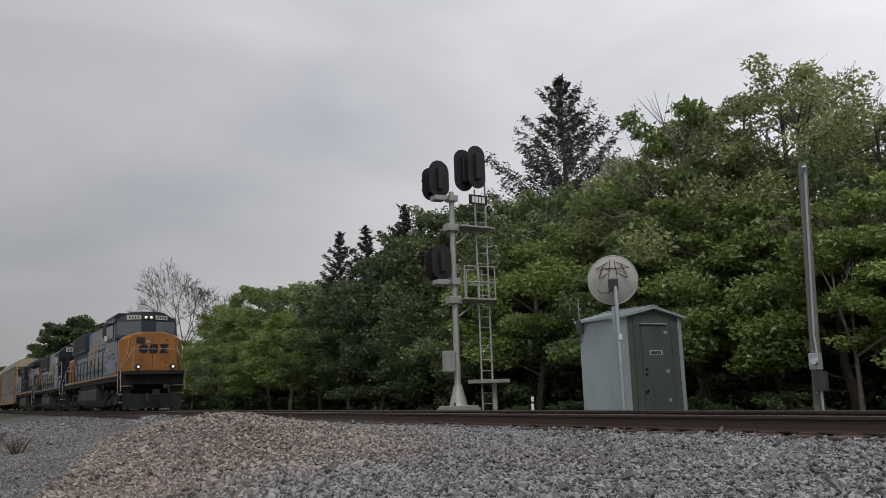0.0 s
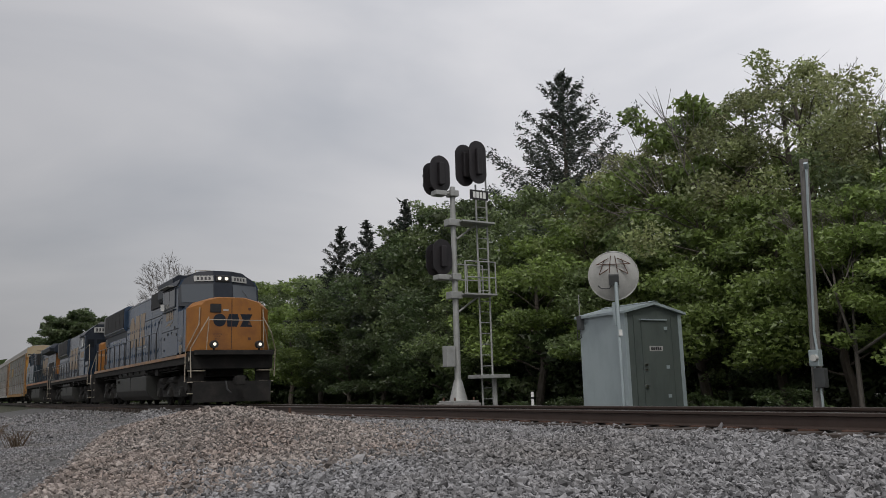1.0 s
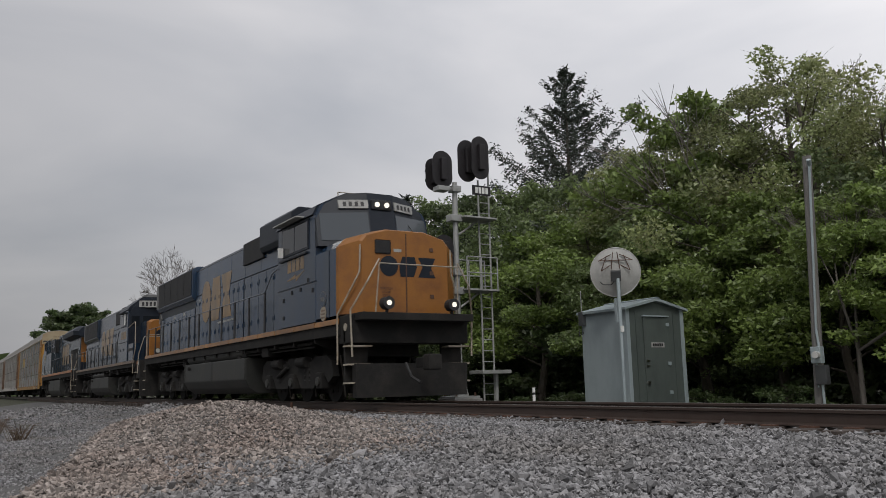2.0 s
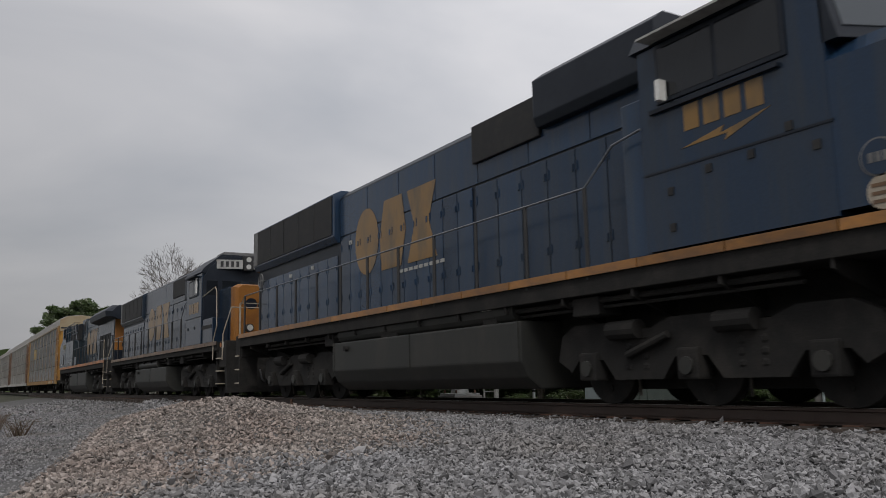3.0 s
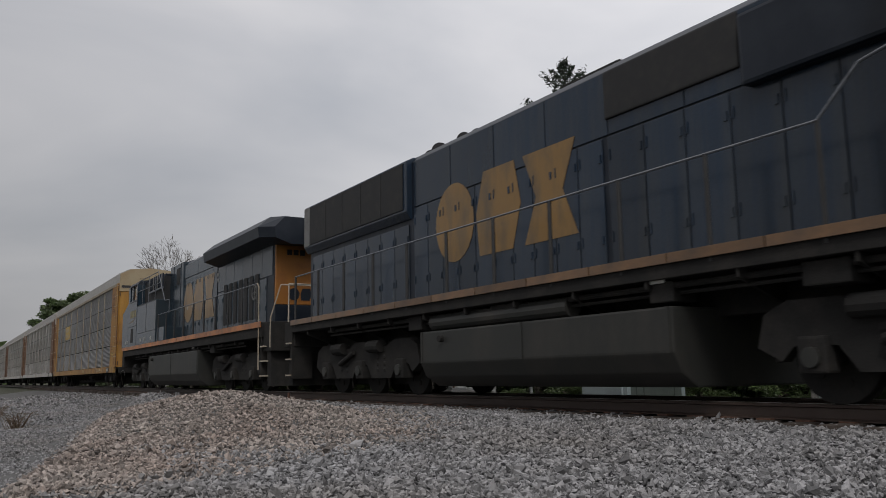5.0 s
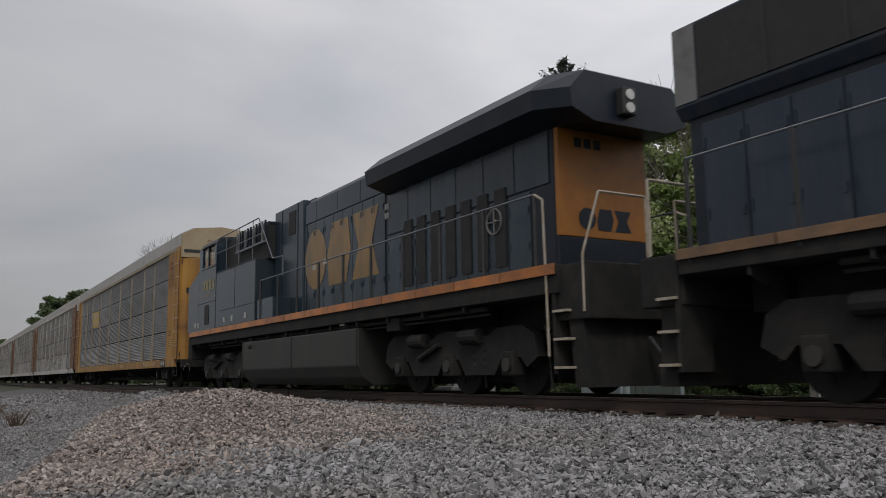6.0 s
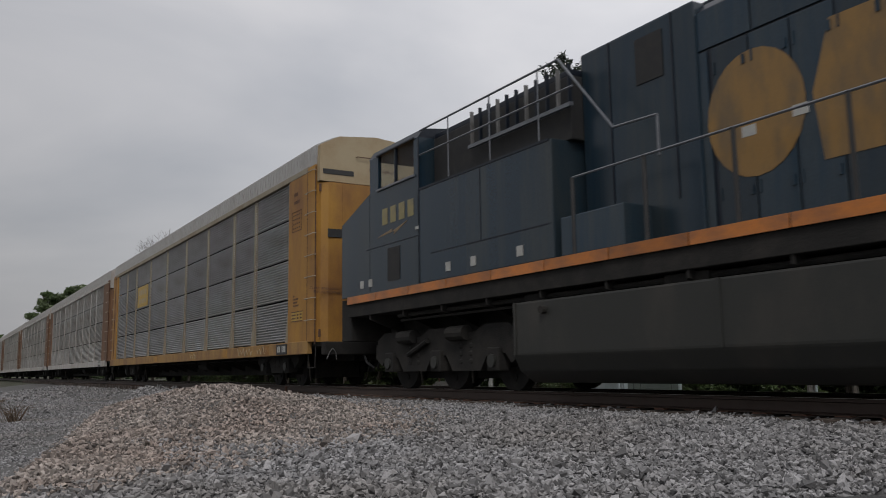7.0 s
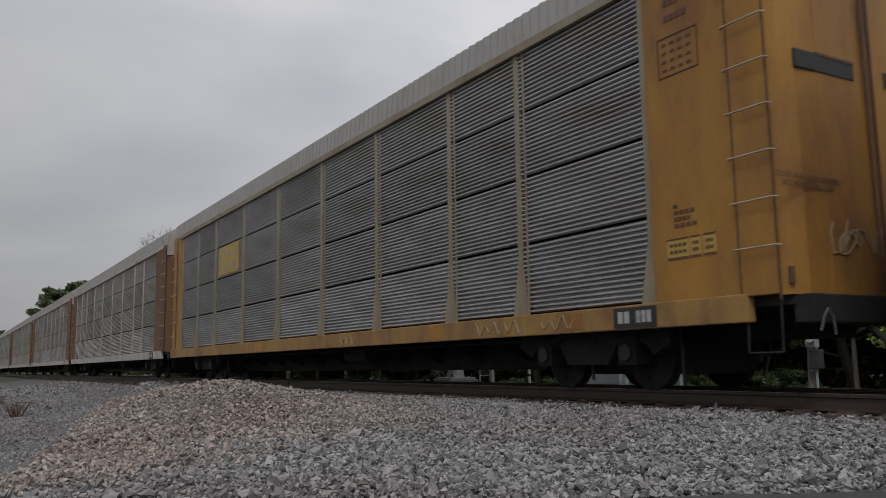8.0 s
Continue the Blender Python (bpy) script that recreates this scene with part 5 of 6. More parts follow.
        g = part("roof_end", prism(new_bm(), gable, "x", min(q * 13.3, q * 13.57), max(q * 13.3, q * 13.57)), RACK_END if yellow_end else PALE_POST, L, "cream painted roof end panel" if yellow_end else "")
        if q > 0 and yellow_end:
            part("slot", box(new_bm(), 13.56, 13.582, -1.42, -0.62, 5.06, 5.18), BLACK, g, "dark recessed slot")
            part("grab_iron", pipe(new_bm(), [(13.57, -0.55, 5.55), (13.63, -0.53, 5.55), (13.63, -0.1, 5.55), (13.57, -0.08, 5.55)], 0.012), RUST, g)
            part("grab_iron", pipe(new_bm(), [(13.57, 0.15, 5.55), (13.63, 0.17, 5.55), (13.63, 0.75, 5.55), (13.57, 0.77, 5.55)], 0.012), RUST, g)
            w = part("height_notice", text_mesh("EXCESS HEIGHT", 0.105, RUST), RUST, g, "stencilled height notice")
            w.matrix_basis = Matrix.Translation((13.576, 0.16, 5.22)) @ Euler((radians(90), 0, radians(90))).to_matrix().to_4x4()
        truck(L, q * 9.9, 2, 0.42, 1.75, 0.85)
        coupler(L, q * 13.5, q)
        part("end_sill", box(new_bm(), min(q * 13.45, q * 13.7), max(q * 13.45, q * 13.7), -1.4, 1.4, 0.75, 1.05, 0.02), GRIME, L)
    belly = [(-13.0, 0.62), (-8.6, 0.62), (-7.9, 0.27), (7.9, 0.27), (8.6, 0.62), (13.0, 0.62), (13.0, 0.95), (-13.0, 0.95)]
    part("under_frame", prism(new_bm(), belly, "y", -0.35, 0.35), GRIME, L)
    for x in np.arange(-7.5, 7.6, 1.5):
        part("cross_bearer", prism(new_bm(), [(-1.40, 0.78), (-0.36, 0.40), (0.36, 0.40), (1.40, 0.78), (1.40, 0.94), (-1.40, 0.94)], "x", x - 0.03, x + 0.03), GRIME, L)
    part("brake_reservoir", rod(new_bm(), (1.2, -0.85, 0.62), (2.3, -0.85, 0.62), 0.17, 14), GRIME, L)
    part("brake_pipe", pipe(new_bm(), [(-8.5, -1.1, 0.72), (8.5, -1.1, 0.72)], 0.025), GRIME, L)
    # plates with writing too small to read
    b = part("data_plate", box(new_bm(), 10.9, 11.65, -1.572, -1.562, 0.80, 1.06), BLACK, L, "black plate with white bars")
    mark_blocks(b, 10.97, 11.2, 0.86, 1.01, -1.573, 2, PLATE)
    mark_blocks(b, 11.3, 11.58, 0.86, 1.01, -1.573, 3, PLATE)
    if not yellow_end:
        return L
    rng = random.Random(17)
    for x0 in (9.35, 8.15, 7.6, 2.2):
        line = [(x0 + 0.055 * k, -1.566, 0.93 + 0.085 * math.sin(k * 1.25 + x0) + 0.03 * math.cos(k * 0.7)) for k in range(15)]
        rings = []
        for k, p in enumerate(line):
            d = Vector(line[min(k + 1, 14)]) - Vector(line[max(k - 1, 0)])
            w = Vector((-d.z, 0, d.x)).normalized() * 0.009
            e, p = Vector((0, 0.005, 0)), Vector(p)
            rings.append([p - w - e, p + w - e, p + w + e, p - w + e])
        part("scrawl", loft(new_bm(), rings), RACK_END, L, "pale sprayed scrawl")
    for x in (9.9, 6.1, -3.4):
        part("sill_patch", box(new_bm(), x, x + rng.uniform(0.25, 0.5), -1.566, -1.555, 0.82, 1.05, 0.003), RACK_YELLOW, L, "patch of fresh yellow paint")
    for q in (-1, 1):
        part("stirrup_step", pipe(new_bm(), [(q * 12.95, -1.50, 1.05), (q * 12.95, -1.52, 0.45), (q * 13.38, -1.52, 0.45), (q * 13.38, -1.50, 1.05)], 0.012), GRIME, L)
        part("uncoupling_lever", pipe(new_bm(), [(q * 13.72, -1.36, 0.66), (q * 13.72, -1.30, 0.80), (q * 13.72, -1.22, 0.90), (q * 13.72, -1.14, 0.80), (q * 13.72, -1.12, 0.62)], 0.008), GRAB, L)
    s = part("side_placard", box(new_bm(), -7.55, -5.45, -1.492, -1.478, 3.30, 4.20), RACK_ROOF, L, "yellow placard with pale bars")
    s.data.materials[0] = NOTICE
    mark_blocks(s, -7.3, -5.7, 3.82, 4.05, -1.493, 4, RACK_END)
    mark_blocks(s, -7.3, -5.7, 3.45, 3.65, -1.493, 5, RACK_END)
    if yellow_end:
        for x0, x1 in ((11.86, 12.2), (12.22, 12.38), (12.42, 12.6)):
            n = part("notice", box(new_bm(), x0, x1, -1.536, -1.530, 1.58, 1.84), NOTICE, L, "faded yellow notice with a dark border")
            for z in (1.595, 1.825):
                part("notice_border", box(new_bm(), x0, x1, -1.539, -1.534, z - 0.012, z + 0.012), RUST, n)
            mark_blocks(n, x0 + 0.03, x1 - 0.03, 1.73, 1.77, -1.535, 4, RUST, "stencil_bar")
            mark_blocks(n, x0 + 0.03, x1 - 0.03, 1.65, 1.69, -1.535, 4, RUST, "stencil_bar")
        for k in range(4):
            part("notice_frame", box(new_bm(), *((11.86, 12.5, -1.538, -1.530, 3.85 + 0.50 * k, 3.862 + 0.50 * k) if k < 2 else (11.86 + 0.628 * (k - 2), 11.872 + 0.628 * (k - 2), -1.538, -1.530, 3.85, 4.362))), RUST, L)
        for k in range(4):
            mark_blocks(L, 11.90, 12.42, 4.25 - 0.11 * k, 4.285 - 0.11 * k, -1.532, 4, RUST, "stencil_bar", 0.45)
        for z, x1 in ((2.20, 12.05), (2.12, 12.32), (2.04, 12.25), (1.96, 12.35)):
            mark_blocks(L, 11.98, x1, z, z + 0.045, -1.532, 4, RUST, "stencil_bar")
        mark_blocks(L, 11.98, 12.25, 4.75, 4.84, -1.532, 3, RUST, "stencil_bar")
        mark_blocks(L, 11.98, 12.35, 4.55, 4.63, -1.532, 4, RUST, "stencil_bar")
    return L


TRAIN = [loco_a(), loco_b(), loco_c()]


def repaint(thing, old, paint):
    """Gives one unit its own shade of the fleet blue."""
    for o in thing.children_recursive:
        if o.data.materials[0] == old:
            o.data.materials[0] = paint


repaint(TRAIN[1][0], BLUE, FADED_BLUE)
repaint(TRAIN[2][0], BLUE, TEAL_BLUE)
carrier = car_carrier(True)
TRAIN.append((carrier, -68.35))
grey_carrier = car_carrier(False)
TRAIN.append((grey_carrier, -96.6))
for i in range(5):
    twin = copy_thing(grey_carrier, pose(0, 0, 0))
    TRAIN.append((twin, -96.6 - 28.3 * (i + 1)))
    WHEELS += [(o, o.location.x, o.location.z) for o in twin.children_recursive if o.name.startswith("wheelset")]


# ---- beside the track: signal, shed, dish, service pole ----
ALU = surface("aluminium_paint", (0.34, 0.345, 0.335), 0.5, 0.3, second=(0.26, 0.26, 0.245), scale=4, bump=0.05)
# pale blue tint carries the sky's reflection on the sheet metal
GALV = surface("galvanised_sheet", (0.40, 0.465, 0.485), 0.38, 0.35, second=(0.31, 0.365, 0.385), scale=1.6, mix=0.6, stretch=(1, 1, .4), bump=0.04)
GREENISH = surface("weathered_green_grey_sheet", (0.105, 0.125, 0.115), 0.5, 0.3, second=(0.075, 0.09, 0.085), scale=2, mix=0.6, stretch=(1, 1, .4), bump=0.04)
SIGNAL_BLACK = surface("signal_black_paint", (0.010, 0.008, 0.010), 0.6, second=(0.018, 0.014, 0.016))
CONCRETE = surface("concrete", (0.22, 0.21, 0.20), 0.9, second=(0.15, 0.145, 0.13), scale=5, bump=0.3)
DISH = surface("dish_paint", (0.50, 0.50, 0.48), 0.55, second=(0.36, 0.36, 0.34), scale=3, mix=0.6)
POLE_WOOD = surface("weathered_pole_wood", (0.19, 0.182, 0.172), 0.9, second=(0.12, 0.112, 0.105), scale=5, mix=0.6, stretch=(5, 5, 0.4), bump=0.4)
DARKGREY = surface("dark_grey_enamel", (0.06, 0.063, 0.065), 0.5)


def oval(w, h, n=20):
    """A stadium outline, centred."""
    r, pts = w / 2, []
    for i in range(n):
        a = math.pi * i / (n - 1)
        pts.append((r * math.cos(a), h / 2 - r + r * math.sin(a)))
    for i in range(n):
        a = math.pi + math.pi * i / (n - 1)
        pts.append((r * math.cos(a), -h / 2 + r + r * math.sin(a)))
    return pts


def signal_head(parent, x, y, z, h, facing, w=0.62, lights=3):
    """Black oval backing plate with a case and hooded lenses; facing is the side of the lenses along x."""
    hd = part("signal_head", prism(new_bm(), [(y + a, z + b) for a, b in oval(w, h)], "x", x - 0.012, x + 0.012), SIGNAL_BLACK, parent, "black oval signal head")
    part("case", box(new_bm(), min(x - facing * 0.14, x - facing * 0.01), max(x - facing * 0.14, x - facing * 0.01), y - 0.09, y + 0.09, z - h * 0.30, z + h * 0.30, 0.03), SIGNAL_BLACK, hd)
    for i in range(lights):
        c = z + (i - (lights - 1) / 2) * h * 0.29
        part("lens", rod(new_bm(), (x, y, c), (x + facing * 0.03, y, c), 0.095, 16), SIGNAL_BLACK, hd)
        out = [(0.13 * math.cos(a), 0.13 * math.sin(a)) for a in np.linspace(-0.3, math.pi + 0.3, 12)]
        inn = [(0.12 * math.cos(a), 0.12 * math.sin(a)) for a in np.linspace(math.pi + 0.3, -0.3, 12)]
        part("hood", prism(new_bm(), [(y + a, c + b) for a, b in out + inn], "x", min(x, x + facing * 0.26), max(x, x + facing * 0.26)), SIGNAL_BLACK, hd)
    return hd


def build_signal():
    sx, sy = -19.67, 12.2
    S = root("railway_signal", None, "grey metal signal mast with black oval heads, ladder and platforms", "signal")
    m = part("mast", rod(new_bm(), (sx, sy, 0.55), (sx, sy, 6.05), 0.092, 16, 0.075), ALU, S, smooth=True)
    part("mast_flare", rod(new_bm(), (sx, sy, 0.02), (sx, sy, 0.6), 0.26, 16, 0.11), ALU, S, smooth=True)
    part("base_plate", box(new_bm(), sx - 0.4, sx + 0.4, sy - 0.4, sy + 0.4, -0.03, 0.03, 0.01), ALU, S)
    part("foundation", box(new_bm(), sx - 0.45, sx + 0.45, sy - 0.45, sy + 0.45, -0.8, -0.03, 0.03), CONCRETE, S)
    for a, b in ((-0.3, -0.3), (-0.3, 0.3), (0.3, -0.3), (0.3, 0.3)):
        part("anchor_bolt", rod(new_bm(), (sx + a, sy + b, 0.03), (sx + a, sy + b, 0.12), 0.025, 6), RUST, S)
    for z, top in ((5.85, 6.25), (3.45, 3.85)):
        arm = part("bracket_arm", pipe(new_bm(), [(sx, sy, z), (sx, sy - 0.42, z), (sx, sy - 0.42, z + 0.25)], 0.05, 8), ALU, S)
        part("clamp", box(new_bm(), sx - 0.14, sx + 0.14, sy - 0.14, sy + 0.14, z - 0.09, z + 0.09, 0.02), ALU, arm)
        part("foot_box", box(new_bm(), sx - 0.16, sx + 0.16, sy - 0.62, sy - 0.26, z - 0.1, z + 0.04, 0.02), ALU, arm)
    signal_head(S, sx + 0.05, sy - 0.42, 6.38, 1.08, -1, 0.64, 2)
    signal_head(S, sx - 0.30, sy - 0.52, 6.30, 0.95, -1, 0.50, 2)
    signal_head(S, sx + 0.05, sy - 0.42, 4.00, 1.00, -1, 0.60, 2)
    signal_head(S, sx - 0.28, sy - 0.50, 3.95, 0.92, -1, 0.50, 2)
    signal_head(S, sx - 0.12, sy + 0.52, 6.78, 1.25, -1, 0.62, 3)
    signal_head(S, sx + 0.22, sy + 0.76, 6.82, 1.28, -1, 0.58, 3)
    # ladder behind the mast, seen beside it
    ly0, ly1 = sy + 0.80, sy + 1.16
    lad = part("ladder", pipe(new_bm(), [(sx, ly0, -0.3), (sx, ly0, 6.2)], 0.028), ALU, S)
    part("ladder_stile", pipe(new_bm(), [(sx, ly1, -0.3), (sx, ly1, 6.95)], 0.028), ALU, lad)
    rung = to_mesh("rung", rod(new_bm(), (0, 0, 0), (0, 0.36, 0), 0.013, 6), ALU)
    pieces("rung", rung, lad, [pose(sx, ly0, 0.05 + 0.305 * i) for i in range(20)])
    # platforms with rails
    for z in (5.05, 2.98):
        p = part("platform", box(new_bm(), sx - 0.35, sx + 0.35, sy + 0.10, sy + 1.2, z - 0.05, z, 0.008), ALU, S)
        part("brace", pipe(new_bm(), [(sx, sy + 0.1, z - 0.5), (sx, sy + 0.75, z - 0.06)], 0.03), ALU, p)
        part("clamp", box(new_bm(), sx - 0.15, sx + 0.15, sy - 0.22, sy + 0.15, z - 0.15, z + 0.05, 0.02), ALU, p)
        for xx in (-0.33, 0.33) if z < 4 else ():
            rails = new_bm()
            for q in (0.45, 0.9):
                rod(rails, (sx + xx, sy + 0.14, z + q), (sx + xx, sy + 1.16, z + q), 0.018, 6)
            part("guard_rail", rails, ALU, p)
            for yy in (0.14, 0.62, 1.16):
                part("rail_post", rod(new_bm(), (sx + xx, sy + yy, z), (sx + xx, sy + yy, z + 0.9), 0.02, 6), ALU, p)
    plate = part("number_plate", box(new_bm(), sx + 0.36, sx + 0.38, sy + 0.36, sy + 0.98, 5.66, 5.94), SIGNAL_BLACK, S, "black plate with white bars")
    mark_blocks(plate, sy + 0.44, sy + 0.90, 5.71, 5.89, sx + 0.381, 4, WHITE, normal="x")
    part("junction_box", box(new_bm(), sx - 0.10, sx + 0.14, sy - 0.42, sy - 0.14, 0.95, 1.52, 0.02), ALU, S, "grey junction box")
    stand = part("ladder_stand", box(new_bm(), sx - 0.35, sx + 0.35, ly0 - 0.25, ly1 + 0.35, 0.62, 0.72, 0.01), ALU, S)
    part("stand_post", rod(new_bm(), (sx, ly1 + 0.05, -0.9), (sx, ly1 + 0.05, 0.62), 0.075, 10), ALU, stand)
    part("foundation", box(new_bm(), sx - 0.3, sx + 0.3, ly0 - 0.2, ly1 + 0.3, -0.9, -0.42, 0.02), CONCRETE, stand)


build_signal()


def build_shed():
    x0, x1, y0, y1, zb = -16.55, -14.92, 14.0, 15.92, -0.66
    S = root("equipment_shed", None, "small galvanised metal equipment shed with a green-grey door", "shed")
    part("plinth", box(new_bm(), x0 - 0.1, x1 + 0.1, y0 - 0.1, y1 + 0.1, zb - 0.3, zb + 0.12, 0.02), CONCRETE, S)
    part("side_wall", box(new_bm(), x0, x1, y0, y0 + 0.04, zb + 0.1, 2.06), GALV, S, "pale blue-grey galvanised wall")
    part("side_wall", box(new_bm(), x0, x1, y1 - 0.04, y1, zb + 0.1, 2.06), GALV, S)
    part("back_wall", box(new_bm(), x0, x0 + 0.04, y0 + 0.04, y1 - 0.04, zb + 0.1, 2.06), GALV, S)
    ym = (y0 + y1) / 2
    gable = [(y0 + 0.04, zb + 0.1), (y0 + 0.04, 2.06), (ym, 2.26), (y1 - 0.04, 2.06), (y1 - 0.04, zb + 0.1)]
    f = part("front_wall", prism(new_bm(), gable, "x", x1 - 0.05, x1 - 0.01), GREENISH, S, "green-grey front wall")
    for y in (y0 - 0.004, y1 - 0.10):
        part("corner_trim", box(new_bm(), x1 - 0.02, x1 + 0.012, y, y + 0.11, zb + 0.1, 2.05, 0.005), GALV, f)
    for y in (y0 + 0.30, y1 - 0.36):
        part("seam", box(new_bm(), x1 - 0.01, x1 + 0.015, y, y + 0.03, zb + 0.1, 2.0), GREENISH, f)
    d = part("door", box(new_bm(), x1 - 0.01, x1 + 0.022, ym - 0.42, ym + 0.38, zb + 0.22, 1.86, 0.008), GREENISH, f, "green-grey steel door")
    part("drip_cap", box(new_bm(), x1, x1 + 0.06, ym - 0.46, ym + 0.42, 1.88, 1.91), GALV, f)
    sign = part("sign", box(new_bm(), x1 + 0.023, x1 + 0.028, ym - 0.20, ym + 0.24, 1.13, 1.25), PLATE, S, "small pale sign with dark bars")
    mark_blocks(sign, ym - 0.16, ym + 0.20, 1.155, 1.225, x1 + 0.0285, 5, BLACK, normal="x")
    part("hasp", box(new_bm(), x1 + 0.02, x1 + 0.05, ym - 0.40, ym - 0.30, 0.78, 0.83), SHINE, f)
    part("hasp", box(new_bm(), x1 + 0.02, x1 + 0.05, ym - 0.40, ym - 0.31, 0.66, 0.70), SHINE, f)
    part("padlock", rod(new_bm(), (x1 + 0.02, ym - 0.38, 0.28), (x1 + 0.07, ym - 0.38, 0.28), 0.05, 10), SHINE, f)
    for z in (0.0, 0.7, 1.65):
        part("hinge", box(new_bm(), x1 + 0.02, x1 + 0.04, ym + 0.33, ym + 0.43, z, z + 0.08), GALV, f)
    roof = [(y0 - 0.10, 2.03), (ym, 2.27), (y1 + 0.10, 2.03), (y1 + 0.10, 2.09), (ym, 2.34), (y0 - 0.10, 2.09)]
    r = part("roof", prism(new_bm(), roof, "x", x0 - 0.08, x1 + 0.10), GALV, S, "low gabled metal roof")
    part("ridge_cap", prism(new_bm(), [(ym - 0.12, 2.325), (ym, 2.352), (ym + 0.12, 2.325), (ym + 0.12, 2.335), (ym, 2.365), (ym - 0.12, 2.335)], "x", x0 - 0.09, x1 + 0.11), GALV, r)
    a = part("aerial", pipe(new_bm(), [(x0 + 0.1, y0 - 0.07, 1.75), (x0 + 0.1, y0 - 0.07, 2.65)], 0.012), ALU, S)
    part("bracket", box(new_bm(), x0 + 0.02, x0 + 0.18, y0 - 0.12, y0, 1.75, 2.1, 0.01), DARKGREY, a)
    part("cable", pipe(new_bm(), [(x0 + 0.1, y0 - 0.1, 1.8), (x0 + 0.2, y0 - 0.12, 1.55), (x0 + 0.02, y0 - 0.1, 1.5), (x0 - 0.02, y0 - 0.08, 1.75)], 0.012), BLACK, a)


build_shed()


def build_dish():
    px, py, c = -14.70, 13.62, Vector((-14.86, 13.70, 2.92))
    D = root("satellite_dish", None, "white dish aerial seen from behind on a galvanised pole", "dish aerial")
    part("pole", pipe(new_bm(), [(px, py, -0.9), (px, py, 2.75)], 0.045, 10), GALV, D)
    # shallow bowl that faces away from the track's viewer side
    n, rings = 32, 6
    face = Vector((-0.74, 0.62, 0.25)).normalized()
    turn = face.to_track_quat("Z", "Y").to_matrix()
    bm = new_bm()
    vs = [bm.verts.new(c + turn @ Vector((0, 0, -0.10)))]
    grid = []
    for side in (0, 1):
        for j in range(1, rings + 1):
            r = 0.59 * j / rings
            grid.append([bm.verts.new(c + turn @ Vector((r * math.cos(2 * math.pi * i / n), r * math.sin(2 * math.pi * i / n), -0.10 + 0.12 * (j / rings) ** 2 + 0.02 * side))) for i in range(n)])
    top = bm.verts.new(c + turn @ Vector((0, 0, -0.08)))
    for side, centre in ((0, vs[0]), (1, top)):
        g = grid[side * rings:(side + 1) * rings]
        for i in range(n):
            bm.faces.new((centre, g[0][i], g[0][(i + 1) % n]))
            for a, b in zip(g, g[1:]):
                bm.faces.new((a[i], b[i], b[(i + 1) % n], a[(i + 1) % n]))
    for i in range(n):
        bm.faces.new((grid[rings - 1][i], grid[2 * rings - 1][i], grid[2 * rings - 1][(i + 1) % n], grid[rings - 1][(i + 1) % n]))
    bowl = part("bowl", bm, DISH, D, "pale weathered dish bowl", smooth=True)
    rim = [c + turn @ Vector((0.59 * math.cos(2 * math.pi * i / n), 0.59 * math.sin(2 * math.pi * i / n), 0.02)) for i in range(n + 1)]
    part("rim", pipe(new_bm(), rim, 0.014), DISH, bowl)

    def on(u, v, d=-0.14):
        return c + turn @ Vector((u, v, d))
    right = turn @ Vector((1, 0, 0))
    flip = 1 if right.cross(Vector((0, 0, 1))).dot(face) < 0 else -1
    up = [on(0, s, -0.2).z for s in (1, -1)]
    sv = 1 if up[0] > up[1] else -1
    for a, b in (((-0.40, 0.30), (0.40, 0.30)), ((-0.34, 0.06), (-0.20, 0.42)), ((0.34, 0.06), (0.20, 0.42)), ((-0.34, 0.06), (-0.05, 0.22)), ((0.34, 0.06), (0.05, 0.22)), ((-0.1, 0.1), (-0.05, 0.5)), ((0.1, 0.1), (0.05, 0.5)), ((-0.40, 0.30), (-0.1, 0.44)), ((0.40, 0.30), (0.1, 0.44))):
        part("back_strut", rod(new_bm(), on(a[0], sv * a[1], -0.13), on(b[0], sv * b[1], -0.06), 0.010, 5), RUST, bowl)
    part("mount", loft(new_bm(), [[on(-0.12, -0.2 * sv, -0.10), on(0.12, -0.2 * sv, -0.10), on(0.12, 0.06 * sv, -0.10), on(-0.12, 0.06 * sv, -0.10)], [on(-0.11, -0.19 * sv, -0.24), on(0.11, -0.19 * sv, -0.24), on(0.11, 0.05 * sv, -0.24), on(-0.11, 0.05 * sv, -0.24)]]), DARKGREY, D, "dark mount bracket")
    part("cable", pipe(new_bm(), [on(0.05, -0.18 * sv, -0.22), on(0.12, -0.27 * sv, -0.2), on(0.3, -0.27 * sv, -0.14), on(0.38, -0.2 * sv, -0.10)], 0.012), BLACK, D)
    part("clamp_box", box(new_bm(), px - 0.13, px - 0.045, py - 0.05, py + 0.05, 1.72, 2.28, 0.01), GALV, D)
    part("insulator", rod(new_bm(), (px + 0.05, py, 1.48), (px + 0.05, py, 1.62), 0.045, 10), WHITE, D)


build_dish()


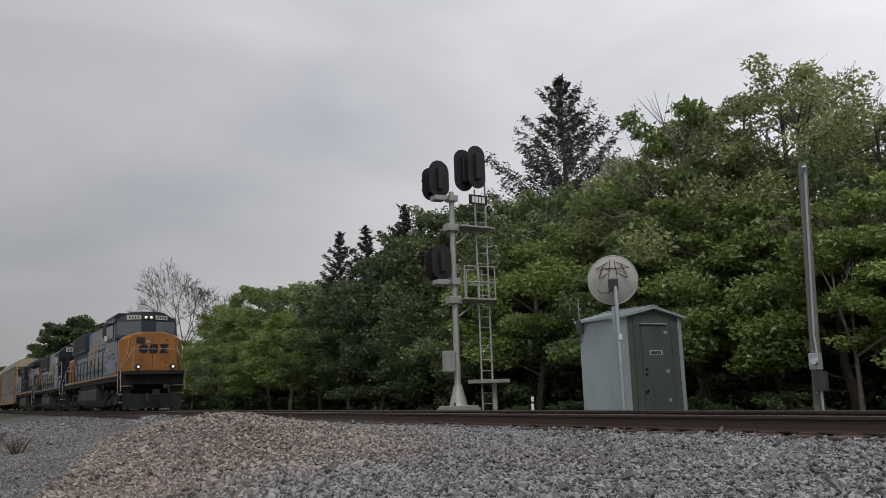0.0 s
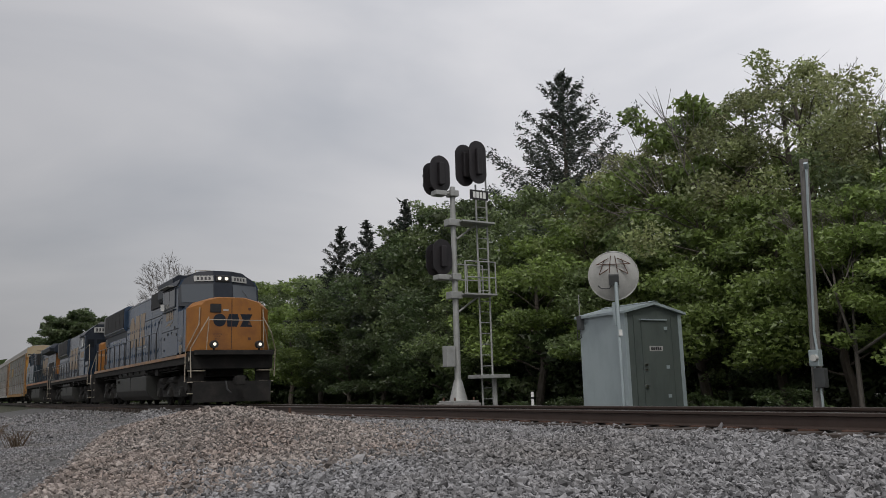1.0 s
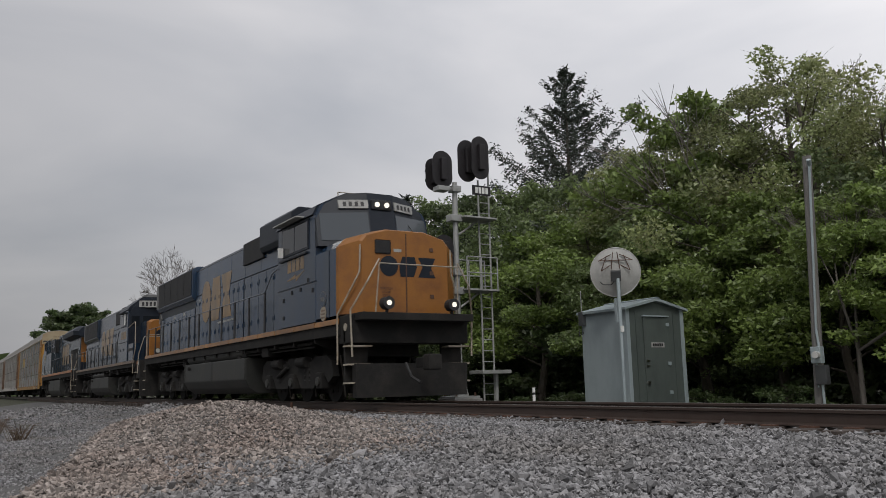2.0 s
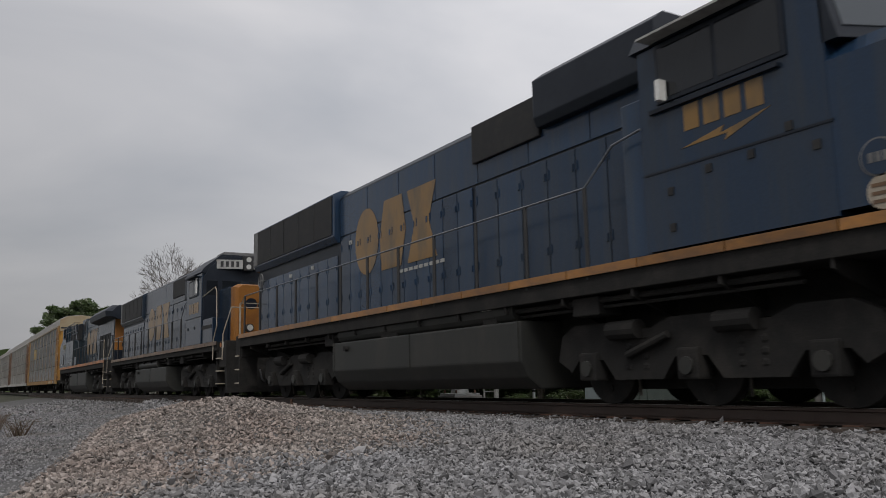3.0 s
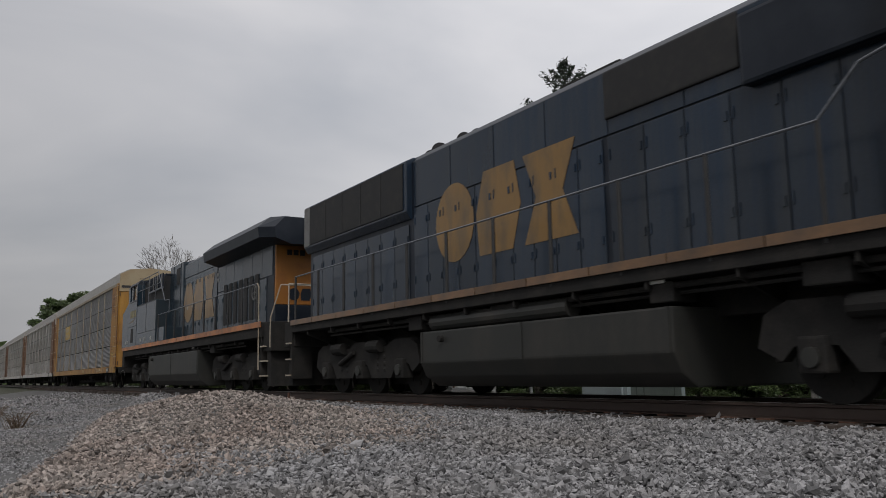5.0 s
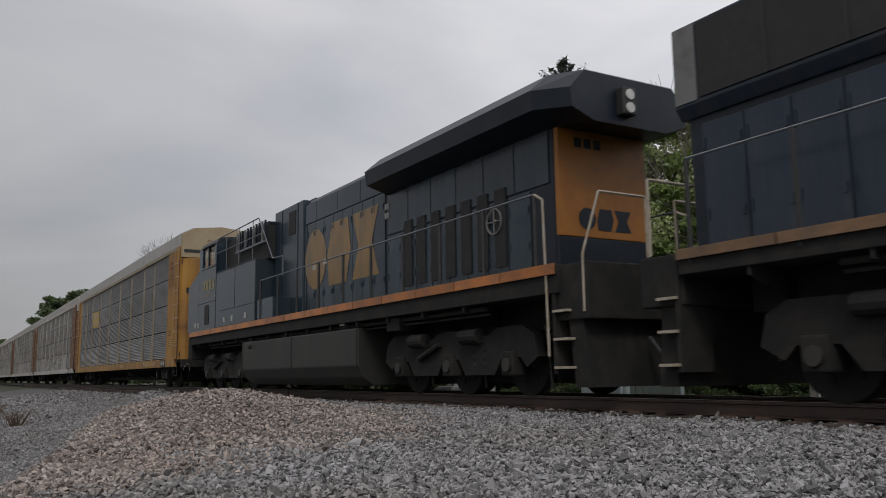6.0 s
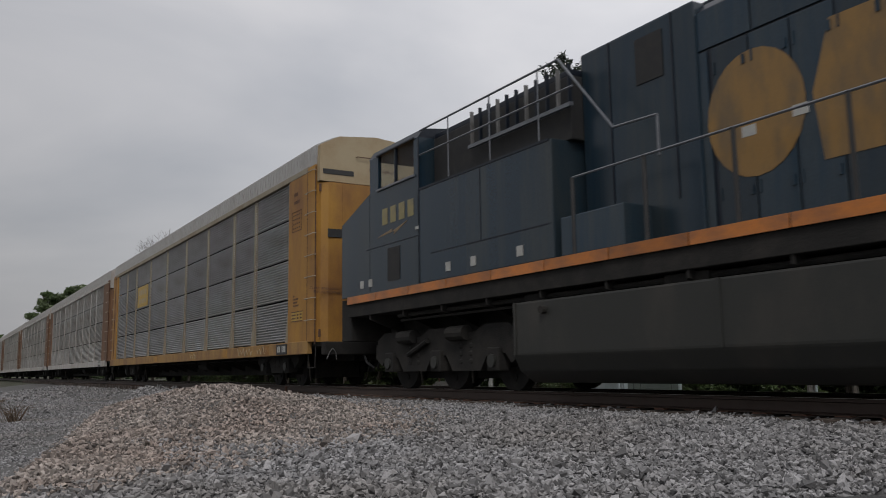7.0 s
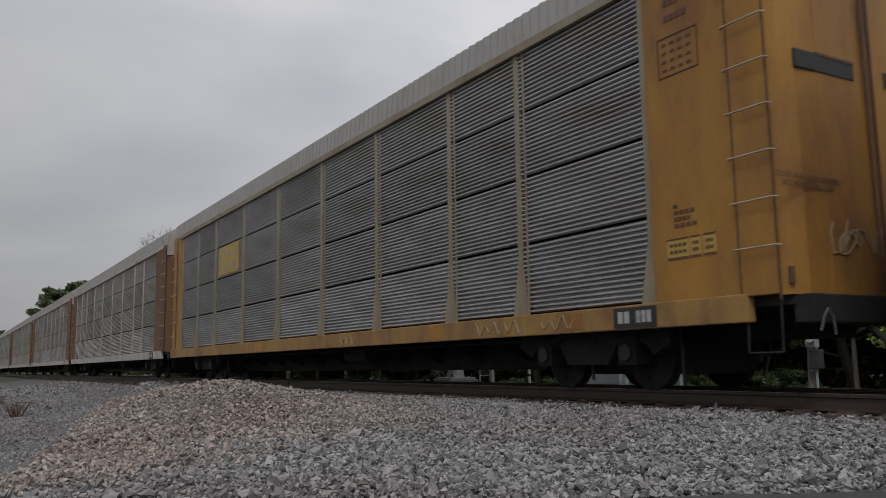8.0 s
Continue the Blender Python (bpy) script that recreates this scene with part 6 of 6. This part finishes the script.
def build_service_pole():
    px, py = -11.66, 16.5
    P = root("utility_pole", None, "weathered wooden service pole with conduit, meter and switch box", "pole")
    part("pole_shaft", rod(new_bm(), (px - 0.04, py, -1.0), (px + 0.24, py, 5.27), 0.115, 14, 0.095), POLE_WOOD, P, smooth=True)
    part("conduit", pipe(new_bm(), [(px + 0.18, py - 0.13, 0.95), (px + 0.15, py - 0.13, 1.35), (px + 0.36, py - 0.11, 5.05)], 0.028, 8), GALV, P, "pale metal conduit")
    part("weather_head", rod(new_bm(), (px + 0.36, py - 0.11, 5.03), (px + 0.40, py - 0.18, 5.13), 0.05, 8), GALV, P)
    mt = part("meter_box", box(new_bm(), px + 0.05, px + 0.29, py - 0.27, py - 0.12, 0.62, 0.98, 0.015), GALV, P, "grey electricity meter box")
    part("meter_glass", rod(new_bm(), (px + 0.22, py - 0.27, 0.80), (px + 0.24, py - 0.38, 0.80), 0.075, 16), DIMLAMP, mt)
    part("switch_box", box(new_bm(), px + 0.12, px + 0.38, py - 0.26, py - 0.12, 0.16, 0.58, 0.015), DARKGREY, P, "dark grey switch box")
    part("conduit", pipe(new_bm(), [(px + 0.22, py - 0.18, 0.16), (px + 0.22, py - 0.18, -0.9)], 0.028, 8), GALV, P)
    part("conduit", pipe(new_bm(), [(px + 0.09, py - 0.14, 0.65), (px + 0.09, py - 0.14, 0.1)], 0.02, 8), GALV, P)


build_service_pole()


def build_small_things():
    m = root("marker_post", None, "short white marker post with a dark band", "marker post")
    part("post", rod(new_bm(), (-15.5, 11.6, -0.7), (-15.5, 11.6, 0.24), 0.035, 10), WHITE, m)
    part("band", rod(new_bm(), (-15.5, 11.6, 0.08), (-15.5, 11.6, 0.13), 0.037, 10), BLACK, m)
    # one flat pale rock in the ballast
    rng = random.Random(3)
    bm = new_bm()
    bmesh.ops.create_icosphere(bm, subdivisions=1, radius=0.09)
    for v in bm.verts:
        v.co = Vector((v.co.x * 1.0, v.co.y * 0.8, v.co.z * 0.55)) * rng.uniform(0.8, 1.15)
    r = part("rock", bm, STONE)
    z = ground_z(-7.45, 3.47)
    r.matrix_basis = pose(-7.45, 3.47, z + 0.055, 8, -14, 30)
    tagged(r, "flat grey rock lying on the ballast", "rock")
    # signal box cover beside the rail far along
    b = root("rail_bond_box", None, "small dark junction stub beside the rail", "junction stub")
    part("stub", rod(new_bm(), (-21.5, 8.02, -0.3), (-21.5, 8.02, -0.02), 0.04, 8), RUST, b)


build_small_things()


# ---- trees and undergrowth ----
BARK = surface("bark", (0.075, 0.062, 0.05), 0.9, second=(0.12, 0.11, 0.095), scale=4, mix=0.5, stretch=(3, 3, 0.5), bump=0.5)
PALE_BARK = surface("pale_bark", (0.15, 0.135, 0.12), 0.9, second=(0.09, 0.08, 0.07), scale=4, stretch=(3, 3, 0.5), bump=0.4)
LEAF_BRIGHT = leaf_surface("spring_leaves", (0.172, 0.232, 0.062), (0.128, 0.182, 0.054))
LEAF_MID = leaf_surface("green_leaves", (0.142, 0.188, 0.072), (0.108, 0.146, 0.060))
LEAF_DARK = leaf_surface("dark_leaves", (0.060, 0.092, 0.033), (0.072, 0.084, 0.036))
LEAF_OLIVE = leaf_surface("olive_leaves", (0.195, 0.230, 0.092), (0.19, 0.185, 0.085))
CEDAR = leaf_surface("cedar_needles", (0.020, 0.030, 0.020), (0.028, 0.030, 0.020))
DRY = surface("dry_weeds", (0.10, 0.07, 0.045), 0.9, second=(0.06, 0.04, 0.03), scale=6)


def leaf_mesh(name, pts, sizes, material, rng, long=1.7, up=0.35):
    """Small pointed leaves in one mesh."""
    n = len(pts)
    d = rng.normal(size=(n, 3))
    d[:, 2] = d[:, 2] * 0.5 - 0.15
    d /= np.linalg.norm(d, axis=1, keepdims=True)
    o = rng.normal(size=(n, 3))
    o[:, 2] *= up
    s = np.cross(d, o)
    s /= np.linalg.norm(s, axis=1, keepdims=True) + 1e-9
    w = sizes[:, None]
    verts = np.stack([pts + s * w * 0.5, pts + d * w * long, pts - s * w * 0.5], 1).reshape(-1, 3)
    faces = np.arange(n * 3, dtype=np.int32)
    me = bpy.data.meshes.new(name)
    me.vertices.add(n * 3)
    me.vertices.foreach_set("co", verts.ravel())
    me.loops.add(n * 3)
    me.loops.foreach_set("vertex_index", faces)
    me.polygons.add(n)
    me.polygons.foreach_set("loop_start", np.arange(0, n * 3, 3, dtype=np.int32))
    me.update(calc_edges=True)
    me.materials.append(material)
    return me


def broadleaf(name, height, spread, leaves, material, seed, low=0.12, size=0.13, gaps=0.0, label="", group="trees of the wood edge", bark=None):
    """Tapered trunk, curved limbs, and clumps of leaves along the limbs."""
    rng, r2 = np.random.default_rng(seed), random.Random(seed)
    T = root(name, None, label, "tree" if height > 4 else "bush", group)
    bm, tips = new_bm(), []
    base = Vector((0, 0, -0.6))
    p, path = base, [(base, height * 0.020 + 0.03)]
    for i in range(6):
        p = p + Vector((r2.uniform(-0.25, 0.25), r2.uniform(-0.25, 0.25), height * 0.145))
        path.append((p, (height * 0.020 + 0.03) * (1 - 0.15 * (i + 1))))
    for (a, ra), (b, rb) in zip(path, path[1:]):
        rod(bm, a, b, ra, 8, rb)
    limbs = int(12 + height * 1.4)
    for i in range(limbs):
        f = low + (0.97 - low) * (i + r2.random()) / limbs
        z = f * height
        k = min(5, int(f * 6))
        start = path[k][0].lerp(path[k + 1][0], min(1, f * 6 - k)) if k < 6 else path[-1][0]
        reach = spread * (math.sin(math.pi * min(0.98, 0.22 + 0.74 * f)) ** 0.7) * r2.uniform(0.65, 1.12)
        a = i * 2.399 + r2.uniform(-0.5, 0.5)
        q = start
        rr = max(0.012, 0.006 * height * (1 - f) + 0.012)
        for j in range(3):
            step = Vector((math.cos(a), math.sin(a), 0.45 + 0.3 * f - 0.22 * j + r2.uniform(-0.2, 0.2))) * reach / 3
            nq = q + step
            rod(bm, q, nq, rr, 5, rr * 0.65)
            rr *= 0.65
            q = nq
            a += r2.uniform(-0.5, 0.5)
            if j:
                tips.append((q, reach * 0.31 if j == 1 else reach * 0.27))
                side = q + Vector((r2.uniform(-1, 1), r2.uniform(-1, 1), r2.uniform(-0.3, 0.7))) * reach * 0.36
                rod(bm, q, side, rr, 4, rr * 0.5)
                tips.append((side, reach * 0.22))
    tips.append((path[-1][0], spread * 0.35))
    part("trunk", bm, bark or BARK, T)
    tips = [t for t in tips if r2.random() > gaps]
    share = np.array([max(0.3, t[1]) ** 1.6 for t in tips])
    counts = np.maximum(8, (leaves * share / share.sum())).astype(int)
    pts = []
    for (c, r), k in zip(tips, counts):
        g = rng.normal(size=(k, 3))
        g /= np.linalg.norm(g, axis=1, keepdims=True)
        pts.append(np.array(c) + g * (rng.random((k, 1)) ** 0.45) * np.array([1.0, 1.0, 0.55]) * max(0.36, r))
    pts = np.concatenate(pts)
    pts = pts[pts[:, 2] > 0.1]
    part("crown", leaf_mesh("crown", pts, size * rng.lognormal(0, 0.25, len(pts)), material, rng), material, T)
    return T


def conifer(name, height, spread, seed, label, leaves=9000, low=0.1):
    rng, r2 = np.random.default_rng(seed), random.Random(seed)
    T = root(name, None, label, "tree", "trees of the wood edge")
    bm = rod(new_bm(), (0, 0, -0.6), (0, 0, height * 0.98), height * 0.018 + 0.03, 8, 0.015)
    pts = []
    n = int(height * 9)
    fs = [low + (1 - low) * (i / n) ** 0.9 for i in range(n)]
    total = sum(1.06 - f for f in fs)
    for i in range(n):
        f = fs[i]
        per = int(leaves * (1.06 - f) / total) + 4
        reach = spread * (1.01 - f) * r2.uniform(0.40, 1.12) + 0.10
        a = i * 2.399 + r2.uniform(-0.3, 0.3)
        s = Vector((0, 0, f * height))
        e = s + Vector((math.cos(a) * reach, math.sin(a) * reach, reach * r2.uniform(0.50, 1.0)))
        rod(bm, s, e, 0.012 + 0.012 * (1 - f), 4, 0.006)
        u = 0.1 + 0.95 * rng.random(per) ** 0.6
        jit = rng.normal(size=(per, 3)) * (0.04 + 0.050 * reach * (1 - 0.5 * u))[:, None]
        pts.append(np.array(s) + u[:, None] * np.array(e - s) + jit)
    leader = rng.random(160)
    pts.append(np.stack([rng.normal(0, 0.05, 160), rng.normal(0, 0.05, 160), height * (0.93 + 0.085 * leader)], 1))
    part("trunk", bm, BARK, T)
    pts = np.concatenate(pts)
    part("crown", leaf_mesh("crown", pts, 0.062 * rng.lognormal(0, 0.3, len(pts)), CEDAR, rng, 2.6), CEDAR, T)
    return T


def bare_tree(name, height, spread, seed, label, material, leaves=0, deep=5):
    r2, rng = random.Random(seed), np.random.default_rng(seed)
    T = root(name, None, label, "tree", "trees of the wood edge")
    bm, ends = new_bm(), []

    def grow(p, d, length, r, depth):
        q = p + d * length
        rod(bm, p, q, r, 6 if depth < 2 else 4, r * 0.7)
        if depth >= deep:
            ends.append(q)
            return
        for _ in range(3):
            k = Vector((r2.gauss(0, 1), r2.gauss(0, 1), r2.gauss(0.15, 0.6))) * 0.95 * spread
            grow(q, (d + k).normalized(), length * r2.uniform(0.66, 0.86), max(r * 0.58, 0.0008 * height), depth + 1)
    grow(Vector((0, 0, -0.5)), Vector((0, 0, 1)), height * (0.30 if deep < 6 else 0.235), height * 0.012, 0)
    part("trunk", bm, material, T)
    if leaves:
        e = np.array([tuple(v) for v in ends])
        pts = e[rng.integers(0, len(e), leaves)] + rng.normal(size=(leaves, 3)) * 0.05 * height / 3
        part("crown", leaf_mesh("crown", pts, 0.02 * height * rng.lognormal(0, 0.2, leaves), LEAF_OLIVE, rng), LEAF_OLIVE, T)
    return T


def place(ob, x, y, scale, turn, squash=1.0):
    ob.scale = (1, 1, 1)
    return pose(x, y, ground_z(x, y), 0, 0, turn) @ Matrix.Diagonal((scale * squash, scale * squash, scale, 1))


def build_woods():
    kinds = {
        "bright": broadleaf("spring_tree", 8.0, 2.7, 20500, LEAF_BRIGHT, 11, 0.26, 0.080, label="broadleaf tree in fresh bright green spring leaf"),
        "mid": broadleaf("broadleaf_tree", 8.5, 3.0, 20500, LEAF_MID, 12, 0.22, 0.080, label="broadleaf tree in full mid-green leaf"),
        "dark": broadleaf("shady_tree", 8.5, 2.9, 19000, LEAF_DARK, 13, 0.14, 0.084, label="dense dark green broadleaf tree"),
        "olive": broadleaf("oak_tree", 9.0, 3.0, 21000, LEAF_OLIVE, 14, 0.28, 0.050, 0.50, label="open-crowned oak with sparse olive spring leaves"),
        "back": broadleaf("shady_tree", 8.5, 3.0, 4000, LEAF_DARK, 17, 0.06, 0.20, label="dense dark green tree deeper in the wood"),
        "bush": broadleaf("bush", 3.2, 1.7, 5500, LEAF_MID, 15, 0.05, 0.075, label="leafy green bush at the wood edge"),
        # undergrowth in darker leaf: shade below the crowns put into its colour
        "dim": broadleaf("bush", 3.0, 1.8, 2800, LEAF_DARK, 16, 0.05, 0.11, label="dark leafy undergrowth bush"),
    }
    tall = {"bright": 8.0, "mid": 8.5, "dark": 8.5, "back": 8.5, "olive": 9.0, "bush": 3.2, "dim": 3.0}
    used = set()
    rng = random.Random(21)

    def put(kind, x, y, h, squash=1.0):
        m = place(kinds[kind], x, y, h / tall[kind], rng.uniform(0, 360), squash)
        if kind in used:
            copy_thing(kinds[kind], m)
        else:
            kinds[kind].matrix_basis = m
            used.add(kind)

    # wood edge seen against the sky: x, y, height, kind
    edge = [(-86, 22, 7.2, "mid"), (-80, 22, 8.4, "bright"), (-74, 22, 9.4, "bright"), (-69, 22.5, 10.2, "bright"), (-64, 22, 9.6, "bright"),
            (-59.5, 22, 8.8, "mid"), (-56, 22.5, 8.9, "bright"), (-52.5, 22, 8.6, "mid"), (-47.5, 23, 9.0, "dark"), (-45, 22.5, 9.2, "dark"),
            (-42.5, 22.5, 9.6, "dark"), (-39.8, 23, 11.0, "dark"), (-37, 23, 11.0, "mid"), (-34.6, 23, 10.6, "dark"), (-32.2, 22.5, 10.3, "dark"),
            (-29.6, 22.5, 9.9, "mid"), (-27.0, 22.5, 9.6, "mid"), (-25.6, 24, 11.2, "olive"), (-23.4, 23, 10.8, "olive"), (-21.6, 22.5, 10.9, "olive"),
            (-19.8, 22.5, 11.0, "bright"), (-18.0, 22.5, 10.5, "olive"), (-16.4, 23, 11.1, "olive"), (-15.0, 22.5, 10.6, "olive"), (-13.4, 23, 9.0, "olive"),
            (-11.6, 23, 8.6, "mid"), (-9.0, 23, 9.0, "olive"), (-6.0, 23, 9.5, "mid"), (-2.0, 23, 9.5, "dark"), (3.0, 23, 10.0, "mid")]
    for x, y, h, k in edge:
        put(k, x, y, h * (1.20 if x < -50 or -19 < x < -14 else 1.14), 0.88)
    # lower leafy front
    front = [(-77, 19.5, 6.5, "bright"), (-68, 19.5, 7.0, "mid"), (-61, 19.5, 7.4, "bright"), (-55.5, 19.3, 6.9, "bright"), (-51.5, 19.3, 7.6, "bright"), (-46.5, 19.3, 7.2, "bright"),
             (-43, 19.6, 6.5, "dark"), (-39, 19.6, 6.6, "dark"), (-35.5, 19.8, 7.0, "dark"), (-32.0, 19.6, 7.2, "dark"), (-28.6, 19.6, 7.6, "mid"), (-25.4, 19.4, 8.0, "bright"),
             (-22.6, 19.4, 8.0, "bright"), (-20.0, 19.6, 7.6, "mid"), (-17.4, 19.4, 7.8, "bright"), (-15.0, 19.8, 7.2, "bright"), (-12.8, 19.6, 6.6, "bright"), (-10.4, 19.5, 6.8, "bright"), (-7.0, 19.5, 7.0, "mid"), (-3.0, 19.5, 7.0, "mid")]
    for x, y, h, k in front:
        put(k, x, y, h, 1.05)
    x = -84.0
    while x < 2:
        put("dim" if rng.random() < 0.85 else "bush", x, 20.7 + rng.uniform(-0.4, 2.2), rng.uniform(2.6, 4.2))
        x += rng.uniform(0.9, 1.6)
    x = -80.0
    while x < 4:
        put("back", x, 26.5 + rng.uniform(-0.8, 0.8), rng.uniform(7.0, 8.5), 1.15)
        x += rng.uniform(2.4, 3.4)
    x = -84.0
    while x < 6:
        put("back", x, 30.5 + rng.uniform(-1.2, 1.2), rng.uniform(7.0, 9.0), 1.25)
        x += rng.uniform(3.0, 4.2)
    for x, y, h in ((-17.6, 17.2, 0.9), (-16.3, 17.6, 1.1), (-14.9, 17.3, 0.8), (-13.8, 17.9, 1.2), (-12.6, 17.5, 0.8), (-23.5, 16.8, 0.8), (-21.0, 16.9, 1.0)):
        put("dim", x, y, h * 0.8, 1.3)
    a = conifer("cedar_tree", 16.4, 9.0, 31, "tall dark cedar standing above the other trees", 40000)
    a.matrix_basis = place(a, -31.1, 26.0, 1.0, 0)
    b = conifer("cedar_tree", 11.6, 4.6, 32, "dark upswept cedar at the wood edge", 18000)
    b.matrix_basis = place(b, -49.6, 22.0, 0.94, 40)
    copy_thing(b, place(b, -46.9, 22.6, 0.99, 130))
    copy_thing(b, place(b, -40.2, 21.8, 0.98, 200))
    # dead top above the oaks
    d = bare_tree("dead_tree", 11.9, 0.42, 41, "bare grey dead tree among the oaks", PALE_BARK, 0, 5)
    d.matrix_basis = place(d, -17.4, 24.0, 1.0, 0)
    copy_thing(d, place(d, -11.75, 18.2, 0.50, 90))
    # far along the line
    f = bare_tree("budding_tree", 19.0, 0.46, 43, "tall bare tree far along the line", BARK, 0, 7)
    f.matrix_basis = place(f, -113, 26, 1.10, 20)
    g = broadleaf("round_tree", 19.0, 6.6, 60000, LEAF_DARK, 51, 0.12, 0.26, label="large round dark green tree far along the line")
    g.matrix_basis = place(g, -162, 20.5, 1.0, 0)
    for i in range(14):
        put("back", -100 - 9 * i, 23.5 + rng.uniform(0, 3), rng.uniform(6.0, 8.0), 1.4)


build_woods()


def build_far_woods():
    """Distant tree line round the horizon, one object of many leaf clumps."""
    rng = np.random.default_rng(77)
    pts, sizes = [], []
    n = 9000
    ang = rng.uniform(0, 2 * math.pi, n)
    rad = rng.uniform(300, 380, n)
    z = rng.random(n) ** 0.8 * (9 + 4 * np.sin(ang * 9) + 2.5 * np.sin(ang * 31))
    pts = np.stack([rad * np.cos(ang), rad * np.sin(ang), z], 1)
    me = leaf_mesh("far_woods", pts, 3.6 * rng.lognormal(0, 0.2, n), LEAF_DARK, rng, 1.2)
    tagged(new("far_woods", me), "distant dark woods along the horizon", "woods", kind="stuff")


build_far_woods()


def build_weeds():
    rng = random.Random(8)
    for x, y, h in ((-17.6, 1.25, 0.42), (-20.5, 1.0, 0.5), (-23.5, 1.1, 0.35)):
        w = root("dry_weed", None, "dry brown weed clump at the gravel edge", "weed", "dry weeds by the gravel")
        bm = new_bm()
        for _ in range(46):
            a, l = rng.uniform(0, 6.28), h * rng.uniform(0.5, 1.1)
            p = Vector((rng.gauss(0, 0.06), rng.gauss(0, 0.06), -0.03))
            q = p + Vector((math.cos(a) * l * 0.35, math.sin(a) * l * 0.35, l * 0.7))
            rod(bm, p, q, 0.006, 4, 0.005)
            rod(bm, q, q + Vector((math.cos(a) * l * 0.3, math.sin(a) * l * 0.3, l * rng.uniform(-0.1, 0.3))), 0.005, 4, 0.003)
        part("stem_tuft", bm, DRY, w)
        w.matrix_basis = pose(x, y, ground_z(x, y))


build_weeds()


# ---- motion ----
def motions():
    for thing, xc in TRAIN:
        walk(thing, [(t, pose(xc + s, TRACK_Y, 0)) for t, s in TRAVEL])
    # wheels roll without slipping
    marks = [k / FPS for k in range(0, 241)]
    gone = np.interp(marks, [t for t, _ in TRAVEL], [s for _, s in TRAVEL])
    for w, x, r in WHEELS:
        walk(w, [(t, pose(x, 0, r) @ Matrix.Rotation((g - gone[0]) / r, 4, "Y")) for t, g in zip(marks, gone)])


motions()
